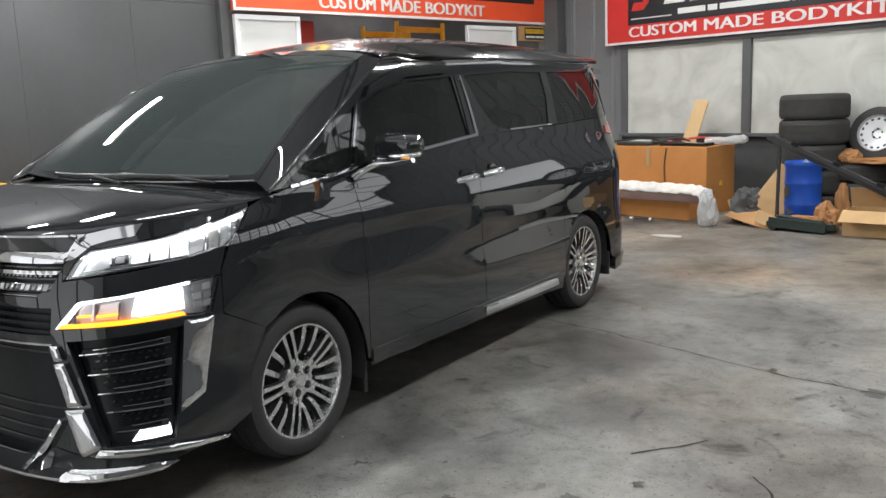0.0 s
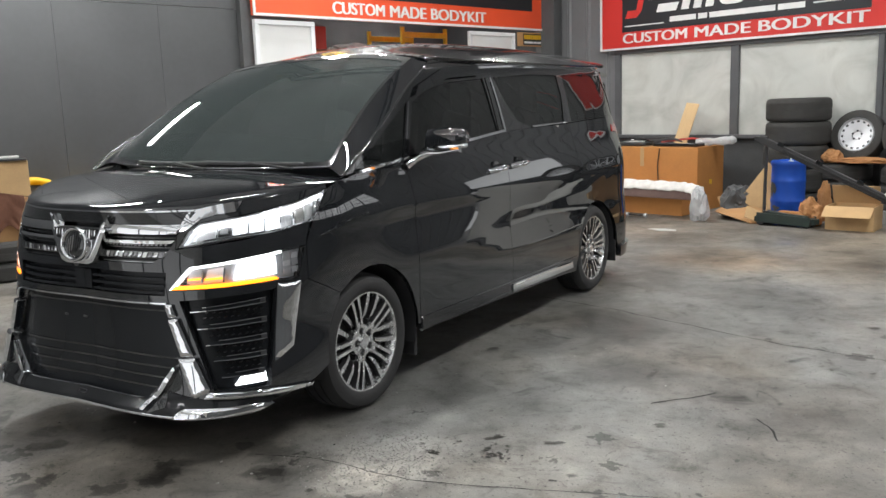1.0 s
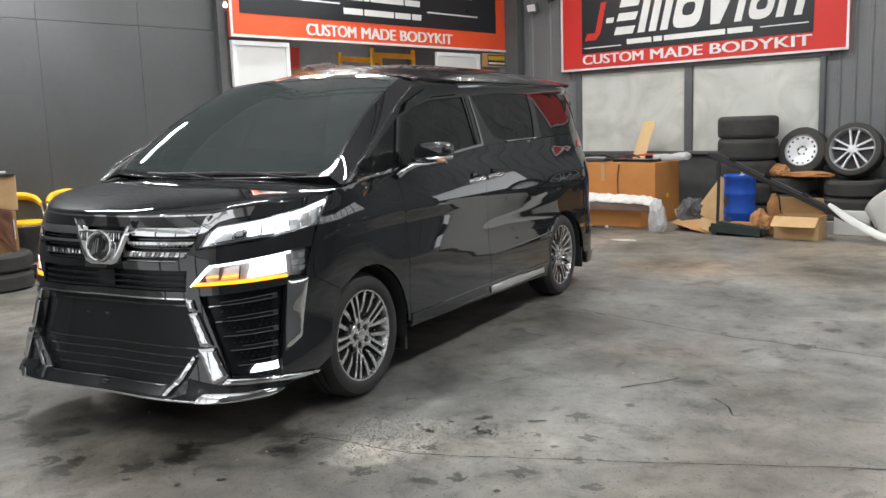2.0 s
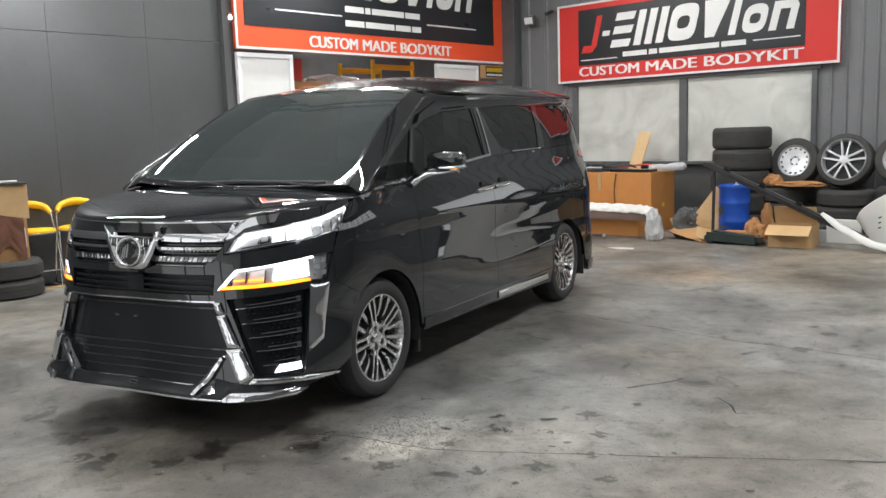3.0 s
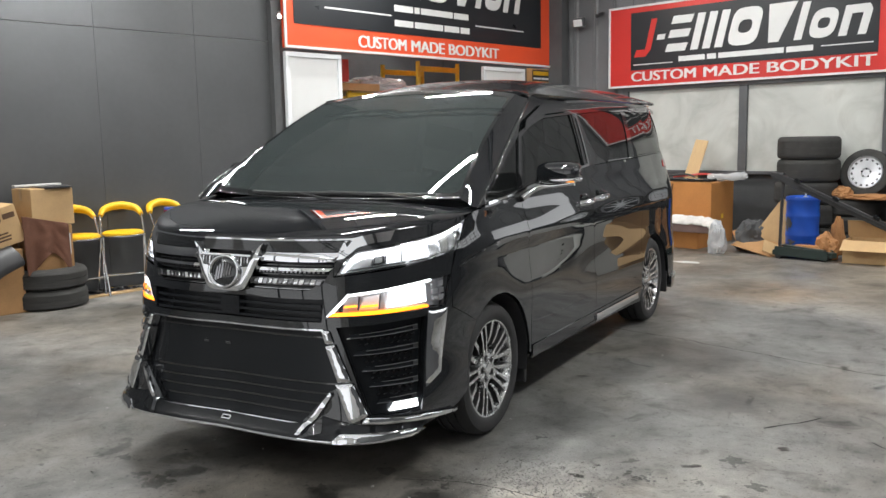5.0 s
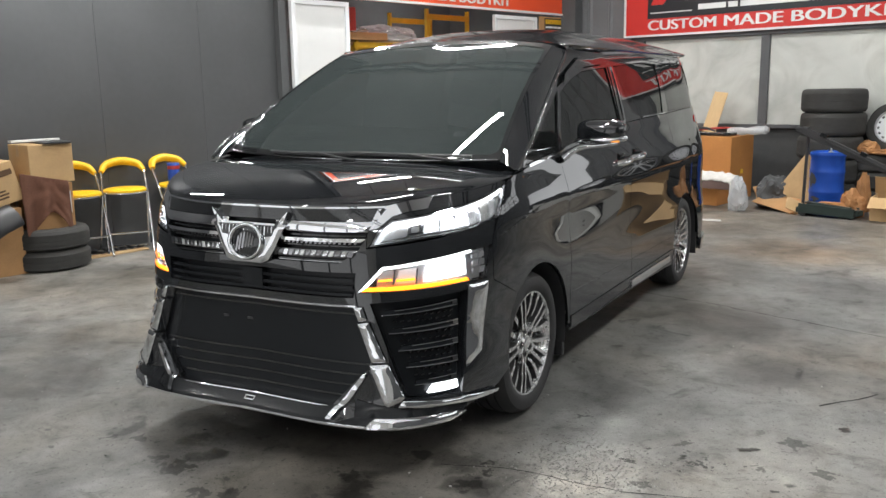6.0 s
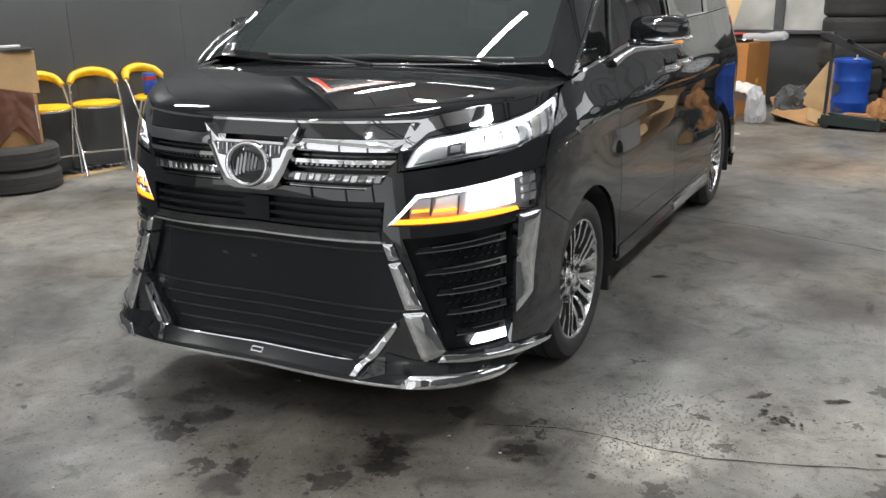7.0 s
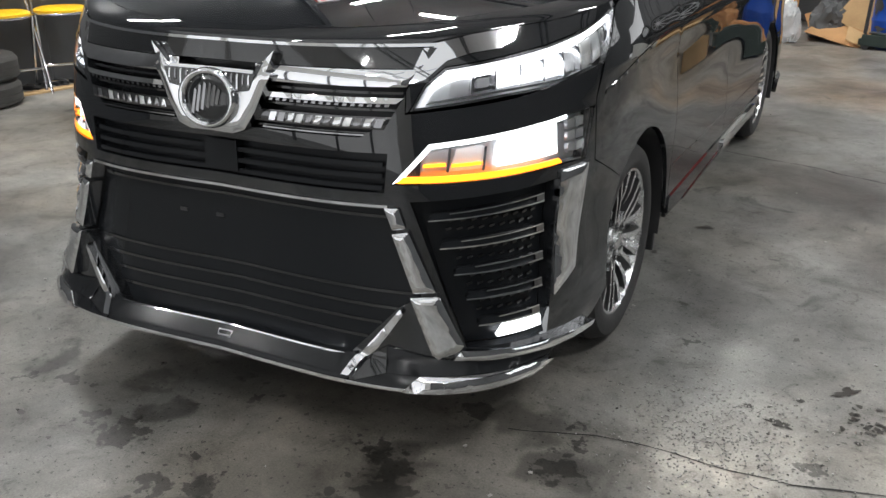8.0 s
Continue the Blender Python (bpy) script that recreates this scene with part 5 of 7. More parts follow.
# windscreen and wipers
panel("windscreen", [(-0.96, 0.005), (0.96, 0.005), (0.97, 1), (-0.97, 1)], screen, "screen", car, gap=0.0, depth=0.004, step=0.05, label="dark windscreen glass")
panel("glass_border", [(-0.96, 0.005), (0.96, 0.005), (0.97, 1), (-0.97, 1)], screen, "gloss_black", car, holes=[rounded([(-0.935, 0.04), (0.935, 0.04), (0.94, 0.94), (-0.94, 0.94)], 0.05)], lift=0.002, gap=0.0, depth=0, hole_depth=0, step=0.05, label="black border of the windscreen")
for x0, x1, t0, t1 in ((-0.62, 0.12, 0.022, 0.030), (0.02, 0.80, 0.034, 0.018)):
    w = part("wiper", sweep([screen(x0 + (x1 - x0) * k / 8, t0 + (t1 - t0) * k / 8) + Vector((0, -0.010, 0.012)) for k in range(9)], 0.009, 8, 0.7), "plastic", car, smooth=60)
    part("wiper_arm", sweep([screen(x0 + (x1 - x0) * (0.5 + 0.06 * k), 0.03 - 0.004 * k) + Vector((0, -0.018, 0.010 - 0.001 * k)) for k in range(8)], 0.007, 8), "plastic", w, smooth=60)
# smoked chrome bead put in for the reflection along the glossy cowl
part("cowl_edge", sweep([screen(-0.95 + 1.9 * k / 24, 0.004) + Vector((0, -0.006, 0.004)) for k in range(25)], 0.006, 8), "smoke", car, "thin smoked chrome line for the highlight along the foot of the windscreen", smooth=60)
panel("sticker", [(0.62, 0.15), (0.70, 0.15), (0.70, 0.185), (0.62, 0.185)], screen, "frame", car, lift=-0.006, depth=0, label="pale paper sticker inside the glass")

# roof
roof_line = [(-0.668, 0.865), (0, 0.895), (0.668, 0.865), (0.712, 1.2), (0.715, 2.0), (0.715, 3.0), (0.69, 3.75), (0.55, 3.93), (0, 3.97), (-0.55, 3.93), (-0.69, 3.75), (-0.715, 3.0), (-0.715, 2.0), (-0.712, 1.2)]
panel("roof", roof_line, roof_at, "dusty_paint", car, gap=0.001, depth=0.02, step=0.05)

# sides
for flip in (False, True):
    def P(name, outline, mat, **kw):
        return panel(name, outline, body, mat, car, flip=flip, **kw)

    def sd(points):
        return [(SIDE + y, z) for y, z in points]
    fa = arch(ARCH_MID, FRONT_ARCH, ARCH_UP)
    wing = [(Q(0.905, -0.232), 0.658)] + [p for p in fa[::-1] if p[1] > 0.668 or p[0] > SIDE] + sd([(DOOR_A, 0.345), (DOOR_A, 0.6), (DOOR_A + 0.01, 1.0), (DOOR_A + 0.005, belt(DOOR_A) - 0.002)]) + sd([(0.2, belt(0.2)), (0.0, 1.205)])
    wing += [(QF * a, shoulder(a)) for a in (1.50, 1.40)] + [(Q(0.871, -0.222), 1.157), (Q(0.880, -0.300), 1.085), (Q(0.887, -0.365), 1.026), (Q(0.892, -0.42), 0.93), (Q(0.895, -0.43), 0.76)]
    P("front_wing", wing, "paint")
    P("front_door", sd([(DOOR_A, 0.30), (DOOR_B, 0.30), (DOOR_B, 0.8), (DOOR_B + 0.01, 1.15), (DOOR_B + 0.02, belt(DOOR_B)), (1.2, belt(1.2)), (0.8, belt(0.8)), (DOOR_A + 0.005, belt(DOOR_A)), (DOOR_A + 0.01, 1.0), (DOOR_A, 0.6)]), "paint")
    ra = arch(3.0, REAR_ARCH)
    P("sliding_door", sd([(DOOR_B, 0.30), (2.58, 0.30)]) + [p for p in ra[::-1] if p[0] < SIDE + DOOR_C] + sd([(DOOR_C, 0.55), (DOOR_C + 0.04, 0.95), (DOOR_C + 0.06, belt(DOOR_C)), (2.3, belt(2.3)), (1.9, belt(1.9)), (DOOR_B + 0.02, belt(DOOR_B)), (DOOR_B + 0.01, 1.15), (DOOR_B, 0.8)]), "paint")
    rear = [p for p in ra[::-1] if p[0] >= SIDE + DOOR_C - 0.001] + sd([(3.45, 0.26), (3.9, 0.26), (4.37, 0.26), (4.37, 1.0), (4.37, 1.38), (3.9, 1.39), (3.3, belt(3.3)), (DOOR_C + 0.06, belt(DOOR_C)), (DOOR_C + 0.04, 0.95), (DOOR_C, 0.56)])
    P("rear_wing", rear, "paint")
    # glass
    P("quarter_glass", sd([(-0.03, 1.212), (0.44, 1.250), (0.585, 1.545)]), "tint", lift=-0.008, round_by=0.02)
    P("front_window", sd([(0.49, 1.252), (0.9, 1.290), (1.555, 1.345), (1.53, 1.5), (1.515, 1.683), (1.05, 1.655), (0.80, 1.605), (0.64, 1.545)]), "tint", lift=-0.008, round_by=0.03)
    P("sliding_window", sd([(2.02, 1.362), (2.60, 1.365), (2.655, 1.55), (2.66, 1.715), (2.2, 1.718), (1.66, 1.690), (1.74, 1.53), (1.86, 1.40)]), "tint", lift=-0.006, round_by=0.04)
    P("rear_window", sd([(2.74, 1.372), (3.2, 1.385), (3.66, 1.392), (3.62, 1.58), (3.52, 1.72), (3.1, 1.722), (2.76, 1.717)]), "tint", lift=-0.006, round_by=0.03)
    # frame round the glass
    holes = [sd([(-0.03, 1.212), (0.44, 1.250), (0.585, 1.545)]), sd([(0.49, 1.252), (0.9, 1.290), (1.555, 1.345), (1.53, 1.5), (1.515, 1.683), (1.05, 1.655), (0.80, 1.605), (0.64, 1.545)]),
             sd([(2.02, 1.362), (2.60, 1.365), (2.655, 1.55), (2.66, 1.715), (2.2, 1.718), (1.66, 1.690), (1.74, 1.53), (1.86, 1.40)]), sd([(2.74, 1.372), (3.2, 1.385), (3.66, 1.392), (3.62, 1.58), (3.52, 1.72), (3.1, 1.722), (2.76, 1.717)])]
    P("window_frame", sd([(-0.10, 1.203), (0.42, 1.238), (1.0, 1.288), (1.55, 1.336), (2.1, 1.349), (2.7, 1.361), (3.3, 1.380), (4.37, 1.385), (4.37, 1.80), (3.3, 1.805), (2.0, 1.81), (1.3, 1.808), (0.95, 1.785), (0.62, 1.625), (0.30, 1.43)]), "gloss_black", holes=holes, gap=0.001, hole_depth=0.012)
    # chrome
    P("belt_trim", sd([(0.02, 1.203), (0.42, 1.236), (1.0, 1.287), (1.65, 1.338), (1.65, 1.354), (1.0, 1.302), (0.42, 1.252), (0.02, 1.216)]), "chrome", lift=0.008, depth=0.02, gap=0.0, label="chrome belt trim", dome=0.005, dome_in=0.007, step=0.02)
    P("pillar_trim", sd([(1.565, 1.349), (1.648, 1.352), (1.612, 1.688), (1.545, 1.687)]), "gloss_black", lift=0.004, depth=0.012, gap=0.0, label="slanted gloss black pillar trim")
    P("pillar_trim", sd([(1.625, 1.352), (1.652, 1.353), (1.612, 1.688), (1.596, 1.687)]), "chrome", lift=0.010, depth=0.012, gap=0.0, label="slanted chrome pillar trim")
    P("belt_trim", sd([(2.05, 1.352), (2.64, 1.360), (2.64, 1.368), (2.05, 1.362)]), "chrome", lift=0.008, depth=0.015, gap=0.0, label="chrome belt trim")
    P("roof_trim", sd([(1.46, 1.765), (2.2, 1.788), (3.0, 1.79), (3.6, 1.785), (3.6, 1.775), (3.0, 1.778), (2.2, 1.775), (1.46, 1.75)]), "chrome", lift=0.018, depth=0.03, gap=0.0, label="chrome roof edge trim")
    P("rain_visor", sd([(0.66, 1.575), (1.05, 1.675), (1.47, 1.70), (1.47, 1.76), (1.05, 1.74), (0.72, 1.635)]), "gloss_black", lift=0.022, depth=0.004, gap=0.0)
    # sills and skirts
    P("side_skirt", sd([(0.44, 0.315), (0.70, 0.300), (1.5, 0.285), (2.3, 0.262), (2.56, 0.245), (2.58, 0.36), (0.44, 0.38)]), "paint", lift=0.006, depth=0.05, gap=0.001)
    P("skirt_trim", sd([(0.68, 0.301), (1.10, 0.310), (1.49, 0.312), (1.49, 0.298), (1.10, 0.298)]), "dark_chrome", lift=0.010, depth=0.02, gap=0.001, label="thin chrome skirt line")
    P("skirt_trim", sd([(1.50, 0.298), (1.50, 0.352), (2.2, 0.340), (2.46, 0.334), (2.48, 0.286), (2.2, 0.290)]), "chrome", lift=0.016, depth=0.03, gap=0.001, label="chrome skirt trim", dome=0.004, dome_in=0.010, step=0.02)
    P("crease_trim", sd([(0.46, 0.503), (1.515, 0.476), (1.515, 0.483), (0.46, 0.510)]), "paint", lift=0.001, depth=0.008, gap=0, dome=0.005, dome_in=0.0035, step=0.02)
    P("crease_trim", sd([(1.545, 0.475), (2.55, 0.450), (2.55, 0.457), (1.545, 0.482)]), "paint", lift=0.001, depth=0.008, gap=0, dome=0.005, dome_in=0.0035, step=0.02)
    P("wing_crease", [(1.10, 0.934), (1.20, 0.958), (1.32, 0.985), (SIDE + 0.05, 1.012), (SIDE + 0.27, 1.030), (SIDE + 0.27, 1.033), (SIDE + 0.05, 1.021), (1.32, 0.997), (1.20, 0.970), (1.10, 0.944)], "paint", lift=0.002, depth=0.008, gap=0, dome=0.004, dome_in=0.005, step=0.01)
    # A pillar
    e1 = [screen(0.96 + 0.01 * k / 14, k / 14) for k in range(15)]
    e2 = [body(SIDE + y, z) for y, z in ((curve([(0, -0.12), (0.4, 0.30), (0.75, 0.66), (1, 0.955)])(k / 14), curve([(0, 1.196), (0.4, 1.432), (0.75, 1.643), (1, 1.79)])(k / 14)) for k in range(15))]
    strip("a_pillar", e1, e2, "paint", car, bulge=0.003, flip=flip)
    S = -1 if flip else 1
    # rounded bead added so the pillar's edge catches a bright line
    part("pillar_moulding", sweep([(S * (p.x + 0.002), p.y, p.z + 0.002) for p in e2[:14]], 0.009, 8), "gloss_black", car, smooth=60)
    P("quarter_trim", sd([(0.452, 1.252), (0.468, 1.253), (0.612, 1.548), (0.598, 1.552)]), "smoke", lift=0.002, depth=0.012, gap=0.0, label="narrow bright bar between the panes")
    # roof edge between pillar top, roof and window frame
    ys = [0.86 + (3.95 - 0.86) * k / 40 for k in range(41)]
    ra_, rb_ = [], []
    for y in ys:
        wx = min(0.71, 0.668 + 0.13 * (y - 0.865)) if y < 3 else 0.71 - 0.10 * max(0, (y - 3.3) / 0.65) ** 2
        ra_.append(roof_at(wx, y))
        rb_.append(body(SIDE + max(y, 0.93), 1.795 if y > 1 else 1.775 + 0.02 * (y - 0.86) / 0.14))
    strip("roof_edge", ra_, rb_, "paint", car, bulge=0.008, flip=flip)
    # door handles
    for y, z, d in ((1.405, 1.118, -1), (1.70, 1.128, 1)):
        w = width(y, z)
        S = -1 if flip else 1
        h = part("door_handle", sweep(smooth_line([(S * (w - 0.01), y - 0.085, z - 0.012), (S * (w + 0.03), y - 0.06, z - 0.004), (S * (w + 0.038), y, z + 0.002), (S * (w + 0.03), y + 0.06, z + 0.006), (S * (w - 0.01), y + 0.085, z + 0.004)], 5), 0.022, 12, 0.8), "chrome", car, "chrome door handle", smooth=60)
        part("handle_cup", lathe([(0.0, -0.002), (0.045, 0.0), (0.05, 0.003), (0.052, 0.0)], 28, "X"), "gloss_black", h, smooth=40, at=Matrix.Translation((S * (w + 0.002), y + 0.01 * d, z)))
    # mirror
    S = -1 if flip else 1
    shell = bmesh.new()
    bmesh.ops.create_uvsphere(shell, u_segments=28, v_segments=16, radius=1)
    for vv in shell.verts:
        c = vv.co
        k = lambda a, n: math.copysign(abs(a) ** n, a)
        vv.co = Vector((k(c.x, 0.55) * 0.135, k(c.y, 0.75) * 0.09 - 0.03 * c.x, k(c.z, 0.6) * (0.066 - 0.008 * c.x) + 0.008 * c.x))
    bmesh.ops.transform(shell, matrix=Matrix.Translation((S * 1.025, 0.60, 1.338)) @ Matrix.Diagonal((S, 1, 1, 1)), verts=shell.verts)
    bmesh.ops.recalc_face_normals(shell, faces=shell.faces)
    mir = part("side_mirror", shell, "paint", car, "black side mirror with a chrome arm", smooth=180)
    part("mirror_arm", sweep(smooth_line([(S * 0.872, 0.43, 1.205), (S * 0.90, 0.47, 1.235), (S * 0.945, 0.52, 1.262), (S * 1.02, 0.545, 1.268), (S * 1.13, 0.56, 1.285)], 6), [0.026] * 6 + [0.02] * 19, 10, 0.7), "chrome", mir, "chrome mirror arm", smooth=60)
    part("mirror_strip", sweep(smooth_line([(S * 0.905, 0.555, 1.292), (S * 0.97, 0.522, 1.296), (S * 1.06, 0.50, 1.300), (S * 1.145, 0.52, 1.306), (S * 1.163, 0.57, 1.31)], 6), 0.013, 10), "chrome", mir, "chrome lower strip", smooth=60)
    part("mirror_lamp", box(0.05, 0.016, 0.008, (S * 1.125, 0.504, 1.296), 0.003), "dim_amber", mir, "amber indicator strip")
    # rear lamp, seen edge on
    P("rear_lamp", sd([(3.47, 1.262), (3.72, 1.225), (4.3, 1.20), (4.3, 1.30), (3.50, 1.318)]), "red_lens", lift=0.006, depth=0.02, label="red rear lamp")
    P("rear_lamp", sd([(3.62, 1.32), (3.75, 1.322), (4.3, 1.31), (4.3, 1.36), (3.70, 1.385)]), "chrome", lift=0.004, depth=0.02, label="clear rear lamp")
    P("rear_skirt", sd([(3.43, 0.20), (3.9, 0.22), (4.37, 0.22), (4.37, 0.36), (3.95, 0.34), (3.42, 0.29)]), "gloss_black", lift=0.022, depth=0.05)
    P("wheel_well", [(a, b) for a, b in arch(0.0, 0.46)] + sd([(-0.1, 0.2)]), "dark", lift=-0.25, depth=0)
    for yc, r, up in ((ARCH_MID, FRONT_ARCH, ARCH_UP), (3.0, REAR_ARCH, REAR_ARCH)):
        liner = bmesh.new()
        a_, b_ = [], []
        for i in range(25):
            a = -0.25 + (math.pi + 0.5) * i / 24
            y, z = yc + (r - 0.004) * math.cos(a), 0.345 + (up - 0.004) * math.sin(a)
            a_.append(liner.verts.new((S * 0.52, y, z)))
            b_.append(liner.verts.new((S * (min(width(y, z) if y < 3.2 else width(3.2, z), 0.92) - 0.008 if y > -0.2 else 0.885), y, z)))
        for i in range(24):
            liner.faces.new((a_[i], a_[i + 1], b_[i + 1], b_[i]))
        part("wheel_liner", liner, "plastic", car, smooth=180)
    part("mud_flap", box(0.24, 0.025, 0.24, (S * 0.775, 0.418, 0.285), 0.006), "plastic", car)
    part("mud_flap", box(0.24, 0.02, 0.18, (S * 0.79, 3.43, 0.26), 0.006), "plastic", car)

# tailgate, spoiler, floor and dark inside
part("tailgate", box(1.3, 0.06, 1.25, (0, 3.86, 1.05), 0.02), "paint", car)
part("rear_spoiler", prism([(-0.66, 3.72), (0.66, 3.72), (0.62, 3.98), (0.3, 4.03), (-0.3, 4.03), (-0.62, 3.98)], 0.03, turn=pose(0, 0, 1.86, -2)), "paint", car)
part("underbody", box(0.9, 4.4, 0.12, (0, 1.6, 0.29)), "dark", car)
part("floor_pan", box(1.5, 2.0, 0.08, (0, 1.5, 0.33)), "dark", car)
part("crash_beam", box(1.15, 0.2, 0.5, (0, -0.66, 0.55), 0.03), "dark", car)
part("engine", box(1.02, 1.1, 0.6, (0, 0.0, 0.65)), "dark", car)
part("bulkhead", box(1.55, 0.06, 0.75, (0, 0.42, 0.75)), "dark", car)
part("dashboard", box(1.5, 0.35, 0.14, (0, 0.30, 1.12), 0.05), "dark", car, smooth=40)
for x in (-0.4, 0.4):
    for y in (1.15, 2.1):
        seat = part("seat", box(0.5, 0.5, 0.16, (x, y, 0.68), 0.06), "dark", car, smooth=40)
        part("seat_back", box(0.5, 0.14, 0.75, (x, y + 0.2, 1.05), 0.06, pose(0, 0, 0, -14)), "dark", seat, smooth=40)
        part("head_rest", box(0.26, 0.09, 0.2, (x, y + 0.31, 1.5), 0.04, pose(0, 0, 0, -14)), "dark", seat, smooth=40)
part("cabin_floor", box(1.6, 3.3, 0.04, (0, 2.0, 0.45)), "dark", car)


# ---- wheels ----
def car_wheel():
    """A wheel round the x axis, its face towards +x."""
    W2, R = 0.115, 0.350
    prof = [(0.254, -W2 + 0.01), (0.266, -W2), (0.295, -W2 - 0.006), (0.325, -W2 + 0.004), (0.341, -W2 + 0.028)]
    for g in (-0.055, 0.0, 0.055):
        prof += [(R - 0.001, g - 0.022), (R, g - 0.006), (R - 0.008, g - 0.005), (R - 0.008, g + 0.005), (R, g + 0.006)]
    prof += [(0.341, W2 - 0.028), (0.325, W2 - 0.004), (0.295, W2 + 0.006), (0.266, W2), (0.254, W2 - 0.01)]
    ob = part("wheel", lathe(prof, 72, "X", closed=True), "rubber", None, "machined alloy wheel with a black tyre", smooth=35)
    rim = part("rim", lathe([(0.20, -0.10), (0.232, -0.10), (0.222, -0.05), (0.218, 0.04), (0.226, 0.09), (0.231, 0.096), (0.240, 0.099), (0.240, 0.106), (0.228, 0.105), (0.222, 0.092), (0.208, 0.03), (0.20, -0.09)], 72, "X", closed=True), "machined", ob, "machined alloy rim with dark pockets", smooth=40)
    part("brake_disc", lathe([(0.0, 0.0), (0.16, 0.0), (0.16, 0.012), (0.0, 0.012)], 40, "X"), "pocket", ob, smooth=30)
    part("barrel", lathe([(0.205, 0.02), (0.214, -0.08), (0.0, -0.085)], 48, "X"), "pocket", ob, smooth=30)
    thin = ((0.060, 0.012, 0.0090, 0.05, 0.083), (0.10, 0.0165, 0.0088, 0.055, 0.088), (0.16, 0.0195, 0.0088, 0.06, 0.097), (0.226, 0.0235, 0.0112, 0.07, 0.101))
    thick = ((0.104, 0.0225, 0.0075, 0.045, 0.068), (0.122, 0.0265, 0.0105, 0.05, 0.082), (0.16, 0.0315, 0.0120, 0.06, 0.094), (0.226, 0.0385, 0.0140, 0.07, 0.101))
    for k in range(10):
        for s in (-1, 1):
            a = 2 * math.pi * (k + 0.5) / 10
            bm2 = bmesh.new()
            sec = []
            for r, off, w, h0, h1 in (thick if k % 2 else thin):
                c = s * off
                sec.append([bm2.verts.new((h, c + t * w, r)) for h, t in ((h0, -1.0), (h1, -0.85), (h1, 0.85), (h0, 1.0))])
            for p, q in zip(sec, sec[1:]):
                for i in range(4):
                    bm2.faces.new((p[i], p[(i + 1) % 4], q[(i + 1) % 4], q[i])).material_index = 0 if i == 1 else 1
            bm2.faces.new(sec[0])
            bm2.faces.new(sec[-1][::-1])
            bmesh.ops.recalc_face_normals(bm2, faces=bm2.faces)
            bmesh.ops.rotate(bm2, cent=(0, 0, 0), matrix=Matrix.Rotation(a, 3, "X"), verts=bm2.verts)
            part("spoke", bm2, "machined", ob).data.materials.append(M["pocket"])
    for k in range(0, 10, 2):
        arm = prism([(-0.030, 0.045), (0.030, 0.045), (0.0255, 0.098), (0.011, 0.104), (-0.011, 0.104), (-0.0255, 0.098)], 0.022, turn=Matrix(((0, 0, 1, 0.062), (1, 0, 0, 0), (0, 1, 0, 0), (0, 0, 0, 1))))
        part("hub_arm", arm, "machined", ob, at=Matrix.Rotation(2 * math.pi * (k + 0.5) / 10, 4, "X"))
    part("hub", lathe([(0.0, 0.09), (0.033, 0.088), (0.036, 0.08), (0.062, 0.082), (0.072, 0.081), (0.078, 0.074), (0.080, 0.03)], 40, "X"), "machined", ob, smooth=35)
    for k in range(5):
        a = 2 * math.pi * (k + 0.5) / 5
        part("nut_seat", lathe([(0.0, 0.0845), (0.0165, 0.0848), (0.018, 0.0815)], 20, "X"), "pocket", ob, at=Matrix.Translation((0, 0.054 * math.cos(a), 0.054 * math.sin(a))))
        part("wheel_nut", lathe([(0.0, 0.094), (0.005, 0.0935), (0.008, 0.090), (0.0085, 0.083)], 12, "X"), "smoke", ob, at=Matrix.Translation((0, 0.054 * math.cos(a), 0.054 * math.sin(a))))
    part("centre_cap", lathe([(0.0, 0.093), (0.024, 0.092), (0.027, 0.088)], 24, "X"), "chrome", ob, smooth=40)
    for o in ob.children:
        o.matrix_basis = Matrix.Diagonal((1, 1.08, 1.08, 1)) @ o.matrix_basis
    ob.parent = car
    return ob


first = car_wheel()
first.matrix_basis = pose(0.778, 0, 0.350)
for x, y, turn in ((0.778, 3.0, 0), (-0.785, 0, 180), (-0.785, 3.0, 180)):
    w = copy_thing(first, pose(x, y, 0.350, 37 * y, 0, turn))
    w.parent = car

# the nose stands a little askew to the side: the right half lies slightly further forward
ASKEW = 0.085
higher = curve([(0.2, 0), (1.04, 0), (1.12, 0.012), (1.2, 0.022), (1.32, 0.018), (1.5, 0.008), (1.75, 0), (2.0, 0)])
wider = curve([(0.2, 0.0), (0.6, 0.0), (0.85, 0.01), (1.0, 0.028), (1.1, 0.05), (1.2, 0.08), (1.3, 0.12), (1.5, 0.11), (1.75, 0.085), (2.0, 0.08)])
for o in car.children_recursive:
    if o.type == "MESH" and not o.name.startswith(("wheel", "rim", "spoke", "hub", "nut", "centre_cap", "barrel", "brake")):
        if o.matrix_basis != Matrix():
            continue
        for vv in o.data.vertices:
            if vv.co.x < 0:
                k = min(max(-vv.co.x - 0.3, 0) / 0.55, 1)
                vv.co.y += ASKEW * vv.co.x
                vv.co.x -= wider(vv.co.z) * k * k * (3 - 2 * k)
                vv.co.z += higher(vv.co.z) * k * k * (3 - 2 * k)
for o in car.children:
    if o.name.startswith("wheel") and o.matrix_basis.translation.x < 0:
        o.matrix_basis = Matrix.Translation((0, ASKEW * o.matrix_basis.translation.x, 0)) @ o.matrix_basis


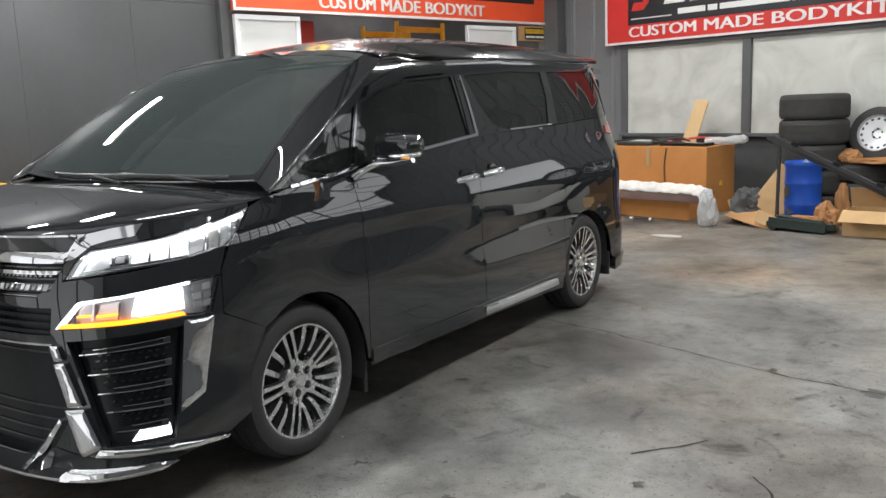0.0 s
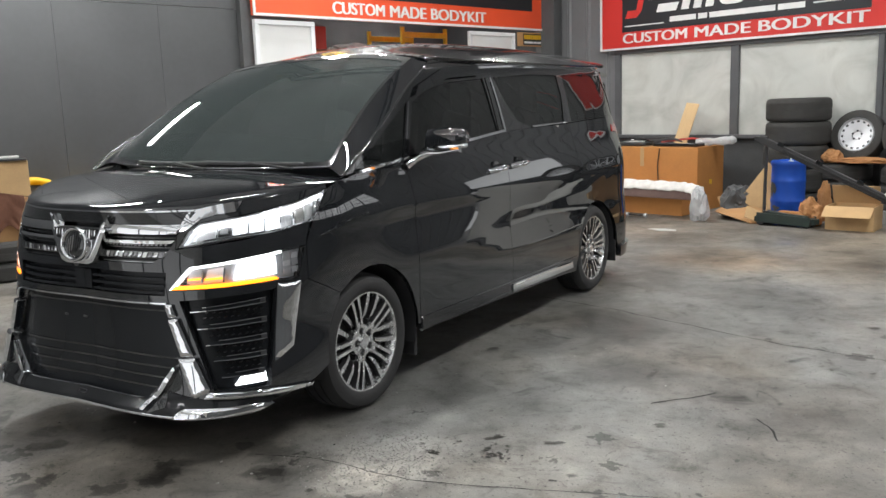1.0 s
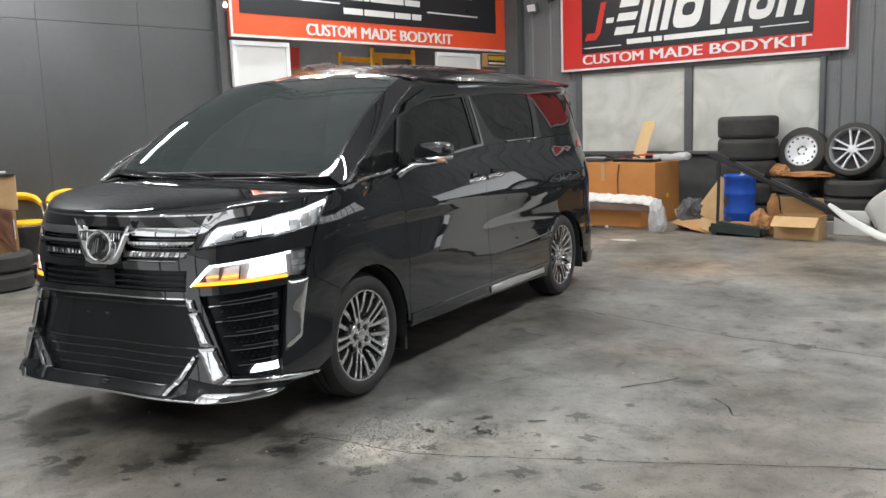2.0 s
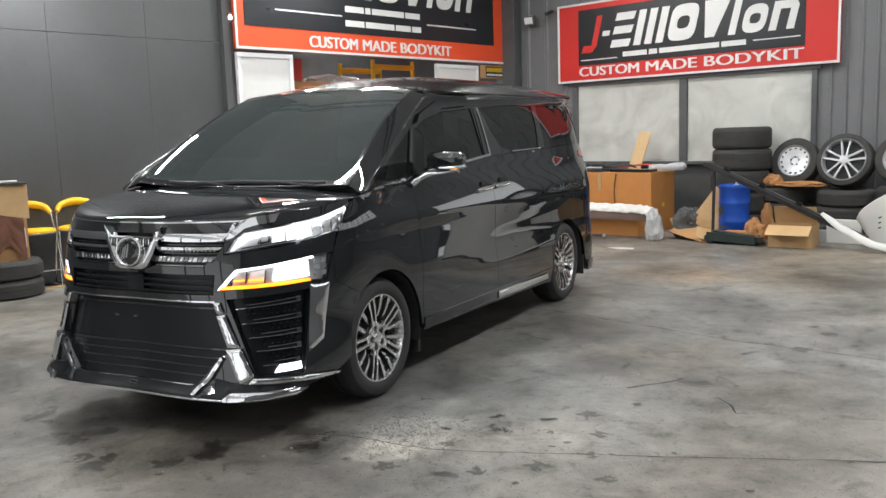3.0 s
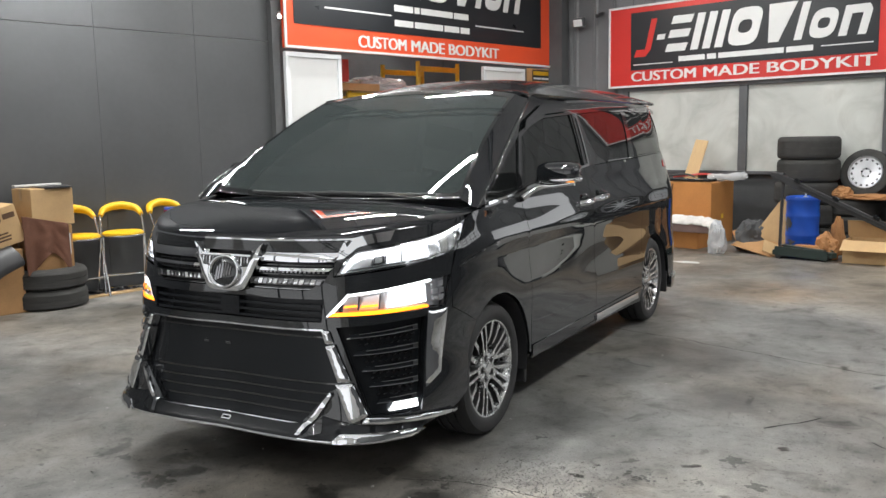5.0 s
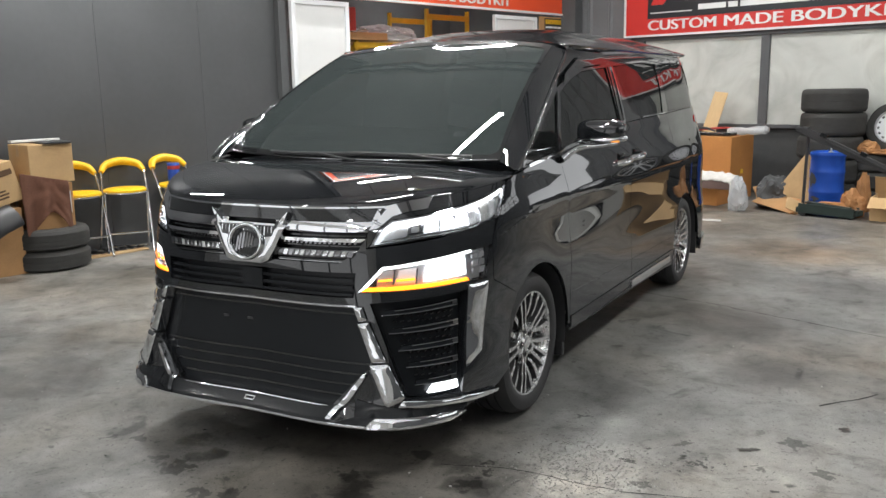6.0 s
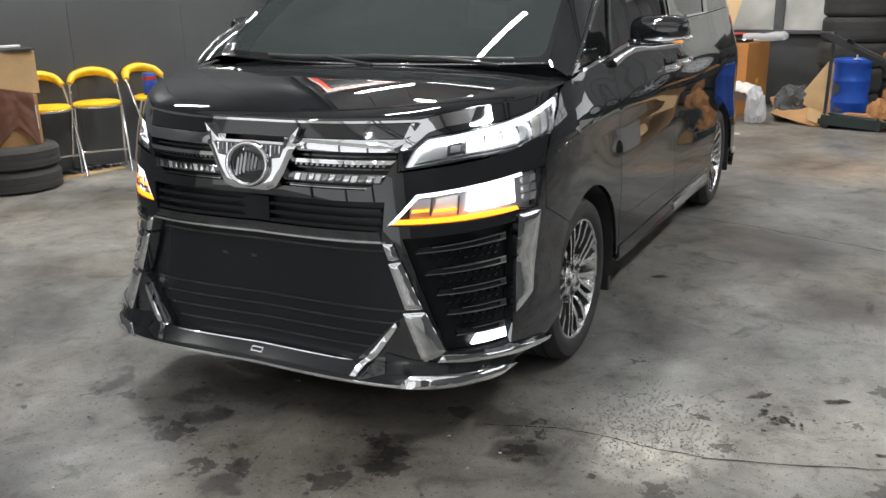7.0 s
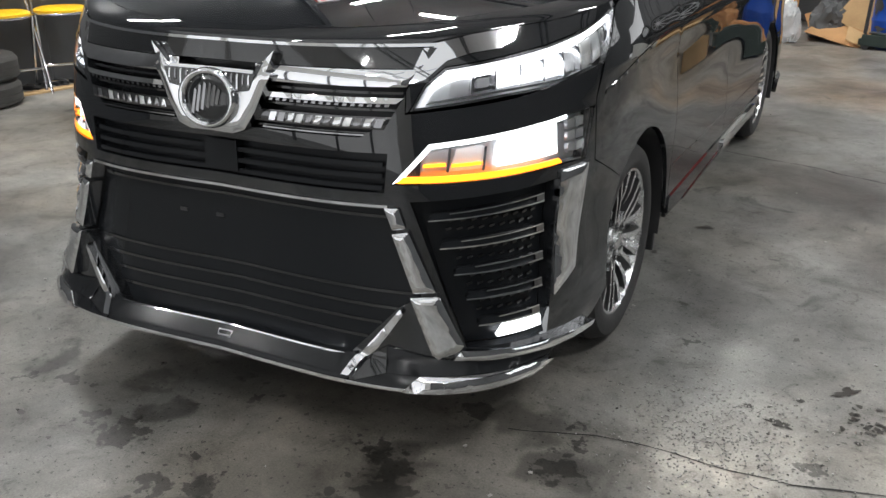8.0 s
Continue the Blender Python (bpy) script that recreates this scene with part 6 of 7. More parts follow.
# ---- tyres and loose wheels ----
def loose_tyre(at, label="dusty black used tyre lying flat", R=0.33, W2=0.11, group="", rim_r=0.20):
    """A tyre lying flat, its foot at the origin."""
    prof = [(rim_r, 0.02), (rim_r + 0.01, 0.0), (R * 0.85, -0.004 + 0.004), (R - 0.022, 0.012), (R - 0.006, 0.035)]
    for g in (0.5, 1.0, 1.5):
        z = 2 * W2 * g / 2
        prof += [(R, z - 0.02), (R, z - 0.005), (R - 0.004, z - 0.004), (R - 0.004, z + 0.004), (R, z + 0.005)]
    prof += [(R - 0.006, 2 * W2 - 0.035), (R - 0.022, 2 * W2 - 0.012), (R * 0.85, 2 * W2), (rim_r + 0.01, 2 * W2 - 0.001), (rim_r, 2 * W2 - 0.02), (rim_r + 0.03, W2)]
    ob = part("tyre", lathe(prof, 64, "Z", closed=True), "old_rubber", smooth=32)
    ob.matrix_basis = at
    return tagged(ob, label, "tyre", group)


def loose_wheel(at, style, label):
    """A wheel standing on its tread, its face towards -y, centred on the origin."""
    r = 0.205 if style == "holes" else 0.243
    ob = part("wheel", lathe([(r, -0.10), (r + 0.010, -0.11), (0.278, -0.112), (0.302, -0.10), (0.312, -0.075), (0.314, 0), (0.312, 0.075), (0.302, 0.10), (0.278, 0.112), (r + 0.010, 0.11), (r, 0.10)], 64, "X", closed=True), "old_rubber", smooth=35)
    ob.matrix_basis = at @ pose(0, 0, 0, 0, 0, -90)
    tagged(ob, label, "wheel")
    part("rim", lathe([(r - 0.015, -0.09), (r + 0.003, -0.1), (r + 0.009, 0.104), (r, 0.116), (r - 0.009, 0.106), (r - 0.02, 0.03)], 56, "X", closed=True), "silver", ob, "silver rim", smooth=40)
    if style == "holes":
        part("face", lathe([(0.0, 0.06), (0.05, 0.062), (0.06, 0.075), (0.12, 0.085), (0.15, 0.088), (0.192, 0.092), (0.196, 0.08), (0.0, 0.03)], 56, "X"), "silver", ob, "silver dished wheel face", smooth=40)
        for k in range(15):
            a = 2 * math.pi * k / 15
            part("slot", box(0.01, 0.032, 0.024, (0.088, 0, 0.168), 0.004, None), "dark", ob, at=Matrix.Rotation(a, 4, "X"))
        for k in range(5):
            a = 2 * math.pi * k / 5 + 0.3
            part("bolt_hole", lathe([(0.0, 0.066), (0.012, 0.066), (0.013, 0.06)], 12, "X"), "dark", ob, at=Matrix.Translation((0.012, 0.055 * math.cos(a), 0.055 * math.sin(a))))
    else:
        part("barrel", lathe([(r - 0.005, 0.02), (r - 0.015, -0.06), (0.0, -0.062)], 40, "X"), "pocket", ob, smooth=30)
        for k in range(5):
            for s in (-1, 1):
                a = 2 * math.pi * k / 5
                o = [(s * 0.010, 0.03), (s * 0.022, 0.12), (s * 0.042, 0.236), (s * 0.064, 0.232), (s * 0.042, 0.12), (s * 0.030, 0.03)]
                b = prism(o if s > 0 else o[::-1], 0.035, turn=Matrix(((0, 0, 1, 0.055), (1, 0, 0, 0), (0, 1, 0, 0), (0, 0, 0, 1))))
                part("spoke", b, "silver", ob, at=Matrix.Rotation(a, 4, "X"))
        part("hub", lathe([(0.0, 0.095), (0.03, 0.095), (0.05, 0.09), (0.055, 0.04)], 32, "X"), "silver", ob, smooth=35)
    return ob


for k in range(5):
    loose_tyre(room(-0.53 + 0.012 * math.sin(k * 2.3), 8.38 + 0.01 * math.cos(k * 1.7), 0.293 * k, 30 * k), "black used tyre in a tall stack", 0.39, 0.1465, "tall tyre stack", 0.22)
for k in range(3):
    loose_tyre(room(0.82 + 0.02 * k, 8.42, 0.212 * k, 20 * k), "black used tyre lying under the loose wheels", 0.36, 0.106, "low tyre stack", 0.21)
for k in range(3):
    loose_tyre(room(0.02, 8.52, 0.22 * k, 50 * k), "black used tyre lying under the loose wheels", 0.32, 0.11, "low tyre stack", 0.2)
loose_tyre(room(-4.72, 0.16, 0.0), "dusty black tyre at the bottom of a pair", 0.35, 0.093, "tyre pair")
loose_tyre(room(-4.735, 0.17, 0.187), "dusty black tyre on top of a pair", 0.352, 0.096, "tyre pair")
loose_wheel(room(0.16, 8.56, 0.975, 0, -14), "holes", "silver dished alloy wheel with a ring of slots and a tyre")
loose_wheel(room(0.80, 8.52, 0.99, 0, -14) @ Matrix.Diagonal((1.1, 1, 1.1, 1)), "spokes", "silver alloy wheel with five double spokes and a tyre")
loose_wheel(room(1.46, 8.56, 1.0, 0, -14), "holes", "silver alloy wheel leaning on the sheet wall")
loose_tyre(room(1.55, 8.45, 0.0), "black used tyre lying under the loose wheels", 0.35, 0.115, "low tyre stack", 0.21)
loose_tyre(room(1.56, 8.45, 0.23), "black used tyre lying under the loose wheels", 0.35, 0.115, "low tyre stack", 0.21)
loose_tyre(room(1.55, 8.46, 0.46), "black used tyre lying under the loose wheels", 0.35, 0.11, "low tyre stack", 0.21)


# ---- cartons ----
def carton(name, label, sx, sy, sz, at, mat="card", tape=True, print_rows=0):
    ob = part(name, noisy_mesh(box(sx, sy, sz, (0, 0, sz / 2), 0.006), 0.004, 5, sx), mat)
    ob.matrix_basis = at
    tagged(ob, label, "cardboard box")
    if tape:
        part("tape", box(0.06, sy + 0.004, 0.003, (0, 0, sz + 0.002)), "tape", ob)
        part("tape", box(0.06, 0.003, sz * 0.3, (0, -sy / 2 - 0.005, sz * 0.84)), "tape", ob)
    return ob


def flap(ob, w, d, at, mat="card_pale"):
    part("flap", noisy_mesh(box(w, d, 0.006, (0, d / 2, 0)), 0.004, 6, w), mat, ob, at=at)


big = carton("carton", "large orange brown carton by the window wall", 1.7, 0.7, 0.86, room(-2.45, 8.16, 0), "card_orange")
part("strap", sweep(smooth_line([(0.28, -0.36, 0.84), (0.25, -0.362, 0.6), (0.27, -0.362, 0.3), (0.26, -0.36, 0.02)], 4), 0.008, 6), "print", big)
part("label", box(0.003, 0.07, 0.06, (0.853, 0.0, 0.38)), "yellow", big, "small yellow label")
low = carton("carton", "long low orange brown carton on the floor", 1.5, 0.35, 0.27, room(-2.3, 7.52, 0), "card_orange", tape=False)

up_box = carton("carton", "tan carton stacked on another against the dark partition", 0.42, 0.40, 0.35, room(-4.80, 0.20, 0.79, 2), "card_pale")
lo_box = carton("carton", "brown carton under a draped brown cloth", 0.44, 0.42, 0.78, room(-4.80, 0.16, 0), "card")
part("tape", box(0.004, 0.05, 0.2, (0.223, 0.16, 0.6)), "white_frame", lo_box)
tilted = carton("carton", "pale printed carton tilted beside the stack", 0.40, 0.46, 0.36, room(-4.76, -0.30, 0.62, 3, 14), "card_pale", tape=False)
part("printed_ring", lathe([(0.045, 0.0), (0.052, 0.0), (0.052, 0.003), (0.045, 0.003)], 24, "X", closed=True), "print", tilted, at=Matrix.Translation((0.203, 0.02, 0.26)))
for y, z, w in ((0.15, 0.27, 0.11), (0.05, 0.12, 0.1), (0.05, 0.09, 0.14), (0.05, 0.06, 0.12)):
    part("plain_bar", box(0.002, w, 0.016 if z < 0.2 else 0.05, (0.203, y, z)), "print", tilted)
carton("carton", "brown carton under the tilted printed one", 0.44, 0.5, 0.60, room(-4.78, -0.36, 0), "card", tape=False)
tray = part("lid_tray", prism([(-0.2, -0.12), (0.22, -0.14), (0.25, 0.1), (0.02, 0.16), (-0.22, 0.12)], 0.014), "plastic")
tray.matrix_basis = room(-4.78, 0.28, 1.143)
tagged(tray, "thin black trim part lying on a carton", "car part")
strip_w = part("trim_strip", box(0.06, 0.46, 0.02, (0, 0, 0.01), 0.004), "white")
strip_w.matrix_basis = room(-4.86, 0.18, 1.158, 6)
tagged(strip_w, "white trim strip lying on a carton", "car part")

# draped cloth
bm = bmesh.new()
bmesh.ops.create_grid(bm, x_segments=44, y_segments=40, size=0.5)
for vv in bm.verts:
    s, t = vv.co.x + 0.5, vv.co.y + 0.5          # along, down
    y = -0.26 + 0.42 * s 
    drop = 0.90 - 0.56 * t * (0.75 + 0.25 * math.cos(5.0 * s)) - 0.10 * s
    fold = 0.016 * math.sin(15 * s + 1.5 * t) * (0.3 + t) + 0.010 * noise.noise(Vector((s * 6, t * 5, 0)))
    vv.co = Vector((0.245 + fold + 0.03 * t, y, drop - 0.05 * s * t))
cloth = part("cloth", bm, "cloth", smooth=180)
cloth.matrix_basis = room(-4.80, 0.16, 0)
mod = cloth.modifiers.new("thickness", "SOLIDIFY")
mod.thickness = 0.006
tagged(cloth, "dark brown cloth draped over cartons", "cloth")

# dark bumper piece at the edge of the stack
bm = sweep(smooth_line([(0, -0.35, 0.02), (0.06, -0.2, 0.25), (0.08, 0.0, 0.42), (0.02, 0.22, 0.5)], 6), [0.16] * 8 + [0.12] * 11, 14, 0.55)
bump = part("bumper_piece", bm, "plastic", smooth=50)
bump.matrix_basis = room(-4.42, -0.45, 0.06)
tagged(bump, "black plastic bumper piece standing on the floor", "car part")


# ---- yellow chairs ----
def chair(at, label):
    """A folding tube chair with a round yellow seat and a curved yellow backrest; it faces +x."""
    ob = thing("folding_chair", label, "chair", at, "yellow chairs")
    seat = lathe([(0.0, 0.0), (0.19, 0.0), (0.205, 0.012), (0.205, 0.028), (0.185, 0.042), (0.0, 0.048)], 40)
    bmesh.ops.translate(seat, verts=seat.verts, vec=(0, 0, 0.60))
    part("seat", seat, "yellow", ob, "padded yellow vinyl seat", smooth=50)
    ring = sweep([(0.205 * math.cos(2 * math.pi * k / 40), 0.205 * math.sin(2 * math.pi * k / 40), 0.602) for k in range(41)], 0.010, 8)
    part("seat_ring", ring, "chrome", ob, "chrome seat rim", smooth=60)
    pts = smooth_line([(-0.13, -0.205, 0.80), (-0.20, -0.15, 0.865), (-0.235, 0.0, 0.895), (-0.20, 0.15, 0.865), (-0.13, 0.205, 0.80)], 8)
    part("backrest", sweep(pts, [0.030 + 0.022 * math.sin(math.pi * i / (len(pts) - 1)) for i in range(len(pts))], 14, 0.8), "yellow", ob, "curved padded yellow backrest", smooth=60)
    for s in (-1, 1):
        part("front_leg", sweep(smooth_line([(-0.15, s * 0.205, 0.82), (-0.04, s * 0.212, 0.62), (0.10, s * 0.215, 0.28), (0.20, s * 0.215, 0.0)], 5), 0.0125, 10), "chrome", ob, "chrome tube leg", smooth=60)
        part("rear_leg", sweep(smooth_line([(0.06, s * 0.20, 0.60), (-0.06, s * 0.20, 0.30), (-0.16, s * 0.20, 0.0)], 5), 0.0125, 10), "chrome", ob, "chrome tube leg", smooth=60)
    part("floor_bar", sweep([(-0.155, -0.20, 0.015), (-0.155, 0.20, 0.015)], 0.012, 8), "chrome", ob, smooth=60)
    part("cross_bar", sweep([(0.13, -0.215, 0.2), (0.13, 0.215, 0.2)], 0.010, 8), "chrome", ob, smooth=60)
    return ob


chair(room(-4.90, 0.56, 0, -8), "yellow padded folding chair with chrome tube legs")
chair(room(-4.88, 1.02, 0, -22), "yellow padded folding chair with chrome tube legs, turned a little")
chair(room(-4.90, 1.62, 0, 6), "yellow padded folding chair with a blue tin on it")
can = part("tin", lathe([(0, 0), (0.06, 0), (0.062, 0.004), (0.062, 0.2), (0.058, 0.205), (0.0, 0.205)], 28), "blue_can", smooth=40)
can.matrix_basis = room(-4.86, 1.56, 0.649)
tagged(can, "blue tin with a red band on a chair", "tin")
part("band", lathe([(0.0625, 0.14), (0.0635, 0.141), (0.0635, 0.175), (0.0625, 0.176)], 28, closed=True), "red_part", can, smooth=40)
pl = part("plank", box(0.10, 0.62, 0.018, (0, 0, 0.009), 0.003), "plywood")
pl.matrix_basis = room(-4.80, 0.85, 0, 2)
tagged(pl, "pale wooden plank on the floor", "plank")
bm = bmesh.new()
for i in range(26):
    box(random.uniform(0.03, 0.10), random.uniform(0.02, 0.07), random.uniform(0.01, 0.04), (random.uniform(-0.14, 0.14), random.uniform(-0.35, 0.35), 0.015), 0.004, pose(0, 0, 0, random.uniform(-10, 10), random.uniform(-10, 10), random.uniform(0, 180)), bm)
lit = part("debris", bm, "plastic")
lit.matrix_basis = room(-4.98, 0.85, 0)
tagged(lit, "dark scraps and debris under the chairs", "debris", kind="stuff")


# ---- clutter by the window wall ----
def drum():
    prof = [(0.0, 0.0), (0.185, 0.0), (0.195, 0.012), (0.195, 0.22), (0.201, 0.235), (0.201, 0.255), (0.195, 0.27), (0.195, 0.46), (0.201, 0.475), (0.201, 0.495), (0.195, 0.51), (0.193, 0.66), (0.205, 0.675), (0.207, 0.70), (0.198, 0.725), (0.185, 0.722), (0.17, 0.705), (0.0, 0.70)]
    ob = part("drum", lathe(prof, 48), "blue", smooth=40)
    ob.matrix_basis = room(-0.33, 7.72, 0)
    tagged(ob, "blue plastic drum with dark smears", "drum")
    part("bung", lathe([(0, 0.70), (0.03, 0.70), (0.03, 0.73), (0.0, 0.735)], 20), "white", ob, at=Matrix.Translation((0.05, -0.06, 0)), smooth=40)
    for a0, a1, z0, z1 in ((-2.5, -1.85, 0.28, 0.50), (-2.2, -1.6, 0.13, 0.2)):
        patch = bmesh.new()
        cols = []
        for i in range(9):
            a = a0 + (a1 - a0) * i / 8
            w = math.sin(math.pi * (i + 0.4) / 8.8)
            mid, half = (z0 + z1) / 2 + 0.03 * noise.noise(Vector((a * 4, z0, 0))), (z1 - z0) / 2 * w * (0.8 + 0.5 * noise.noise(Vector((a * 9, z1, 3))))
            cols.append([patch.verts.new((0.2035 * math.cos(a), 0.2035 * math.sin(a), mid + t * half)) for t in (-1, 0, 1)])
        for p, q in zip(cols, cols[1:]):
            for k in (0, 1):
                patch.faces.new((p[k], q[k], q[k + 1], p[k + 1]))
        part("smear", patch, "low_wall", ob, "dark smear", smooth=180)
    part("nozzle", lathe([(0, 0.72), (0.012, 0.72), (0.008, 0.79), (0.0, 0.79)], 12), "white", ob, at=Matrix.Translation((0.05, -0.06, 0)))
    return ob


drum()
# black rail leaning across, with its post
rail = part("rail", box(2.15, 0.05, 0.085, (0, 0, 0), 0.008), "plastic", None)
rail.matrix_basis = ROOM @ Matrix.Translation((0.42, 7.42, 0.56)) @ pose(0, 0, 0, 0, 24.2, 0)
tagged(rail, "long black metal rail leaning across the clutter", "rail")
part("rail_slot", box(1.7, 0.012, 0.03, (0.1, -0.03, 0.0), 0.004), "pocket", rail)
for x in (-0.8, -0.3, 0.2, 0.6):
    part("rail_clip", box(0.08, 0.03, 0.05, (x, -0.02, 0.05), 0.006), "gloss_black", rail)
post = part("post", box(0.032, 0.032, 0.96, (0, 0, 0.48), 0.004), "plastic")
post.matrix_basis = room(-0.50, 7.45, 0.05, 0, 0, 1)
tagged(post, "upright black post holding the rail", "post")
part("post_foot", box(0.16, 0.2, 0.05, (0, 0, -0.025), 0.006), "plastic", post)
part("post_head", box(0.16, 0.06, 0.06, (-0.06, -0.02, 0.95), 0.01), "plastic", post)

# open carton with its flaps up
ob = thing("open_carton", "open brown carton with its flaps standing up", "cardboard box", room(0.56, 7.42, 0, 6))
for a in (box(0.50, 0.008, 0.27, (0, -0.19, 0.135)), box(0.50, 0.008, 0.27, (0, 0.19, 0.135)), box(0.008, 0.37, 0.27, (-0.246, 0, 0.135)), box(0.008, 0.37, 0.27, (0.246, 0, 0.135)), box(0.49, 0.37, 0.006, (0, 0, 0.004))):
    part("side", noisy_mesh(a, 0.003, 6), "card_pale", ob)
flap(ob, 0.50, 0.19, Matrix.Translation((0, -0.194, 0.268)) @ pose(0, 0, 0, 212))
flap(ob, 0.50, 0.22, Matrix.Translation((-0.02, 0.19, 0.27)) @ pose(0, 0, 0, 112))
flap(ob, 0.37, 0.24, Matrix.Translation((0.25, 0, 0.27)) @ pose(0, 0, -90) @ pose(0, 0, 0, 22))
flap(ob, 0.37, 0.2, Matrix.Translation((-0.25, 0, 0.27)) @ pose(0, 0, 90) @ pose(0, 0, 0, 100), "card")

# flattened cartons and scraps
for u, v, z, rz, rx, ry, w, h, mat, lab in ((-0.55, 7.66, 0.36, 8, 72, 32, 0.42, 0.56, "card_pale", "pale flattened carton leaning on the drum"), (-0.74, 7.42, 0.10, -12, 20, 10, 0.62, 0.34, "card", "brown flattened carton on the floor"),
                                          (-0.52, 7.24, 0.10, 40, 50, 25, 0.22, 0.17, "card_pale", "small torn piece of cardboard"), (-0.95, 7.65, 0.17, 25, 60, -20, 0.4, 0.35, "card", "brown flattened carton on edge")):
    p = part("cardboard_sheet", noisy_mesh(box(w, h, 0.008), 0.008, 5, u), mat)
    p.matrix_basis = room(u, v, z, rz, rx, ry)
    tagged(p, lab, "cardboard")


def crumple(label, at, size, mat, seed, category, name):
    bm2 = bmesh.new()
    bmesh.ops.create_icosphere(bm2, subdivisions=4, radius=1)
    for vv in bm2.verts:
        c = vv.co.copy()
        k = 1 + 0.32 * noise.noise(c * 1.6 + Vector((seed, 0, 0))) + 0.22 * abs(noise.noise(c * 4.1 + Vector((0, seed, 0)))) + 0.08 * noise.noise(c * 10 + Vector((0, 0, seed)))
        vv.co = Vector((c.x * size[0] * k, c.y * size[1] * k, max(c.z * size[2] * k, -size[2] * 0.75) + size[2] * 0.75))
    ob2 = part(name, bm2, mat, smooth=24)
    ob2.matrix_basis = at
    return tagged(ob2, label, category)


crumple("crumpled brown packing paper on the floor", room(0.08, 7.40, 0), (0.13, 0.12, 0.17), "paper", 1.0, "paper", "packing_paper")
crumple("crumpled brown packing paper by the drum", room(-0.12, 7.32, 0.10), (0.17, 0.09, 0.04), "paper", 2.2, "paper", "packing_paper")
crumple("brown packing paper on the stacked tyres", room(0.28, 8.30, 0.665), (0.34, 0.13, 0.04), "paper", 3.1, "paper", "packing_paper")
crumple("brown packing paper on the stacked tyres", room(-0.05, 8.30, 0.665), (0.11, 0.10, 0.09), "paper", 4.7, "paper", "packing_paper")
crumple("brown packing paper beside the drum", room(0.06, 7.85, 0.0), (0.08, 0.08, 0.26), "paper", 5.9, "paper", "packing_paper")
crumple("dark cloth bundle on the floor", room(-0.93, 7.62, 0), (0.20, 0.18, 0.22), "low_wall", 6.3, "bundle", "cloth_lump")

# low trolley on the floor
ob = thing("floor_jack", "low dark floor jack on small wheels", "jack", room(-0.12, 7.24, 0, -2))
part("jack_frame", prism([(-0.34, -0.12), (0.0, -0.10), (0.34, -0.05), (0.38, 0.0), (0.34, 0.05), (0.0, 0.10), (-0.34, 0.12)], 0.06, turn=pose(0, 0, 0.045)), "jack_green", ob)
for s_ in (-1, 1):
    part("jack_side", box(0.62, 0.012, 0.11, (0.0, s_ * 0.108, 0.085), 0.004, pose(0, 0, 0, 0, 3, -s_ * 5)), "jack_green", ob)
part("jack_arm", box(0.5, 0.07, 0.035, (0.0, 0, 0.13), 0.008, pose(0, 0, 0, 0, 4)), "jack_green", ob)
part("jack_saddle", lathe([(0, 0), (0.045, 0), (0.05, 0.012), (0.03, 0.016), (0, 0.016)], 20), "plastic", ob, at=Matrix.Translation((-0.24, 0, 0.15)), smooth=40)
for x, y in ((-0.27, -0.1), (-0.27, 0.1), (0.26, -0.06), (0.26, 0.06)):
    part("jack_wheel", lathe([(0, -0.02), (0.045, -0.02), (0.05, 0), (0.045, 0.02), (0, 0.02)], 24, "Z"), "plastic", ob, at=Matrix.Translation((x, y, 0.05)) @ pose(0, 0, 0, 90), smooth=40)

# bumper beam with a sheet of foam on it, on a red stand
beam = part("bumper_beam", noisy_mesh(box(1.45, 0.13, 0.15, (-2.02, 7.22, 0.315), 0.018), 0.006, 5), "mauve", smooth=40)
beam.matrix_basis = ROOM
tagged(beam, "mauve brown bumper beam lying on a red stand", "car part")
part("beam_end", box(0.02, 0.12, 0.20, (-1.30, 7.21, 0.25), 0.006), "silver", beam)
pts = smooth_line([(-2.78, 7.2, 0.402), (-2.3, 7.19, 0.408), (-1.8, 7.19, 0.404), (-1.45, 7.18, 0.40), (-1.26, 7.15, 0.375), (-1.19, 7.12, 0.29)], 10)
bm = noisy_mesh(sweep(pts, [0.075 + 0.006 * math.sin(i * 1.3) for i in range(len(pts))], 18, 0.3), 0.014, 16)
fo = part("foam_sheet", bm, "foam", smooth=35)
fo.matrix_basis = ROOM
tagged(fo, "pale wrapping foam laid along a bumper beam", "wrapping")
crumple("crumpled clear film hanging to the floor", room(-1.17, 7.11, 0), (0.11, 0.10, 0.235), "film", 8.8, "plastic film", "plastic_film")
ob = thing("stand", "red painted metal stand under a bumper beam", "stand", room(-2.62, 7.22, 0))
part("stand_panel", box(0.16, 0.12, 0.21, (0, 0, 0.115), 0.01), "red_part", ob)
part("stand_foot", box(0.24, 0.16, 0.02, (0, 0, 0.01), 0.004), "red_part", ob)
ob = thing("creeper_bar", "small dark metal bar with two round ends on the floor", "tool", room(-2.02, 7.02, 0, 4))
part("bar", sweep([(-0.13, 0, 0.025), (0.13, 0, 0.03)], 0.012, 8), "plastic", ob, smooth=60)
for s_ in (-1, 1):
    part("end_wheel", lathe([(0, -0.02), (0.024, -0.02), (0.026, 0), (0.024, 0.02), (0, 0.02)], 18, "X"), "silver", ob, at=Matrix.Translation((s_ * 0.13, 0, 0.026)), smooth=40)

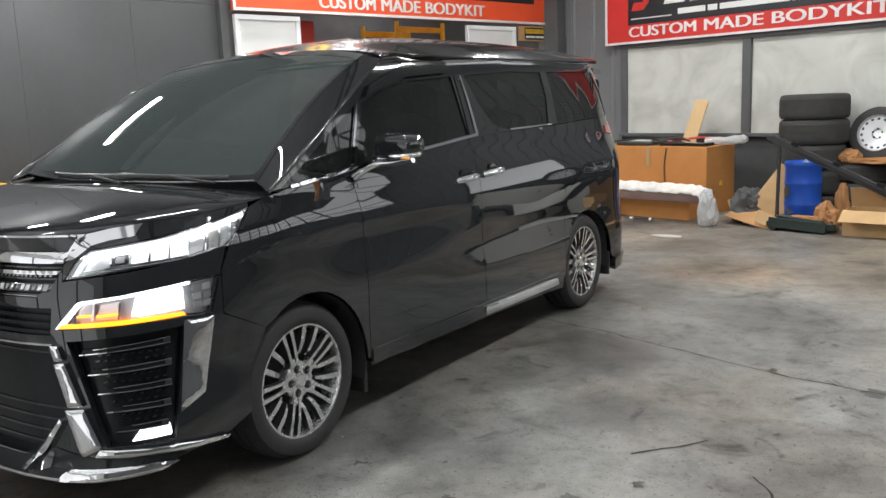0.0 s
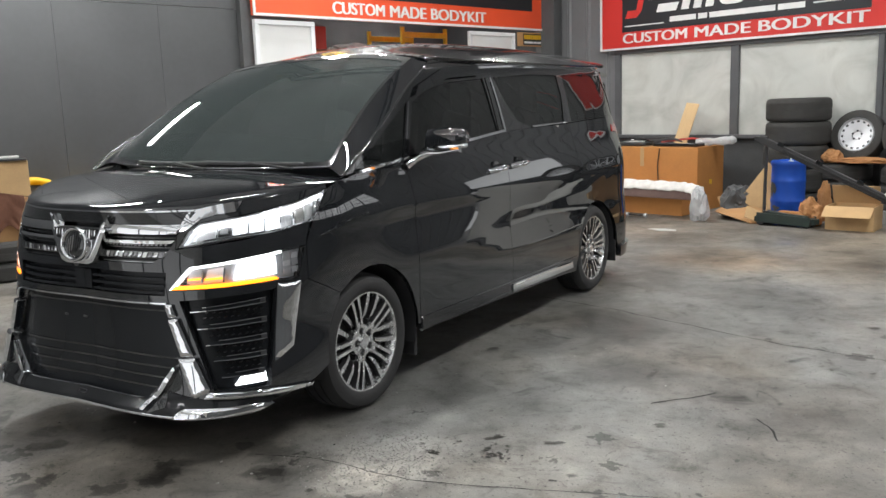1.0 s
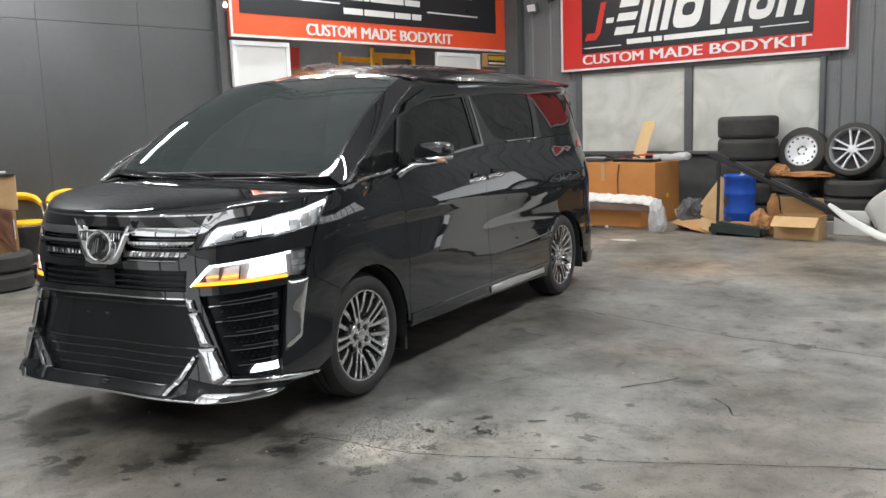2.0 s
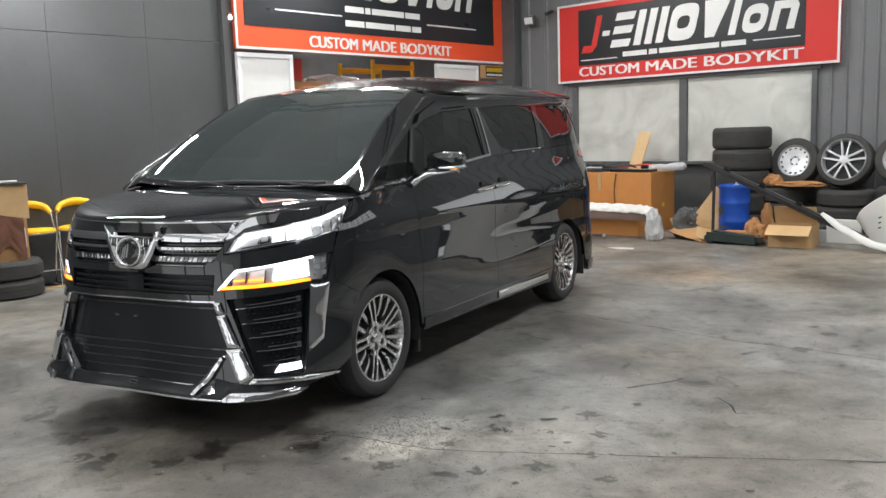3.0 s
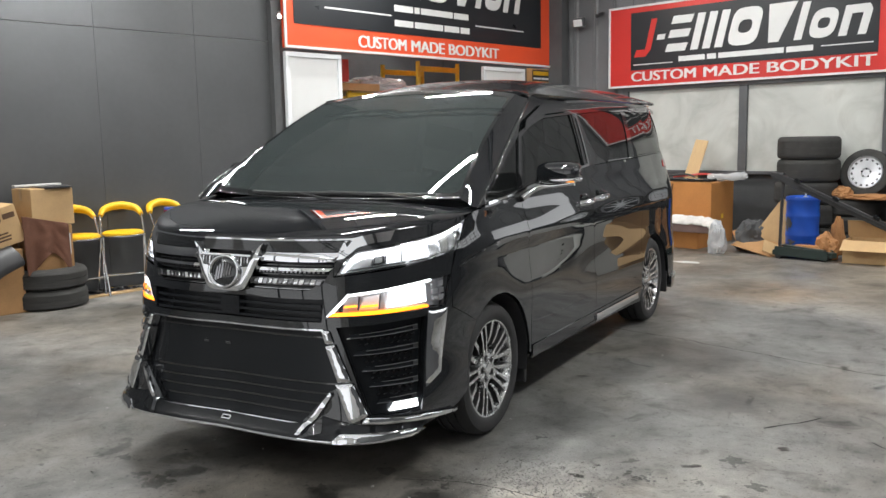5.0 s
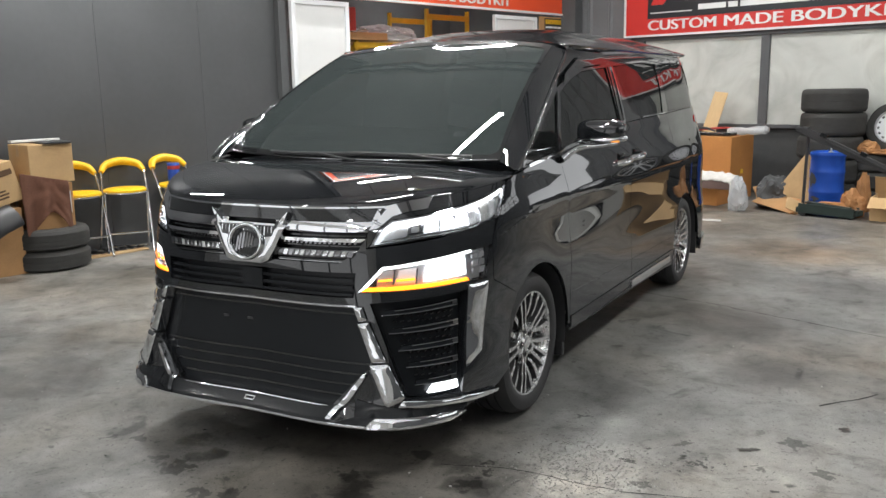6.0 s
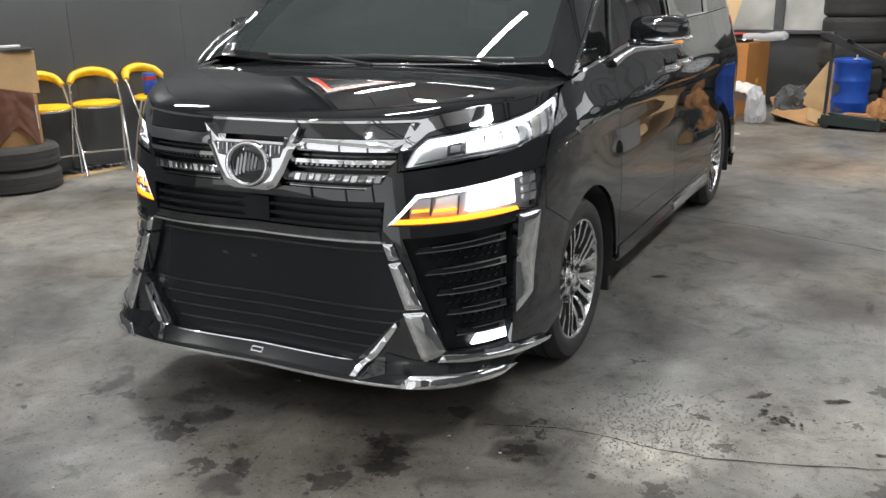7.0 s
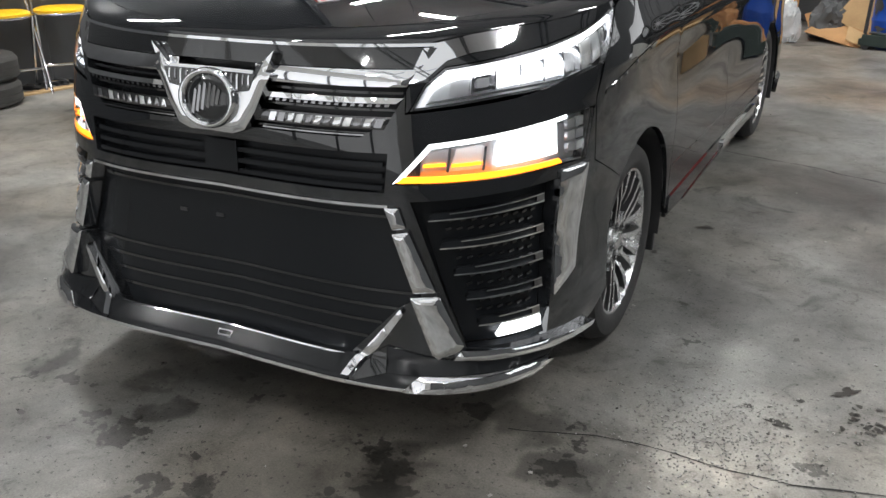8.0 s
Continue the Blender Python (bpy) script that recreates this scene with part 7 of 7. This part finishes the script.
# things on the large carton
lean = part("board", box(0.20, 0.015, 0.62, (0, 0, 0.31), 0.002), "plywood")
lean.matrix_basis = room(-2.23, 8.42, 0.862, 0, -22, 7)
tagged(lean, "pale wooden board leaning on the window", "board")
for u, v, w, d, rz, mat, lab in ((-2.75, 8.05, 0.55, 0.3, 4, "plastic", "black plastic grille part on a carton"), (-2.0, 8.0, 0.7, 0.2, -4, "gloss_black", "glossy black trim part on a carton"), (-2.9, 8.3, 0.5, 0.2, 10, "white", "white plastic part on a carton")):
    p = part("trim_part", noisy_mesh(box(w, d, 0.045, (0, 0, 0.022), 0.012), 0.008, 7, u), mat)
    p.matrix_basis = room(u, v, 0.868, rz)
    tagged(p, lab, "car part")
for u, v, rz, bend, mat, lab in ((-2.7, 7.92, 8, 0.05, "gloss_black", "curved glossy black trim strip on a carton"), (-2.2, 7.95, -10, 0.07, "plastic", "curved black trim strip on a carton"), (-1.95, 8.1, 14, 0.04, "red_part", "curved red trim strip on a carton"), (-2.5, 8.28, -4, 0.06, "plastic", "curved black trim strip on a carton")):
    p = part("trim_part", sweep(smooth_line([(-0.34, 0, 0.015), (-0.15, bend, 0.035), (0.1, bend * 1.2, 0.055), (0.34, -0.02, 0.025)], 6), [0.012 + 0.008 * math.sin(math.pi * i / 18) for i in range(19)], 10, 0.5), mat, smooth=60)
    p.matrix_basis = room(u, v, 0.905, rz)
    tagged(p, lab, "car part")
roll = part("wrapped_roll", noisy_mesh(sweep(smooth_line([(-0.3, 0, 0), (0, 0, 0.01), (0.25, 0, 0.03)], 5), [0.05, 0.052, 0.05, 0.055, 0.05, 0.05, 0.055, 0.06, 0.055, 0.065, 0.03], 14), 0.014, 16), "film", smooth=40)
roll.matrix_basis = room(-1.52, 8.2, 0.91, 4)
tagged(roll, "pale plastic wrapped roll sticking out over a carton", "roll")

# white bodywork at the end of the row
bm = bmesh.new()
bmesh.ops.create_grid(bm, x_segments=24, y_segments=24, size=0.5)
for vv in bm.verts:
    s, t = vv.co.x + 0.5, vv.co.y + 0.5
    vv.co = Vector((s * 0.95 - 0.22 * t * (1 - s), -0.25 * math.sin(2.2 * s) * (1 - 0.5 * t), t * (0.35 + 0.65 * s ** 0.6) * 0.95))
wb = part("bumper", bm, "white", smooth=180)
wb.matrix_basis = room(1.42, 7.62, 0.01, -10)
mod = wb.modifiers.new("thickness", "SOLIDIFY")
mod.thickness = 0.02
tagged(wb, "white primed bumper standing on its edge", "bumper")
for z in (0.26, 0.32, 0.38):
    part("slot", box(0.09, 0.02, 0.014, (0.12, -0.075, z), 0.004, pose(0, 0, 0, 0, -20)), "plastic", wb)
part("lip", sweep(smooth_line([(0.02, -0.03, 0.03), (0.25, -0.15, 0.03), (0.55, -0.25, 0.03), (0.95, -0.24, 0.03)], 6), 0.035, 10, 0.6), "plastic", wb, "black lower lip", smooth=60)
bl = part("bumper", noisy_mesh(sweep(smooth_line([(0.9, 7.36, 0.42), (1.2, 7.30, 0.24), (1.5, 7.26, 0.1), (1.75, 7.25, 0.05)], 6), [0.02, 0.028, 0.034, 0.04, 0.045, 0.048] + [0.05] * 13, 12, 0.35), 0.01, 6), "white", smooth=50)
bl.matrix_basis = ROOM
tagged(bl, "narrow white trim piece lying against the rail", "car part")
for u, v, w, h, lab in ((0.95, 7.9, 0.5, 0.16, "grey metal bracket stacked on the floor"), (1.0, 7.88, 0.4, 0.3, "white plastic panel leaning in the clutter")):
    p = part("bracket", box(w, 0.05, h, (0, 0, h / 2), 0.01), "white" if h > 0.2 else "silver")
    p.matrix_basis = room(u, v, 0, 4)
    tagged(p, lab, "car part")
sheet = part("paper_scrap", noisy_mesh(prism([(-0.17, -0.04), (-0.02, -0.06), (0.16, -0.03), (0.14, 0.04), (0.0, 0.06), (-0.14, 0.05)], 0.006), 0.01, 9), "white")
sheet.matrix_basis = room(-1.12, 6.2, 0.002, 10)
tagged(sheet, "scrap of white paper on the floor", "paper")

# ---- opening under the left sign ----
for v0, v1, z0, z1, lab in ((3.31, 4.20, 0.9, 2.64, "white framed frosted window beside the store opening"), (7.06, 8.10, 0.9, 2.63, "white framed window at the end of the store")):
    ob = thing("window", lab, "window", room(-5.02, v0, 0, 90), kind="structure")
    w = v1 - v0
    part("pane", box(w - 0.12, 0.012, z1 - z0 - 0.12, (w / 2, 0.02, (z0 + z1) / 2)), "pane_thin", ob)
    for a in (box(w, 0.06, 0.06, (w / 2, 0.02, z1 - 0.03), 0.006), box(w, 0.06, 0.06, (w / 2, 0.02, z0 + 0.03), 0.006), box(0.06, 0.06, z1 - z0 - 0.12, (0.03, 0.02, (z0 + z1) / 2), 0.006), box(0.06, 0.06, z1 - z0 - 0.12, (w - 0.03, 0.02, (z0 + z1) / 2), 0.006)):
        part("frame", a, "white_frame", ob)
    part("lower_panel", box(w, 0.05, z0, (w / 2, 0.02, z0 / 2)), "low_wall", ob)
rb = carton("red_box", "red box high in the store", 0.3, 0.35, 0.30, room(-5.6, 4.52, 2.34, 0), "red_part", tape=False)
shelf = thing("storage_rack", "yellow steel storage rack in the store", "rack", room(-6.1, 6.3, 0))
for x, y in ((-0.4, -1.4), (0.4, -1.4), (-0.4, 0.0), (0.4, 0.0), (-0.4, 0.9), (0.4, 0.9)):
    part("upright", box(0.05, 0.05, 2.72 if y > -0.5 else 2.3, (x, y, 1.36 if y > -0.5 else 1.15), 0.004), "yellow_steel", shelf)
for z, y0, y1 in ((2.22, -1.45, 0.95), (1.2, -1.45, 0.95), (2.66, -0.02, 0.92)):
    for x in (-0.4, 0.4):
        part("beam", box(0.04, y1 - y0, 0.08, (x, (y0 + y1) / 2, z - 0.05), 0.004), "yellow_steel", shelf)
    if z < 2.6:
        part("deck", box(0.8, y1 - y0, 0.02, (0, (y0 + y1) / 2, z), 0.0), "plywood", shelf)
crumple("part wrapped in crumpled clear film on the rack", room(-5.85, 5.6, 2.235), (0.22, 0.55, 0.13), "film", 9.5, "plastic film", "plastic_film")
carton("carton", "brown carton on the storage rack", 0.4, 0.8, 0.1, room(-5.8, 5.0, 2.235), "card")
notice = thing("notice", "small black notice with gold bars beside the window", "sign", room(-5.01, 8.16, 2.43, 90))
part("board", box(0.62, 0.02, 0.22, (0.31, 0.01, 0.11)), "card", notice)
part("field", box(0.46, 0.006, 0.18, (0.36, -0.003, 0.11)), "sign_black", notice)
for k in range(8):
    part("plain_bar", box(0.042, 0.004, 0.07, (0.165 + 0.054 * k, -0.008, 0.145)), "yellow_steel", notice)
for x0, w in ((0.15, 0.06), (0.22, 0.14), (0.38, 0.08), (0.475, 0.1)):
    part("plain_bar", box(w, 0.004, 0.03, (x0 + w / 2, -0.008, 0.06)), "sign_white", notice)
structure("backroom_beam", "dark steel beam over the store opening", "low_wall", box(0.12, 5.6, 0.2, (-5.2, 6.1, 4.4)), "beam")

# ---- fittings on the corner wall ----
fl = thing("floodlight", "small grey floodlight on the corner wall", "lamp", room(-4.43, 8.86, 3.37))
part("flood_body", box(0.2, 0.08, 0.15, (0, -0.06, 0), 0.012, pose(0, 0, 0, 15)), "frame", fl)
part("flood_glass", box(0.16, 0.01, 0.11, (0, -0.107, -0.012), 0.002, pose(0, 0, 0, 15)), "white_frame", fl)
part("flood_bracket", box(0.05, 0.09, 0.03, (0, 0.0, -0.06)), "frame", fl)
cm = thing("wall_camera", "small dark camera on a wall bracket", "camera", room(-4.02, 8.86, 3.45))
part("camera_body", sweep([(0, -0.16, -0.03), (0, -0.02, 0.02)], 0.035, 14), "plastic", cm, smooth=40)
part("camera_arm", box(0.03, 0.08, 0.03, (0, 0.02, 0.03), 0.004), "frame", cm)
ft = thing("wall_lamp", "long white unlit lamp housing on the corner wall", "lamp", room(-4.1, 8.74, 3.84))
part("lamp_housing", box(1.25, 0.12, 0.07, (0, 0, 0), 0.01), "fixture", ft)
part("lamp_bracket", box(0.1, 0.15, 0.04, (0, 0.08, 0.02)), "frame", ft)
for s in (-1, 1):
    part("lamp_arm", box(0.04, 0.1, 0.03, (s * 0.45, 0.1, 0.0)), "frame", ft)

# roof trusses
for v in (-5.0, -1.2, 2.6, 6.4):
    ob = structure("roof_truss", "grey steel roof truss under the sheet roof", category="truss")
    part("chord", box(12.0, 0.08, 0.1, (1.0, v, 4.85)), "frame", ob)
    part("chord", box(12.0, 0.08, 0.1, (1.0, v, 5.35)), "frame", ob)
    for k in range(10):
        part("web", sweep([(-5.0 + 1.2 * k, v, 4.88), (-4.4 + 1.2 * k, v, 5.32)], 0.025, 6), "frame", ob)
        part("web", sweep([(-4.4 + 1.2 * k, v, 5.32), (-3.8 + 1.2 * k, v, 4.88)], 0.025, 6), "frame", ob)


# ---- cracks in the floor ----
def crack(points, w, name="crack"):
    bm2 = bmesh.new()
    pts = []
    for (x0, y0), (x1, y1) in zip(points, points[1:]):
        n = max(2, int(math.hypot(x1 - x0, y1 - y0) / 0.05))
        pts += [Vector((x0 + (x1 - x0) * k / n, y0 + (y1 - y0) * k / n, 0)) for k in range(n)]
    left, right = [], []
    for i, p in enumerate(pts):
        a = pts[min(i + 1, len(pts) - 1)] - pts[max(i - 1, 0)]
        nrm = Vector((-a.y, a.x, 0)).normalized()
        p = p + nrm * 0.02 * noise.noise(p * 5) + nrm * 0.008 * noise.noise(p * 25)
        h = w * (0.35 + 0.65 * abs(noise.noise(p * 9)) * 2)
        left.append(bm2.verts.new((p + nrm * h) + Vector((0, 0, 0.0025))))
        right.append(bm2.verts.new((p - nrm * h) + Vector((0, 0, 0.0025))))
    for i in range(len(pts) - 1):
        bm2.faces.new((right[i], right[i + 1], left[i + 1], left[i]))
    return tagged(part(name, bm2, "crack"), "thin dark crack in the concrete floor", "crack", kind="structure")


crack([(0.6, 2.62), (1.23, 2.46), (2.53, 2.02), (2.99, 1.96), (3.31, 1.89), (5.0, 1.4)], 0.006)
crack([(0.78, -0.72), (1.02, -0.65), (1.25, -0.62), (1.39, -0.63), (1.55, -0.62), (1.78, -0.56), (2.15, -0.42), (2.7, -0.22), (3.41, 0.04), (4.5, 0.5)], 0.004)
crack([(2.13, 0.69), (2.28, 0.84), (2.41, 1.03)], 0.010)
crack([(2.64, 0.70), (2.74, 0.58), (2.80, 0.42)], 0.008)

# crumbs, chips and drops on the floor
spots = bmesh.new()
rnd = random.Random(5)
def splash(x, y, r):
    n = 26 if r > 0.02 else 9 if r > 0.008 else 6
    ph = rnd.random() * 60
    turn, long = rnd.uniform(0, math.pi), rnd.uniform(1.0, 1.5)
    ring = []
    for k in range(n):
        a = 2 * math.pi * k / n
        v3 = Vector((math.cos(a), math.sin(a), ph))
        q = r * max(0.25, 0.85 + 0.75 * noise.noise(v3 * 1.6) + (0.5 * noise.noise(v3 * 4.5) if n > 20 else 0))
        px, py = q * math.cos(a) * long, q * math.sin(a) / long
        ring.append(spots.verts.new((x + px * math.cos(turn) - py * math.sin(turn), y + px * math.sin(turn) + py * math.cos(turn), 0.003)))
    spots.faces.new(ring)


many = [(1.71 + rnd.gauss(0, 0.05), -0.23 + rnd.gauss(0, 0.045), rnd.uniform(0.004, 0.014)) for _ in range(45)]
many += [(rnd.uniform(-3.5, 4.5), rnd.uniform(-2.2, 7.0), rnd.choice((0.003, 0.004, 0.006, 0.009, 0.016))) for _ in range(560)]
many += [(0.1 + rnd.gauss(0, 0.8), -1.2 + rnd.gauss(0, 0.25), rnd.choice((0.004, 0.006, 0.012, 0.018))) for _ in range(60)]
many += [(1.33 + rnd.gauss(0, 0.14), -0.52 + rnd.gauss(0, 0.12), rnd.uniform(0.003, 0.007)) for _ in range(70)]
many += [(rnd.uniform(-1.5, 4.2), rnd.uniform(-2.0, 4.5), rnd.choice((0.014, 0.018, 0.024, 0.032))) for _ in range(70)]
for x, y, r in many:
    splash(x, y, r)
tagged(part("floor_specks", spots, "stain"), "small dark oil drops and dirt on the concrete", "dirt", kind="stuff")
chips = bmesh.new()
for x, y, r in [(rnd.uniform(-3.5, 4.5), rnd.uniform(-2.2, 7.0), rnd.choice((0.002, 0.003, 0.004, 0.007))) for _ in range(350)] + [(1.33 + rnd.gauss(0, 0.15), -0.50 + rnd.gauss(0, 0.17), rnd.uniform(0.0012, 0.0045)) for _ in range(900)]:
    box(r * 1.6, r, 0.004, (x, y, 0.003), 0, pose(0, 0, 0, 0, 0, rnd.uniform(0, 180)), chips)
tagged(part("floor_chips", chips, "pale_stain"), "pale chips and crumbs on the concrete", "dirt", kind="stuff")
